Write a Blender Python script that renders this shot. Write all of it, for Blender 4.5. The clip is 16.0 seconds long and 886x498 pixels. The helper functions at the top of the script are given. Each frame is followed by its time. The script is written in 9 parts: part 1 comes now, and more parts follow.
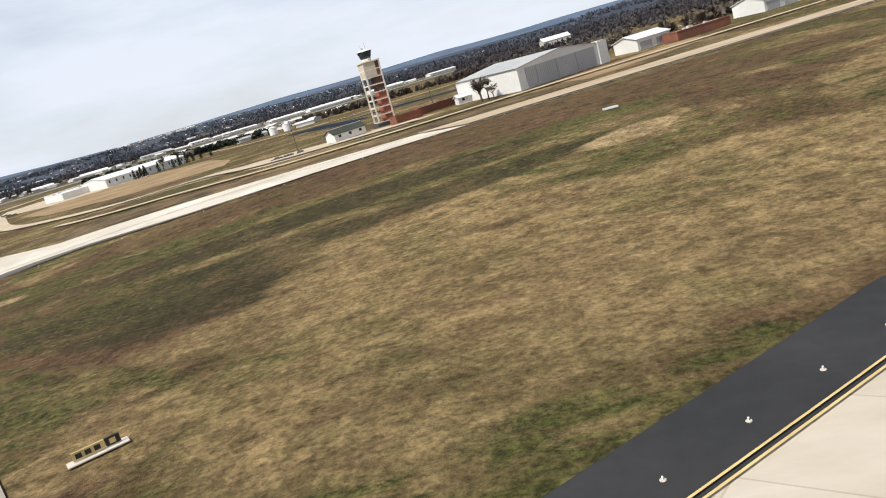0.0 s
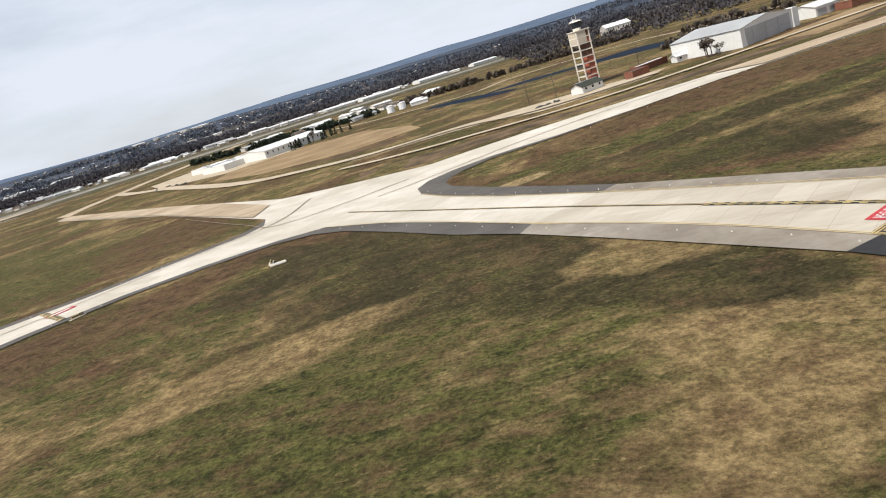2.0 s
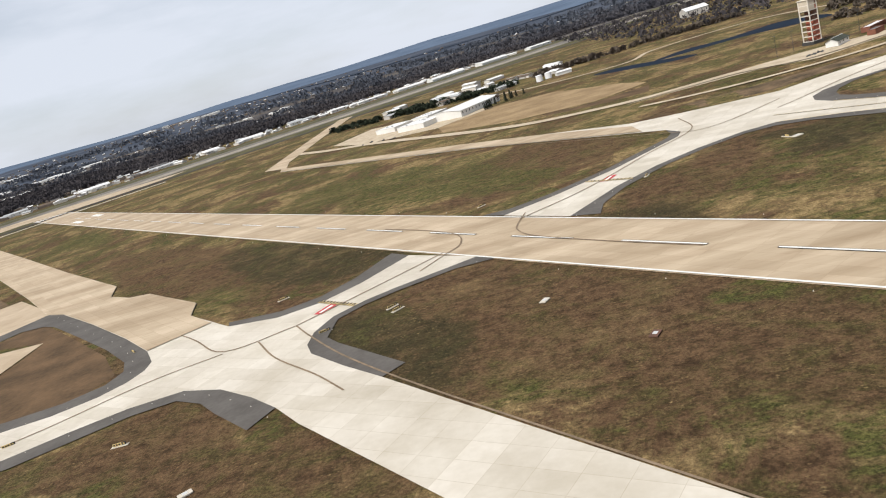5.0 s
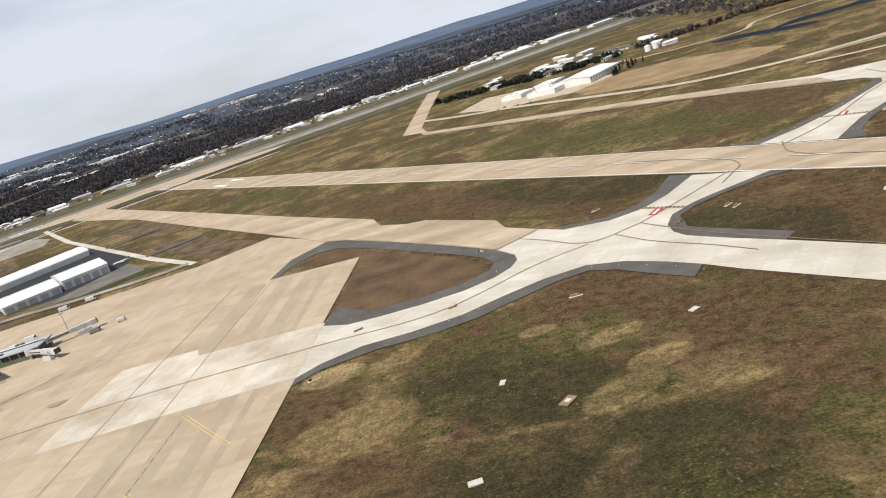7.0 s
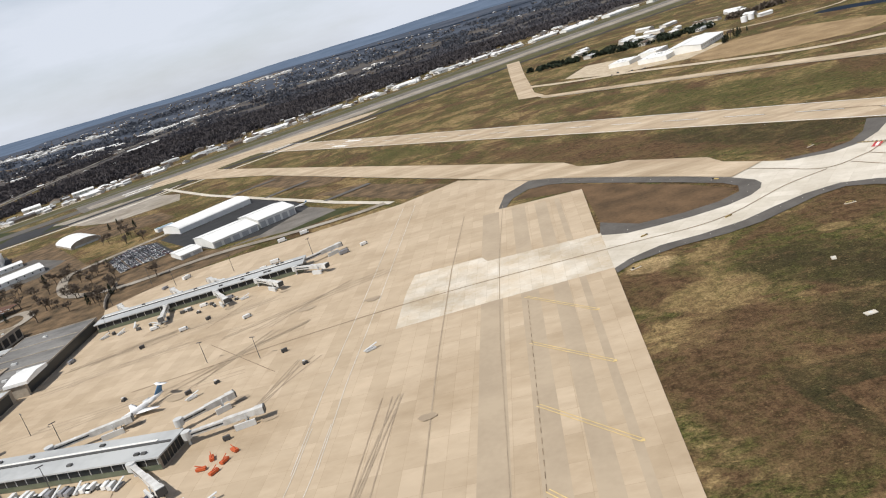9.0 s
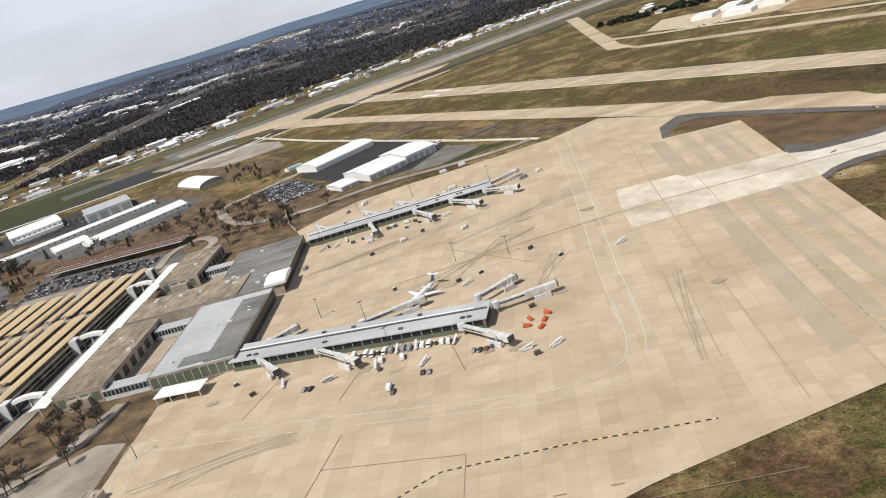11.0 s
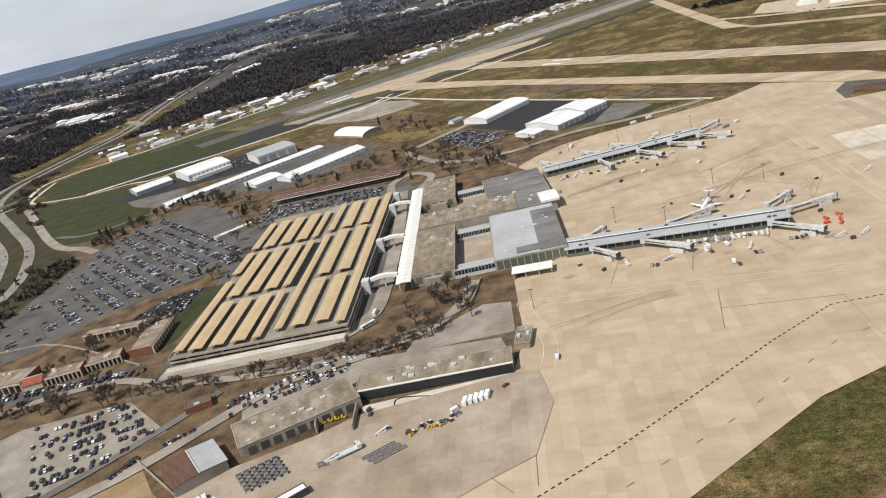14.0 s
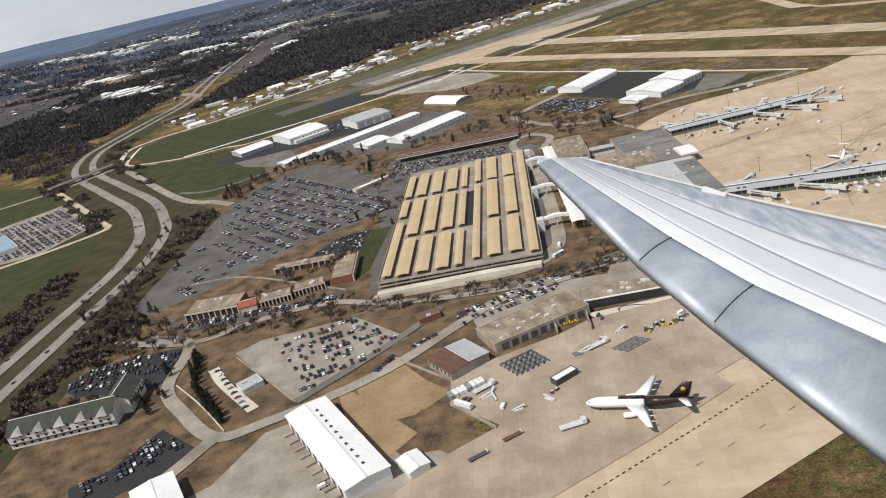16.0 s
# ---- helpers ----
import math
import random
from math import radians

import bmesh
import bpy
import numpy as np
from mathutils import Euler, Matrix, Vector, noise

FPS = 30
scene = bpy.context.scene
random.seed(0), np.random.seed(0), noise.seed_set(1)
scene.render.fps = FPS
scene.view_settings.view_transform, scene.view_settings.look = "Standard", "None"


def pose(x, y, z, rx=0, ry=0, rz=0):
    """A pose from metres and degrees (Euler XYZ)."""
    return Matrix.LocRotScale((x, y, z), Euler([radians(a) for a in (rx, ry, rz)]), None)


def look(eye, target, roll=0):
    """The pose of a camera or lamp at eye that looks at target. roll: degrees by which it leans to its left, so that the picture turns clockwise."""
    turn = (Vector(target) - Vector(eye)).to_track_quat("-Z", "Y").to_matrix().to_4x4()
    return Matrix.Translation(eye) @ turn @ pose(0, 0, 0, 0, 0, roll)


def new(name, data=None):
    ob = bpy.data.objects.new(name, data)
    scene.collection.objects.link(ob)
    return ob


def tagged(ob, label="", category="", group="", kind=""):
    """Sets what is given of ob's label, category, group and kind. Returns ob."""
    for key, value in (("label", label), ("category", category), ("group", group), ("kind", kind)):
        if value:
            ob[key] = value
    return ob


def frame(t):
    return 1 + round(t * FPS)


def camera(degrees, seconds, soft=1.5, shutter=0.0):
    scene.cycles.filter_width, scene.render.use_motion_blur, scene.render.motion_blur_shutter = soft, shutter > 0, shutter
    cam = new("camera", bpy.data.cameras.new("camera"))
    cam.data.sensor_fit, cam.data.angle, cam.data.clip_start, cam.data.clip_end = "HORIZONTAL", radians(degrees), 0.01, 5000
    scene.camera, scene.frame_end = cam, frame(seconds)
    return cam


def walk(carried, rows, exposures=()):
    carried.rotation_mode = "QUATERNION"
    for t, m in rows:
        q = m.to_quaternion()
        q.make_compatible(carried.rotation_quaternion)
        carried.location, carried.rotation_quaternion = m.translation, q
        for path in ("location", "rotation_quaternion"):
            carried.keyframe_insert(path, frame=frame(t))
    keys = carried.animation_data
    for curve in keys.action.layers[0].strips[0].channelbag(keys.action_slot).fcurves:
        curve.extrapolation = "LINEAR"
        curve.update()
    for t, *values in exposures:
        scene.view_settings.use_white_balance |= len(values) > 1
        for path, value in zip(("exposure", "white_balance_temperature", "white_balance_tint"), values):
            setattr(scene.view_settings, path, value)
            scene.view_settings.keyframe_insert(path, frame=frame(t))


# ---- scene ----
cam = camera(60.0, 16.0, soft=1.1)
PATH = [
    (0, (72.646, 31.626, 10.964), (70.746, 51.006, 6.404), -16.0),
    (0.5, (58.711, 22.421, 12.809), (56.911, 41.871, 8.489), -16.5),
    (1, (44.149, 13.444, 14.893), (42.469, 32.914, 10.653), -16.4),
    (1.5, (29.472, 4.46, 16.979), (27.782, 23.90, 12.599), -16.6),
    (2, (14.947, -5.42, 19.724), (13.227, 13.95, 15.054), -16.8),
    (2.5, (-0.695, -14.941, 22.941), (-2.097, 4.434, 18.176), -16.99),
    (3, (-16.838, -24.790, 26.067), (-17.817, -5.346, 21.491), -16.87),
    (3.5, (-33.024, -34.265, 28.885), (-33.884, -14.783, 24.443), -16.62),
    (4, (-49.257, -43.468, 31.737), (-50.159, -24.045, 27.055), -16.34),
    (4.2, (-55.743, -47.082, 32.883), (-56.685, -27.694, 28.063), -16.41),
    (6.3, (-122.588, -83.415, 44.973), (-124.059, -64.158, 39.778), -16.81),
    (6.5, (-128.785, -86.781, 46.130), (-130.295, -67.567, 40.789), -16.86),
    (7, (-144.137, -95.173, 49.032), (-145.739, -75.945, 43.768), -17.31),
    (7.5, (-159.294, -103.558, 51.957), (-161.002, -84.290, 46.875), -17.55),
    (8, (-174.273, -111.968, 54.915), (-176.100, -92.777, 49.587), -17.18),
    (8.5, (-189.098, -120.430, 57.916), (-191.052, -101.311, 52.380), -17.12),
    (9, (-203.800, -128.969, 60.970), (-205.808, -109.890, 55.314), -16.97),
    (9.2, (-209.654, -132.410, 62.208), (-211.686, -113.365, 56.451), -16.71),
    (11.3, (-270.865, -169.644, 75.852), (-273.064, -150.868, 69.322), -17.09),
    (11.5, (-276.725, -173.298, 77.209), (-278.881, -154.502, 70.724), -16.73),
    (12, (-291.439, -182.505, 80.631), (-293.532, -163.676, 74.220), -16.45),
    (12.5, (-306.262, -191.798, 84.079), (-308.270, -172.919, 77.790), -16.01),
    (13, (-321.207, -201.148, 87.526), (-323.200, -182.274, 81.216), -15.62),
    (13.5, (-336.281, -210.518, 90.933), (-338.263, -191.737, 84.350), -15.23),
    (14, (-351.475, -219.861, 94.256), (-353.499, -201.231, 87.268), -14.63),
    (14.5, (-366.771, -229.120, 97.436), (-368.845, -210.650, 90.049), -14.03),
    (15, (-382.132, -238.226, 100.406), (-384.227, -219.831, 92.841), -13.94),
    (15.5, (-397.506, -247.101, 103.085), (-399.558, -228.689, 95.551), -13.82),
    (16, (-412.824, -255.653, 105.379), (-414.753, -237.165, 97.998), -13.80),
]
walk(cam, [(t, look(eye, target, roll)) for t, eye, target, roll in PATH], exposures=((0, 0.10), (1, -0.17), (2, 0.04), (2.5, 0.10), (4, -0.05), (7, -0.05), (9, -0.10), (12, -0.08), (14, -0.18), (16, -0.22)))

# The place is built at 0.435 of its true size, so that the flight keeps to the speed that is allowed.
K = 0.435

# ---- world and sun ----
SUN_ELEV, SUN_AZ = 55.0, 221.0        # the sun stands behind and to one side of the flight
world = bpy.data.worlds.new("sky")
scene.world = world
world.use_nodes = True
wn, wl = world.node_tree.nodes, world.node_tree.links
for n in list(wn):
    wn.remove(n)
w_out, w_bg, w_sky = wn.new("ShaderNodeOutputWorld"), wn.new("ShaderNodeBackground"), wn.new("ShaderNodeTexSky")
w_sky.sky_type, w_sky.sun_disc = "NISHITA", False
w_sky.sun_elevation, w_sky.sun_rotation = radians(SUN_ELEV), radians(90 - SUN_AZ)
w_sky.air_density, w_sky.dust_density, w_sky.ozone_density = 1.0, 0.8, 1.0
w_bg.inputs[1].default_value = 0.085
# thin high cloud, white towards the horizon and streaked higher up
w_tc, w_map, w_noise = wn.new("ShaderNodeTexCoord"), wn.new("ShaderNodeMapping"), wn.new("ShaderNodeTexNoise")
w_map.inputs["Scale"].default_value = (1.0, 1.6, 4.5)
w_map.inputs["Rotation"].default_value = (0, 0, radians(25))
w_noise.inputs["Scale"].default_value, w_noise.inputs["Detail"].default_value, w_noise.inputs["Roughness"].default_value = 2.2, 6.0, 0.55
w_ramp = wn.new("ShaderNodeValToRGB")
w_ramp.color_ramp.elements[0].position, w_ramp.color_ramp.elements[0].color = 0.36, (0.58, 0.58, 0.58, 1)
w_ramp.color_ramp.elements[1].position, w_ramp.color_ramp.elements[1].color = 0.58, (0.93, 0.93, 0.93, 1)
w_mix = wn.new("ShaderNodeMix")
w_mix.data_type = "RGBA"
w_mix.inputs[7].default_value = (9.4, 10.0, 11.2, 1)
wl.new(w_tc.outputs["Generated"], w_map.inputs[0])
wl.new(w_map.outputs[0], w_noise.inputs["Vector"])
wl.new(w_noise.outputs[0], w_ramp.inputs[0])
# the cloud thins out overhead, where the sky is clear and blue
w_sep, w_high, w_veil = wn.new("ShaderNodeSeparateXYZ"), wn.new("ShaderNodeMapRange"), wn.new("ShaderNodeMath")
w_high.inputs["From Min"].default_value, w_high.inputs["From Max"].default_value = 0.26, 0.68
w_high.inputs["To Min"].default_value, w_high.inputs["To Max"].default_value = 1.0, 0.10
w_veil.operation = "MULTIPLY"
wl.new(w_tc.outputs["Generated"], w_sep.inputs[0])
wl.new(w_sep.outputs["Z"], w_high.inputs["Value"])
wl.new(w_ramp.outputs[0], w_veil.inputs[0])
wl.new(w_high.outputs[0], w_veil.inputs[1])
wl.new(w_veil.outputs[0], w_mix.inputs[0])
wl.new(w_sky.outputs[0], w_mix.inputs[6])
wl.new(w_mix.outputs[2], w_bg.inputs[0])
wl.new(w_bg.outputs[0], w_out.inputs[0])

sun_data = bpy.data.lights.new("sun", "SUN")
sun_data.energy, sun_data.angle, sun_data.color = 4.95, radians(0.6), (1.0, 0.968, 0.912)
sun = new("sun", sun_data)
sd = Vector((math.cos(radians(SUN_AZ)) * math.cos(radians(SUN_ELEV)), math.sin(radians(SUN_AZ)) * math.cos(radians(SUN_ELEV)), math.sin(radians(SUN_ELEV))))
sun.matrix_world = Matrix.Translation((0, 0, 300)) @ sd.to_track_quat("Z", "Y").to_matrix().to_4x4()


# ---- materials ----
def mat(name, base, rough=0.8, metal=0.0, var=0.12, size=3.0, bump=0.0, bump_size=0.4, second=None, by_object=0.0, spec=0.3, stretch=None, slab=None, grime=0.0):
    """A surface with stains at one scale and grain at another, in metres; slab: length, width and turn of cast bays; grime: depth of broad dirt."""
    m = bpy.data.materials.new(name)
    m.use_nodes = True
    nt, b = m.node_tree, m.node_tree.nodes["Principled BSDF"]
    b.inputs["Roughness"].default_value, b.inputs["Metallic"].default_value = rough, metal
    b.inputs["Specular IOR Level"].default_value = spec
    tc = nt.nodes.new("ShaderNodeTexCoord")
    mp = nt.nodes.new("ShaderNodeMapping")
    if stretch:
        mp.inputs["Scale"].default_value, mp.inputs["Rotation"].default_value = stretch[:3], (0, 0, radians(stretch[3]))
    nt.links.new(tc.outputs["Object"], mp.inputs[0])
    n1, n2 = nt.nodes.new("ShaderNodeTexNoise"), nt.nodes.new("ShaderNodeTexNoise")
    n1.inputs["Scale"].default_value, n1.inputs["Detail"].default_value = 1.0 / size, 6
    n2.inputs["Scale"].default_value, n2.inputs["Detail"].default_value = 9.0 / size, 4
    nt.links.new(mp.outputs[0], n1.inputs["Vector"])
    nt.links.new(mp.outputs[0], n2.inputs["Vector"])
    add = nt.nodes.new("ShaderNodeMath")
    add.operation = "MULTIPLY_ADD"
    add.inputs[1].default_value, add.inputs[2].default_value = 0.4, -0.2
    nt.links.new(n2.outputs[0], add.inputs[0])
    tot = nt.nodes.new("ShaderNodeMath")
    nt.links.new(n1.outputs[0], tot.inputs[0])
    nt.links.new(add.outputs[0], tot.inputs[1])
    ramp = nt.nodes.new("ShaderNodeValToRGB")
    other = second or tuple(c * (1 - 2.2 * var) for c in base)
    ramp.color_ramp.elements[0].position, ramp.color_ramp.elements[0].color = 0.32, (*other, 1)
    ramp.color_ramp.elements[1].position, ramp.color_ramp.elements[1].color = 0.66, (*base, 1)
    nt.links.new(tot.outputs[0], ramp.inputs[0])
    last = ramp.outputs[0]
    def over(top):
        mx = nt.nodes.new("ShaderNodeMix")
        mx.data_type, mx.blend_type = "RGBA", "MULTIPLY"
        mx.inputs[0].default_value = 1.0
        nt.links.new(last, mx.inputs[6])
        nt.links.new(top, mx.inputs[7])
        return mx.outputs[2]

    if slab:
        sm, bk = nt.nodes.new("ShaderNodeMapping"), nt.nodes.new("ShaderNodeTexBrick")
        sm.inputs["Rotation"].default_value = (0, 0, radians(slab[2]))
        bk.offset, bk.squash = 0.0, 1.0
        bk.inputs["Scale"].default_value, bk.inputs["Brick Width"].default_value, bk.inputs["Row Height"].default_value = 1.0, slab[0], slab[1]
        bk.inputs["Mortar Size"].default_value, bk.inputs["Mortar Smooth"].default_value = 0.035, 0.3
        bk.inputs["Color1"].default_value, bk.inputs["Color2"].default_value, bk.inputs["Mortar"].default_value = (1.045, 1.045, 1.055, 1), (0.915, 0.905, 0.89, 1), (0.80, 0.77, 0.73, 1)
        nt.links.new(tc.outputs["Object"], sm.inputs[0])
        nt.links.new(sm.outputs[0], bk.inputs["Vector"])
        last = over(bk.outputs["Color"])
    if grime:
        gn, gr = nt.nodes.new("ShaderNodeTexNoise"), nt.nodes.new("ShaderNodeValToRGB")
        gn.inputs["Scale"].default_value, gn.inputs["Detail"].default_value, gn.inputs["Roughness"].default_value, gn.inputs["Distortion"].default_value = 0.045, 9, 0.68, 0.15
        gr.color_ramp.elements[0].position, gr.color_ramp.elements[0].color = 0.42, (1.04, 1.04, 1.04, 1)
        gr.color_ramp.elements[1].position, gr.color_ramp.elements[1].color = 0.68, (1 - grime, 1 - grime * 1.12, 1 - grime * 1.3, 1)
        nt.links.new(mp.outputs[0], gn.inputs["Vector"])
        nt.links.new(gn.outputs[0], gr.inputs[0])
        last = over(gr.outputs[0])
    if by_object:
        info, mul = nt.nodes.new("ShaderNodeObjectInfo"), nt.nodes.new("ShaderNodeMath")
        mul.operation = "MULTIPLY_ADD"
        mul.inputs[1].default_value, mul.inputs[2].default_value = by_object, 1 - by_object / 2
        hsv = nt.nodes.new("ShaderNodeHueSaturation")
        nt.links.new(info.outputs["Random"], mul.inputs[0])
        nt.links.new(mul.outputs[0], hsv.inputs["Value"])
        nt.links.new(last, hsv.inputs["Color"])
        last = hsv.outputs[0]
    nt.links.new(last, b.inputs["Base Color"])
    if bump:
        bp, n3 = nt.nodes.new("ShaderNodeBump"), nt.nodes.new("ShaderNodeTexNoise")
        n3.inputs["Scale"].default_value, n3.inputs["Detail"].default_value = 1.0 / bump_size, 4
        bp.inputs["Strength"].default_value, bp.inputs["Distance"].default_value = bump, bump_size * 0.3
        nt.links.new(mp.outputs[0], n3.inputs["Vector"])
        nt.links.new(n3.outputs[0], bp.inputs["Height"])
        nt.links.new(bp.outputs[0], b.inputs["Normal"])
    return m


def ribbed(name, base, pitch, axis=0, rough=0.5, depth=0.5, var=0.06):
    """Sheet metal with standing ribs across one axis."""
    m = mat(name, base, rough, var=var, size=6.0)
    nt, b = m.node_tree, m.node_tree.nodes["Principled BSDF"]
    tc, wv, bp = nt.nodes.new("ShaderNodeTexCoord"), nt.nodes.new("ShaderNodeTexWave"), nt.nodes.new("ShaderNodeBump")
    wv.bands_direction = ("X", "Y", "Z")[axis]
    wv.inputs["Scale"].default_value = 0.314 / pitch
    nt.links.new(tc.outputs["Object"], wv.inputs["Vector"])
    nt.links.new(wv.outputs["Fac"], bp.inputs["Height"])
    bp.inputs["Strength"].default_value, bp.inputs["Distance"].default_value = depth, pitch * 0.2
    nt.links.new(bp.outputs[0], b.inputs["Normal"])
    return m


def grass_material():
    """Winter grass: straw, dull green and bare red-brown earth in patches, with mowing streaks."""
    m = bpy.data.materials.new("winter_grass")
    m.use_nodes = True
    nt, b = m.node_tree, m.node_tree.nodes["Principled BSDF"]
    N, L = nt.nodes.new, nt.links.new
    b.inputs["Roughness"].default_value, b.inputs["Specular IOR Level"].default_value = 0.95, 0.1
    tc = N("ShaderNodeTexCoord")

    def noise_at(scale, detail=5, rough=0.55, stretch=None, angle=0.0, distort=0.0):
        n = N("ShaderNodeTexNoise")
        n.inputs["Scale"].default_value, n.inputs["Detail"].default_value = scale, detail
        n.inputs["Roughness"].default_value, n.inputs["Distortion"].default_value = rough, distort
        if stretch:
            mp = N("ShaderNodeMapping")
            mp.inputs["Rotation"].default_value, mp.inputs["Scale"].default_value = (0, 0, radians(angle)), (*stretch, 1)
            L(tc.outputs["Object"], mp.inputs[0])
            L(mp.outputs[0], n.inputs["Vector"])
        else:
            L(tc.outputs["Object"], n.inputs["Vector"])
        return n.outputs[0]

    def ramp(fac, a, b_, ca, cb):
        r = N("ShaderNodeValToRGB")
        r.color_ramp.elements[0].position, r.color_ramp.elements[0].color = a, (*ca, 1)
        r.color_ramp.elements[1].position, r.color_ramp.elements[1].color = b_, (*cb, 1)
        L(fac, r.inputs[0])
        return r.outputs[0]

    def level(fac, a, b_, lo=0.0, hi=1.0):
        r = N("ShaderNodeMapRange")
        r.inputs["From Min"].default_value, r.inputs["From Max"].default_value = a, b_
        r.inputs["To Min"].default_value, r.inputs["To Max"].default_value = lo, hi
        L(fac, r.inputs["Value"])
        return r.outputs[0]

    def mix(fac, a, b_, mode="MIX"):
        x = N("ShaderNodeMix")
        x.data_type, x.blend_type = "RGBA", mode
        if isinstance(fac, float):
            x.inputs[0].default_value = fac
        else:
            L(fac, x.inputs[0])
        L(a, x.inputs[6])
        L(b_, x.inputs[7])
        return x.outputs[2]

    straw = ramp(noise_at(0.55, 10, 0.78), 0.38, 0.62, (0.120, 0.082, 0.036), (0.370, 0.262, 0.122))
    green = ramp(noise_at(0.6, 10, 0.78), 0.38, 0.62, (0.024, 0.028, 0.008), (0.118, 0.114, 0.034))
    earth = ramp(noise_at(0.5, 10, 0.78), 0.38, 0.62, (0.044, 0.026, 0.013), (0.160, 0.096, 0.050))
    dark = ramp(noise_at(0.6, 10, 0.78), 0.32, 0.68, (0.018, 0.016, 0.007), (0.074, 0.060, 0.026))
    edge = noise_at(0.06, 10, 0.74)

    def patch(x, y, rx, ry, angle, soft=0.22):
        """A ragged oval of ground, by its middle, half sizes and turn."""
        mp, ln, ad = N("ShaderNodeMapping"), N("ShaderNodeVectorMath"), N("ShaderNodeMath")
        mp.vector_type = "TEXTURE"
        mp.inputs["Location"].default_value, mp.inputs["Rotation"].default_value, mp.inputs["Scale"].default_value = (x, y, 0), (0, 0, radians(angle)), (rx, ry, 1e4)
        ln.operation = "LENGTH"
        ad.operation = "MULTIPLY_ADD"
        ad.inputs[1].default_value = 1.9
        mr = N("ShaderNodeMapRange")
        mr.inputs["From Min"].default_value, mr.inputs["From Max"].default_value = 1.95 - soft / 2, 1.95 + soft / 2
        mr.inputs["To Min"].default_value, mr.inputs["To Max"].default_value = 1.0, 0.0
        L(ad.outputs[0], mr.inputs["Value"])
        L(tc.outputs["Object"], mp.inputs[0])
        L(mp.outputs[0], ln.inputs[0])
        L(edge, ad.inputs[0])
        L(ln.outputs["Value"], ad.inputs[2])
        return mr.outputs[0]

    def times(a, b_):
        g = N("ShaderNodeMath")
        g.operation = "MULTIPLY"
        L(a, g.inputs[0])
        L(b_, g.inputs[1])
        return g.outputs[0]

    where_green = level(noise_at(0.045, 10, 0.70, distort=0.6), 0.47, 0.53, 0, 1)
    fine_green = level(noise_at(0.40, 9, 0.76, (0.6, 1.3), 35), 0.42, 0.56, 0.25, 1)
    where_earth = level(noise_at(0.038, 10, 0.70, distort=0.6), 0.46, 0.54, 0, 1)
    clump = level(noise_at(0.16, 10, 0.72, (0.8, 1.2), 35), 0.51, 0.56, 0, 1)
    streak = ramp(noise_at(0.3, 5, 0.65, (0.12, 1.6), 37), 0.35, 0.65, (0.88, 0.87, 0.86), (1.07, 1.07, 1.07))
    col = mix(where_earth, straw, earth)
    col = mix(times(where_green, fine_green), col, green)
    worn = level(noise_at(0.12, 9, 0.72), 0.34, 0.56, 0.4, 1)
    bare = ((-114, 2, 40, 9, -65), (-72, 30, 40, 16, -52), (-92, 52, 10, 6, 30), (18, 104, 17, 5.5, -55), (30, 86, 7, 2.5, -50), (68, 64, 8, 4, 20), (22, 106, 12, 5, 20), (65, 131, 45, 12, 15), (94, 124, 28, 9, 10), (-15, 105, 28, 9, 30), (-42, 81, 18, 11, 35), (-61, 126, 24, 9, 30), (-80, 51, 36, 28, 35), (-162, 65, 32, 17, 30), (-165, 143, 66, 15, 127), (-57, 152, 24, 17, 120), (-137, 30, 34, 9, 30), (-106, 8, 24, 12, 30), (-172, -28, 18, 22, 0), (-180, 14, 9, 12, 0))
    lush = ((28, 108, 18, 6, 14), (-24, 38, 20, 8, 25), (-90, 156, 46, 14, 127), (-104, 176, 46, 20, 127), (-150, 10, 17, 13, -20), (-255, 272, 34, 9, 127), (-52, 25, 6, 4, 0), (-285, -92, 34, 9, 30), (75, 112, 26, 4, 12), (0, 38, 28, 16, 30), (44, 86, 9, 8, 20))
    deep = ((17, 58, 15, 8, -50), (28, 47, 9, 6, -50), (4, 76, 9, 6, -45), (-14, 97, 9, 4, -40), (-152, 6, 13, 10, -20), (-170, -38, 2.2, 10, 12), (52, 80, 10, 5, 15), (45, 86, 12, 5, 10), (10, 72, 24, 15, 35), (-5, 89, 18, 11, 35), (-60, 62, 14, 12, 35), (-123, 111, 40, 14, 127), (-146, 0, 16, 10, -20), (53, 105, 26, 5, 14), (64, 96, 24, 4, 15), (-163, -32, 9, 4, 0), (-100, 40, 10, 20, 35), (-135, -40, 14, 8, 0), (-140, -22, 22, 12, -15))
    pale = ((62, 74, 13, 5.5, 15), (66, 58, 9, 6, 20), (27, 57, 9, 6, 20), (-143, 20, 3.5, 2, 0), (-133, 11, 5, 2.6, 20), (-135, -6, 6, 3, 30), (-8, 54, 14, 5, 30), (-168, 24, 6, 3, 10), (-128, 1, 5, 3, 20), (76, 66, 20, 10, 20), (66, 83, 12, 4, 20), (86, 80, 14, 7, 15), (-172, 3, 9, 7, 0))
    sand = ramp(noise_at(0.9, 8, 0.75), 0.35, 0.62, (0.200, 0.135, 0.068), (0.540, 0.395, 0.205))
    sandy = ((84.5, 99, 5.5, 3.2, 20), (-178, 25, 6, 4, 10), (18, 103, 5, 2, 20))
    for kind, spots in ((earth, bare), (green, lush), (dark, deep), (straw, pale), (sand, sandy)):
        mask = patch(*spots[0])
        for s in spots[1:]:
            both = N("ShaderNodeMath")
            both.operation = "MAXIMUM"
            L(mask, both.inputs[0])
            L(patch(*s), both.inputs[1])
            mask = both.outputs[0]
        col = mix(times(mask, fine_green if kind is green else worn), col, kind)
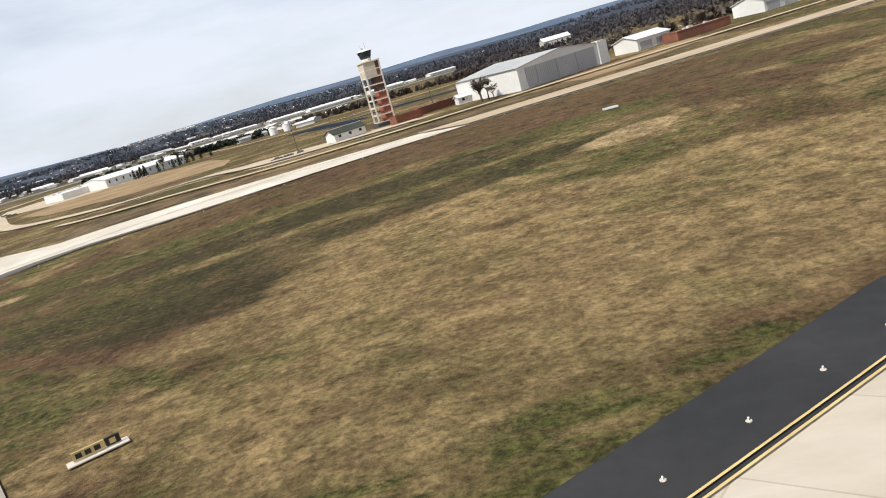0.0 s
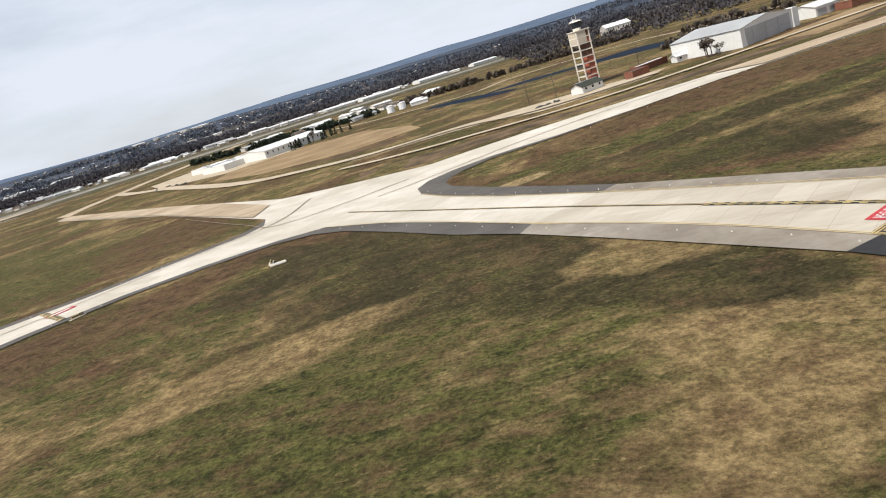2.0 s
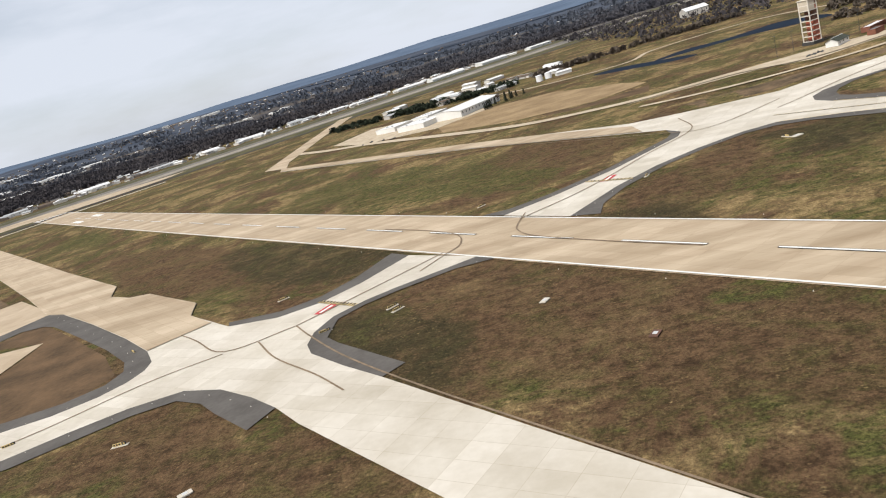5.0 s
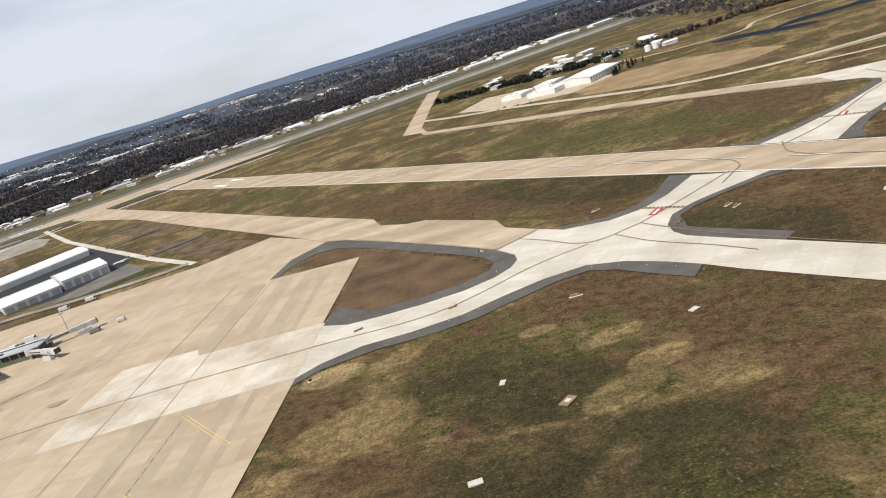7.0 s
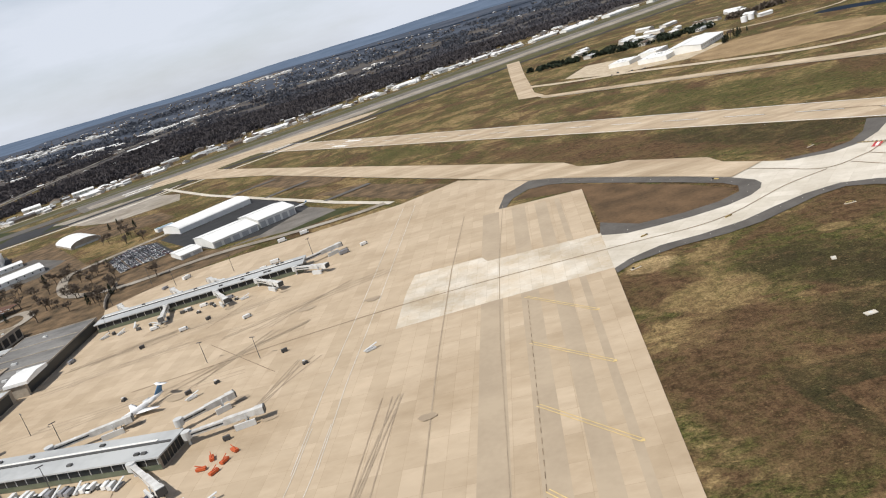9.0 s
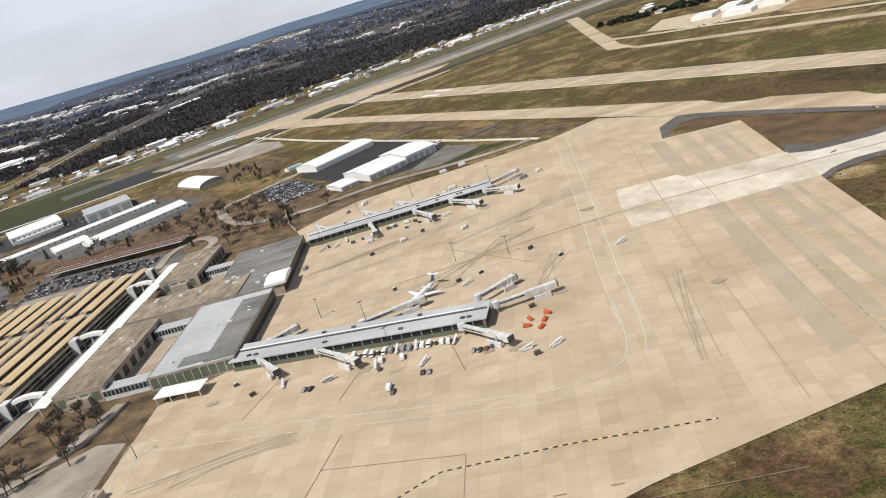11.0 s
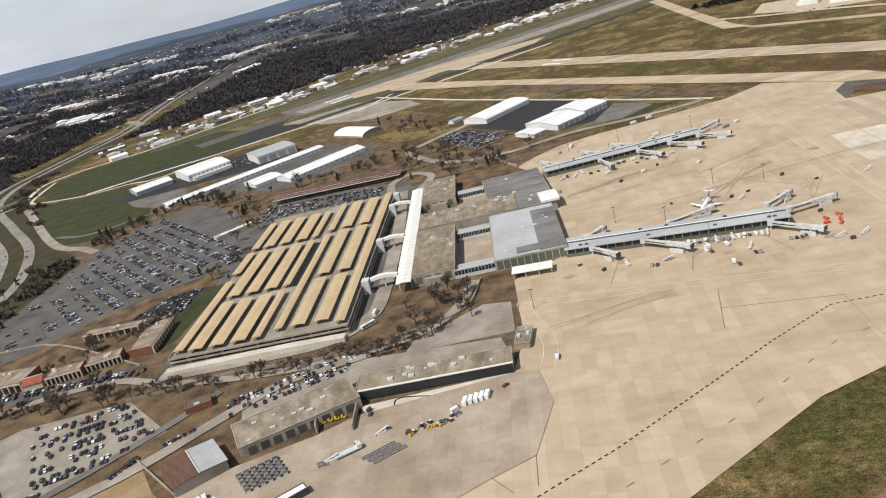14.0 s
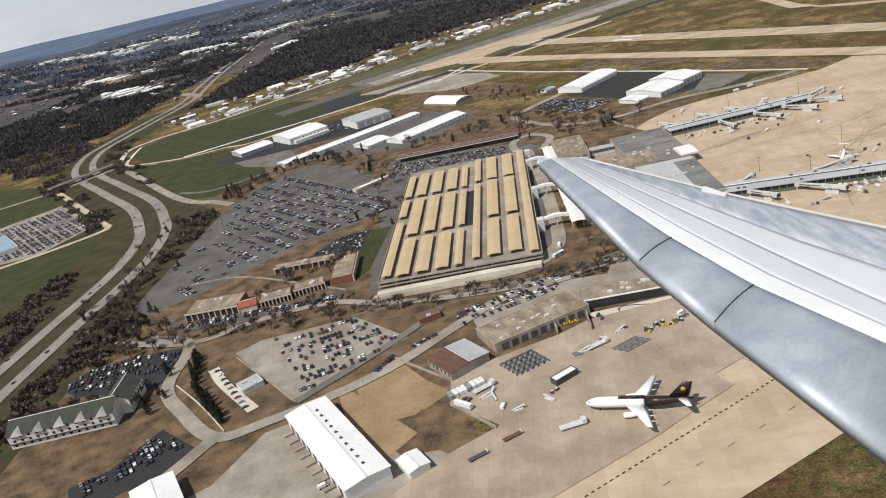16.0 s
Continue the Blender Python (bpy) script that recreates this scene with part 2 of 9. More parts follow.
    col = mix(times(clump, level(noise_at(0.5, 6, 0.7), 0.45, 0.58, 0, 0.55)), col, earth)
    sprinkle = level(noise_at(0.085, 10, 0.75, distort=0.5), 0.51, 0.60, 0, 0.55)
    col = mix(times(sprinkle, fine_green), col, green)
    col = mix(1.0, col, streak, "MULTIPLY")
    speck = level(noise_at(1.15, 3, 0.6), 0.56, 0.66, 0, 0.55)
    col = mix(times(speck, level(noise_at(0.11, 6, 0.7), 0.42, 0.56, 0, 1)), col, dark)
    fleck = level(noise_at(1.45, 3, 0.6, (1, 1.5), 20), 0.58, 0.67, 0, 0.6)
    col = mix(times(fleck, level(noise_at(0.09, 6, 0.7), 0.44, 0.58, 0, 1)), col, straw)
    tuft = ramp(noise_at(2.4, 8, 0.85), 0.40, 0.60, (0.52, 0.52, 0.52), (1.32, 1.32, 1.32))
    col = mix(1.0, col, tuft, "MULTIPLY")
    L(col, b.inputs["Base Color"])
    bp = N("ShaderNodeBump")
    bp.inputs["Strength"].default_value, bp.inputs["Distance"].default_value = 0.8, 0.2
    L(noise_at(3.0, 8, 0.8), bp.inputs["Height"])
    L(bp.outputs[0], b.inputs["Normal"])
    return m


def paint_lot(name, bases, rough=0.35):
    """Car paint: one of several colours for each object or each loose piece."""
    m = bpy.data.materials.new(name)
    m.use_nodes = True
    nt, b = m.node_tree, m.node_tree.nodes["Principled BSDF"]
    b.inputs["Roughness"].default_value = rough
    info, geo, addn = nt.nodes.new("ShaderNodeObjectInfo"), nt.nodes.new("ShaderNodeNewGeometry"), nt.nodes.new("ShaderNodeMath")
    fr = nt.nodes.new("ShaderNodeMath")
    fr.operation = "FRACT"
    nt.links.new(info.outputs["Random"], addn.inputs[0])
    nt.links.new(geo.outputs["Random Per Island"], addn.inputs[1])
    nt.links.new(addn.outputs[0], fr.inputs[0])
    r = nt.nodes.new("ShaderNodeValToRGB")
    r.color_ramp.interpolation = "CONSTANT"
    while len(r.color_ramp.elements) < len(bases):
        r.color_ramp.elements.new(0.5)
    for i, c in enumerate(bases):
        r.color_ramp.elements[i].position, r.color_ramp.elements[i].color = i / len(bases), (*c, 1)
    nt.links.new(fr.outputs[0], r.inputs[0])
    nt.links.new(r.outputs[0], b.inputs["Base Color"])
    return m


M = {}
M["grass"] = grass_material()
M["green_field"] = mat("green_field", (0.034, 0.046, 0.018), 0.95, size=9, second=(0.066, 0.062, 0.029), bump=0.5, spec=0.1)
M["tired_grass"] = mat("tired_grass", (0.120, 0.104, 0.052), 0.95, size=14, second=(0.066, 0.068, 0.032), bump=0.5, spec=0.1)
M["dry_field"] = mat("dry_field", (0.330, 0.235, 0.130), 0.95, size=12, second=(0.215, 0.145, 0.078), bump=0.5, spec=0.1)
M["scrub"] = mat("scrubby_grass", (0.072, 0.058, 0.034), 0.95, size=8, second=(0.036, 0.038, 0.018), bump=0.5, spec=0.1)
M["brown_earth"] = mat("brown_earth", (0.150, 0.094, 0.052), 0.95, size=8, second=(0.078, 0.052, 0.030), bump=0.5, spec=0.1)
M["verge"] = mat("dry_verge", (0.185, 0.124, 0.072), 0.95, size=6, second=(0.058, 0.044, 0.028), bump=0.5, spec=0.1)
M["concrete_tan"] = mat("tan_concrete", (0.505, 0.400, 0.280), 0.85, size=22, second=(0.430, 0.338, 0.234), bump=0.1, stretch=(0.5, 1.0, 1, 10), slab=(7.0, 3.4, 93), grime=0.28)
M["concrete_hold"] = mat("cream_concrete", (0.550, 0.495, 0.405), 0.85, size=9, second=(0.455, 0.400, 0.318), bump=0.1, stretch=(0.5, 1.4, 1, -37), slab=(4.2, 3.2, -53), grime=0.26)
M["concrete_old"] = mat("old_apron_concrete", (0.400, 0.325, 0.242), 0.85, size=9, second=(0.315, 0.254, 0.188), bump=0.1, slab=(7.0, 3.4, 93), grime=0.26)
M["concrete_lane"] = mat("darker_tan_concrete", (0.405, 0.322, 0.226), 0.85, size=10, second=(0.345, 0.272, 0.190))
M["stain"] = mat("brown_stain", (0.375, 0.295, 0.205), 0.85, size=5, second=(0.285, 0.222, 0.155), stretch=(0.3, 2, 1, 20))
M["concrete_runway"] = mat("runway_concrete", (0.505, 0.405, 0.285), 0.85, size=12, second=(0.410, 0.315, 0.210), bump=0.1, stretch=(0.3, 1.8, 1, -127), slab=(6.5, 2.7, -127), grime=0.30)
M["concrete_pale"] = mat("pale_concrete", (0.610, 0.560, 0.475), 0.8, size=10, second=(0.520, 0.468, 0.380), bump=0.1, slab=(4.5, 3.2, 35), grime=0.14)
M["concrete_new"] = mat("new_concrete", (0.640, 0.610, 0.540), 0.8, size=12, second=(0.560, 0.525, 0.455), bump=0.1, slab=(3.4, 2.6, 93), grime=0.12)
M["concrete_slab"] = mat("newer_apron_concrete", (0.600, 0.545, 0.455), 0.85, size=7, second=(0.530, 0.440, 0.320), bump=0.1, slab=(3.4, 2.6, 93), grime=0.25)
M["concrete_grey"] = mat("grey_concrete", (0.350, 0.310, 0.255), 0.85, size=7, second=(0.240, 0.207, 0.166), bump=0.1, grime=0.32)
M["highway_concrete"] = mat("grey_highway_concrete", (0.285, 0.258, 0.222), 0.85, size=9, second=(0.215, 0.194, 0.166), bump=0.1, grime=0.25)
M["asphalt"] = mat("dark_asphalt", (0.036, 0.035, 0.035), 0.85, size=6, second=(0.023, 0.023, 0.023), bump=0.15)
M["asphalt_shoulder"] = mat("grey_asphalt", (0.120, 0.108, 0.095), 0.9, size=6, second=(0.082, 0.073, 0.063), bump=0.15)
M["asphalt_old"] = mat("worn_asphalt", (0.190, 0.172, 0.150), 0.9, size=9, second=(0.120, 0.108, 0.094), bump=0.15, grime=0.3)
M["lot_asphalt"] = mat("car_park_asphalt", (0.135, 0.124, 0.112), 0.9, size=9, second=(0.090, 0.083, 0.075), bump=0.15, grime=0.3)
M["gravel"] = mat("pale_gravel", (0.520, 0.430, 0.310), 0.95, size=4, second=(0.380, 0.300, 0.205), bump=0.3)
M["white"] = mat("white_paint", (0.78, 0.76, 0.70), 0.6, size=2, var=0.06)
M["yellow"] = mat("pale_yellow_paint", (0.66, 0.49, 0.21), 0.6, size=2, var=0.12)
M["black"] = mat("black_paint", (0.025, 0.024, 0.022), 0.6, size=2, var=0.1)
M["red"] = mat("red_paint", (0.50, 0.045, 0.050), 0.6, size=1.5, var=0.1)
M["old_line"] = mat("worn_line", (0.270, 0.195, 0.125), 0.8, size=2, var=0.2)
M["water"] = mat("pond_water", (0.014, 0.022, 0.036), 0.7, size=20, var=0.05, spec=0.02)
M["siding"] = ribbed("white_siding", (0.74, 0.73, 0.69), 0.5)
M["siding_y"] = ribbed("white_siding_b", (0.74, 0.73, 0.69), 0.5, 1)
M["siding_grey"] = ribbed("grey_siding", (0.42, 0.42, 0.41), 0.5)
M["roof_white"] = ribbed("white_metal_roof", (0.80, 0.79, 0.76), 0.6)
M["roof_grey"] = mat("grey_membrane_roof", (0.440, 0.445, 0.435), 0.8, size=14, second=(0.340, 0.345, 0.340))
M["roof_dark"] = mat("dark_weathered_roof", (0.210, 0.200, 0.185), 0.85, size=7, second=(0.110, 0.105, 0.098), stretch=(0.6, 1.6, 1, 20))
M["roof_tan"] = mat("stained_tan_roof", (0.345, 0.285, 0.208), 0.9, size=4, second=(0.160, 0.125, 0.088), stretch=(1.6, 0.7, 1, 10), grime=0.4)
M["roof_sand"] = ribbed("sand_metal_canopy", (0.545, 0.405, 0.228), 0.55, 1, depth=0.8)
M["roof_dirt"] = mat("roof_dirt", (0.150, 0.115, 0.080), 0.95, size=1.5, second=(0.235, 0.185, 0.130))
M["concrete_wall"] = mat("weathered_concrete_wall", (0.380, 0.330, 0.265), 0.9, size=4, second=(0.230, 0.195, 0.155))
# Dark window glass; also used to paint shade on walls.
M["dark_wall"] = mat("dark_glass_and_shade", (0.030, 0.033, 0.035), 0.3, size=3, var=0.1, spec=0.25)
M["glass"] = mat("window_glass", (0.030, 0.040, 0.050), 0.08, size=3, var=0.05, spec=0.6)
M["green_glass"] = mat("greenish_glass", (0.130, 0.150, 0.105), 0.15, size=2, var=0.1, spec=0.6)
M["steel"] = mat("painted_steel", (0.60, 0.60, 0.58), 0.5, size=2, var=0.08)
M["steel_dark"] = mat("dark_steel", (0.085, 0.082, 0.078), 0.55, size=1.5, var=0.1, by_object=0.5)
M["tower_white"] = mat("tower_white", (0.72, 0.66, 0.56), 0.6, size=3, var=0.06)
M["tower_red"] = mat("tower_red", (0.38, 0.115, 0.068), 0.6, size=3, var=0.1)
M["brick"] = mat("red_brick", (0.235, 0.095, 0.060), 0.9, size=2, second=(0.165, 0.070, 0.045), bump=0.2)
M["rust"] = mat("rusty_roof", (0.150, 0.075, 0.050), 0.85, size=2.0, second=(0.090, 0.050, 0.036), stretch=(0.5, 3, 1, 0))
M["roof_green"] = mat("dark_green_roof", (0.055, 0.060, 0.045), 0.85, size=3, var=0.15)
M["roof_brown"] = mat("brown_shingle_roof", (0.150, 0.110, 0.080), 0.9, size=3, var=0.15)
M["roof_terra"] = mat("clay_tile_roof", (0.330, 0.095, 0.055), 0.85, size=1.5, var=0.15)
M["roof_slate"] = mat("dark_shingle_roof", (0.130, 0.122, 0.118), 0.9, size=3, var=0.2, by_object=0.4)
M["house_brown"] = mat("brown_house_wall", (0.190, 0.150, 0.120), 0.9, size=3, var=0.15)
M["car_glass"] = mat("car_window", (0.012, 0.014, 0.016), 0.25, size=1, var=0.05, spec=0.3)
M["stucco"] = mat("pale_stucco", (0.58, 0.50, 0.39), 0.9, size=3, var=0.08)
M["lime"] = mat("pale_house_wall", (0.62, 0.58, 0.52), 0.85, size=3, var=0.08, by_object=0.4)
M["bridge_paint"] = mat("weathered_bridge_paint", (0.62, 0.61, 0.58), 0.55, size=1.5, second=(0.42, 0.40, 0.37))
M["bark"] = mat("bark", (0.105, 0.080, 0.060), 0.95, size=0.8, var=0.2)
M["twig"] = mat("bare_twigs", (0.140, 0.110, 0.085), 0.95, size=1.2, var=0.2, by_object=0.4)
M["cedar"] = mat("dark_evergreen", (0.028, 0.036, 0.020), 0.95, size=0.8, second=(0.014, 0.019, 0.011), by_object=0.4)
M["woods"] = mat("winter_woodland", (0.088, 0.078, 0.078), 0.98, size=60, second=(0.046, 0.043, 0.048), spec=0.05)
# Distance haze is put into the next two woodland colours as blue.
M["woods_mid"] = mat("haze_tinted_woodland", (0.096, 0.093, 0.102), 0.98, size=80, second=(0.060, 0.060, 0.070), spec=0.05)
M["woods_far"] = mat("haze_tinted_far_woodland", (0.102, 0.110, 0.128), 0.98, size=110, second=(0.072, 0.079, 0.095), spec=0.05)
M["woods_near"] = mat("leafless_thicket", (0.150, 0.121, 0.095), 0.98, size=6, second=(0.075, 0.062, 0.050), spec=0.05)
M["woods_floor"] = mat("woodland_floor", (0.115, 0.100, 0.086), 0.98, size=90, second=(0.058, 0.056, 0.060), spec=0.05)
# Hill colours carry painted haze too: bluer and paler for the farther one.
M["hill_near"] = mat("haze_tinted_hills", (0.088, 0.099, 0.122), 1.0, size=120, second=(0.050, 0.060, 0.080), spec=0.0)
M["hill_far"] = mat("haze_blue_ridge", (0.120, 0.156, 0.215), 1.0, size=160, second=(0.088, 0.118, 0.166), spec=0.0)
M["car"] = paint_lot("car_paint", [(0.03, 0.03, 0.035), (0.62, 0.62, 0.60), (0.02, 0.022, 0.03), (0.06, 0.06, 0.065), (0.66, 0.66, 0.64), (0.04, 0.042, 0.045), (0.22, 0.23, 0.24), (0.12, 0.025, 0.025), (0.03, 0.035, 0.06), (0.035, 0.03, 0.03)])
M["truck"] = paint_lot("truck_paint", [(0.72, 0.71, 0.68), (0.66, 0.66, 0.64), (0.25, 0.25, 0.26), (0.72, 0.72, 0.70)])
M["rubber"] = mat("tyre_rubber", (0.022, 0.021, 0.020), 0.9, var=0.05)
M["brown_livery"] = mat("brown_livery", (0.030, 0.017, 0.012), 0.35, size=3, var=0.08)
M["livery_white"] = mat("white_aircraft_paint", (0.80, 0.79, 0.77), 0.35, size=3, var=0.03)
M["gold"] = mat("gold_emblem", (0.62, 0.34, 0.05), 0.4, var=0.05)
M["orange"] = mat("orange_paint", (0.55, 0.11, 0.035), 0.5, var=0.08)
M["blue_roof"] = mat("pale_blue_roof", (0.26, 0.36, 0.44), 0.6, size=4, var=0.08)
M["tractor_yellow"] = mat("yellow_vehicle_paint", (0.62, 0.40, 0.04), 0.5, var=0.08)
M["lime_green"] = mat("lime_green_paint", (0.22, 0.42, 0.05), 0.5, var=0.08)
M["blue"] = mat("blue_paint", (0.10, 0.22, 0.38), 0.5, var=0.08)
M["wing_top"] = mat("worn_wing_paint", (0.53, 0.54, 0.545), 0.5, size=0.16, second=(0.29, 0.33, 0.39), metal=0.1, bump=0.03, bump_size=0.1, stretch=(2.4, 0.5, 1, 30))
M["wing_slat"] = mat("bare_metal_slat", (0.45, 0.48, 0.515), 0.5, 0.2, size=0.22, second=(0.33, 0.365, 0.41), bump=0.02)
M["wing_pale"] = mat("pale_wing_band", (0.59, 0.60, 0.605), 0.5, size=0.3, second=(0.55, 0.57, 0.58))
M["wing_white"] = mat("white_wing_band", (0.76, 0.76, 0.75), 0.5, size=0.4, var=0.05)


# ---- building helpers ----
def gz(x, y):
    """The lie of the land: level, with a low rise under the control tower and its hangar."""
    s = (x - 4) * 0.53 + (y - 118) * 0.85
    a, b = min(max(s / 45.0, 0), 1), min(max((x + 25) / 45.0, 0), 1)
    c = 1 - min(max((y - 195 - 0.8 * max(0, x - 55)) / 27.0, 0), 1)
    return 1.4 * a * a * (3 - 2 * a) * b * b * (3 - 2 * b) * c * c * (3 - 2 * c)


def finish(name, bm, material, parent=None, label=""):
    me = bpy.data.meshes.new(name)
    bm.to_mesh(me)
    bm.free()
    for m in material if isinstance(material, (list, tuple)) else [material]:
        me.materials.append(m)
    ob = new(name, me)
    if parent:
        ob.parent = parent
    if label:
        ob["label"] = label
    return ob


def part(name, bm, material, parent, label=""):
    return finish(name, bm, material, parent, label)


def thing(name, label, category, at=(0, 0, 0), turn=0.0, group="", kind=""):
    ob = new(name)
    ob.empty_display_size = 0.5
    ob.matrix_basis = pose(at[0], at[1], at[2] + 0.08, 0, 0, turn)
    return tagged(ob, label, category, group, kind)


def box(bm, x0, x1, y0, y1, z0, z1, m=None, index=0):
    vs = [bm.verts.new(Vector(p) if m is None else m @ Vector(p)) for p in ((x0, y0, z0), (x1, y0, z0), (x1, y1, z0), (x0, y1, z0), (x0, y0, z1), (x1, y0, z1), (x1, y1, z1), (x0, y1, z1))]
    for f in ((3, 2, 1, 0), (4, 5, 6, 7), (0, 1, 5, 4), (1, 2, 6, 5), (2, 3, 7, 6), (3, 0, 4, 7)):
        bm.faces.new([vs[i] for i in f]).material_index = index
    return vs


def boxes(*specs):
    bm = bmesh.new()
    for s in specs:
        box(bm, *s)
    return bm


def prism(profile, y0, y1, axis="y"):
    """A profile of (across, up) pairs drawn out along y, or along x."""
    bm = bmesh.new()
    put = (lambda a, l, u: (a, l, u)) if axis == "y" else (lambda a, l, u: (l, a, u))
    A = [bm.verts.new(put(a, y0, u)) for a, u in profile]
    B = [bm.verts.new(put(a, y1, u)) for a, u in profile]
    n = len(profile)
    bm.faces.new(A)
    bm.faces.new(B[::-1])
    for i in range(n):
        bm.faces.new([A[i], B[i], B[(i + 1) % n], A[(i + 1) % n]])
    bmesh.ops.recalc_face_normals(bm, faces=bm.faces)
    return bm


def flat_piece(pts, z0, z1):
    """A thin flat piece over an outline."""
    bm = bmesh.new()
    A, B = [bm.verts.new((x, y, z0)) for x, y in pts], [bm.verts.new((x, y, z1)) for x, y in pts]
    bm.faces.new(A[::-1])
    bm.faces.new(B)
    for i in range(len(pts)):
        j = (i + 1) % len(pts)
        bm.faces.new([A[i], A[j], B[j], B[i]])
    return bm


def tube(bm, rings, n=12, cap=True):
    """Rings of (centre, radius across y, radius up z) along x, joined into a skin."""
    made = []
    for (x, y, z), ry, rz in rings:
        made.append([bm.verts.new((x, y + ry * math.cos(2 * math.pi * i / n), z + rz * math.sin(2 * math.pi * i / n))) for i in range(n)])
    for a, b in zip(made, made[1:]):
        for i in range(n):
            bm.faces.new([a[i], a[(i + 1) % n], b[(i + 1) % n], b[i]])
    if cap:
        bm.faces.new(made[0])
        bm.faces.new(made[-1][::-1])
    bmesh.ops.recalc_face_normals(bm, faces=bm.faces)


def rod(bm, p, q, r, n=5, r2=None):
    p, q = Vector(p), Vector(q)
    turn = (q - p).to_track_quat("Z", "Y")
    a = [bm.verts.new(p + turn @ Vector((r * math.cos(2 * math.pi * i / n), r * math.sin(2 * math.pi * i / n), 0))) for i in range(n)]
    rr = r if r2 is None else r2
    b = [bm.verts.new(q + turn @ Vector((rr * math.cos(2 * math.pi * i / n), rr * math.sin(2 * math.pi * i / n), 0))) for i in range(n)]
    for i in range(n):
        bm.faces.new([a[i], a[(i + 1) % n], b[(i + 1) % n], b[i]])
    bm.faces.new(a[::-1])
    bm.faces.new(b)


def drape(bm, lift):
    xs, ys = [v.co.x for v in bm.verts], [v.co.y for v in bm.verts]
    if max(xs) > -25 and max(ys) > 100 and min(ys) < 310:
        for lo, hi, axis in ((max(min(xs), -30), max(xs), 0), (max(min(ys), 90), min(max(ys), 310), 1)):
            t = math.ceil(lo / 12) * 12
            while t < hi:
                co, no = ((t, 0, 0), (1, 0, 0)) if axis == 0 else ((0, t, 0), (0, 1, 0))
                bmesh.ops.bisect_plane(bm, geom=bm.verts[:] + bm.edges[:] + bm.faces[:], plane_co=co, plane_no=no)
                t += 12
    far = any(math.hypot(v.co.x + 230, v.co.y + 100) > 950 for v in bm.verts)
    if far:
        for grid, lo, hi, axis in ((gx, min(xs), max(xs), 0), (gy, min(ys), max(ys), 1)):
            for t in grid:
                if lo < t < hi:
                    co, no = ((t, 0, 0), (1, 0, 0)) if axis == 0 else ((0, t, 0), (0, 1, 0))
                    bmesh.ops.bisect_plane(bm, geom=bm.verts[:] + bm.edges[:] + bm.faces[:], plane_co=co, plane_no=no)
    for v in bm.verts:
        v.co.z = (land_z(v.co.x, v.co.y) + 0.6 * min(max((math.hypot(v.co.x + 230, v.co.y + 100) - 950) / 100, 0), 1) if far else gz(v.co.x, v.co.y)) + lift


LAYER = {"low": 0, "mid": 0}
PAVED = []
LOW = ("field", "lawn", "water", "yard", "pavement", "parking lot", "pad", "tarmac", "stain")


def layer(category, lift):
    """Every piece of ground lies a little above the one before it: open ground lowest, then paving, then paint."""
    if category in ("marking", "hose"):
        return lift + 0.11
    key = "low" if category in LOW and category != "stain" else "mid"
    LAYER[key] += 1
    return (0.006 if key == "low" else 0.10) + 0.0018 * LAYER[key]


def sheet(name, pts, material, lift, label, category, kind="structure", parent=None):
    """A flat piece of ground, laid over the land."""
    lift = layer(category, lift)
    bm = bmesh.new()
    if sum(a[0] * b[1] - b[0] * a[1] for a, b in zip(pts, pts[1:] + pts[:1])) < 0:
        pts = pts[::-1]
    if parent is None and category in ("taxiway", "shoulder", "runway", "apron", "road"):
        PAVED.append(pts)
    f = bm.faces.new([bm.verts.new((x, y, 0)) for x, y in pts])
    f.normal_update()
    bmesh.ops.triangulate(bm, faces=bm.faces[:])
    drape(bm, lift)
    ob = finish(name, bm, material, parent)
    if parent is None:
        tagged(ob, label, category, "", kind)
    elif label:
        ob["label"] = label
    return ob


def curve_points(pts, steps=6, closed=False):
    """A smooth line through the points."""
    out, n = [], len(pts)
    P = [Vector((p[0], p[1])) for p in pts]
    for i in range(n if closed else n - 1):
        p1, p2 = P[i], P[(i + 1) % n]
        p0 = P[i - 1] if (i > 0 or closed) else p1 * 2 - p2
        p3 = P[(i + 2) % n] if (i + 2 < n or closed) else p2 * 2 - p1
        for k in range(steps):
            t = k / steps
            v = 0.5 * ((2 * p1) + (p2 - p0) * t + (2 * p0 - 5 * p1 + 4 * p2 - p3) * t * t + (3 * p1 - p0 - 3 * p2 + p3) * t ** 3)
            out.append((v.x, v.y))
    if not closed:
        out.append((P[-1].x, P[-1].y))
    return out


def band(bm, pts, width, offset=0.0, dashes=None, index=0):
    """A strip along a line, whole or in dashes of (length, gap)."""
    P = [Vector((p[0], p[1], 0)) for p in pts]
    if dashes:
        length, gap = dashes
        total, run = sum((b - a).length for a, b in zip(P, P[1:])), 0.0

        def at(d):
            for a, b in zip(P, P[1:]):
                l = (b - a).length
                if d <= l or b is P[-1]:
                    return a + (b - a) * min(d / max(l, 1e-6), 1)
                d -= l
        while run < total:
            a, b = at(run), at(min(run + length, total))
            if (b - a).length > 1e-3:
                band(bm, [a, b], width, offset, index=index)
            run += length + gap
        return
    left, right = [], []
    for i, p in enumerate(P):
        d = (P[min(i + 1, len(P) - 1)] - P[max(i - 1, 0)]).normalized()
        n = Vector((-d.y, d.x, 0))
        left.append(bm.verts.new(p + n * (offset + width / 2)))
        right.append(bm.verts.new(p + n * (offset - width / 2)))
    for i in range(len(P) - 1):
        bm.faces.new([right[i], right[i + 1], left[i + 1], left[i]]).material_index = index


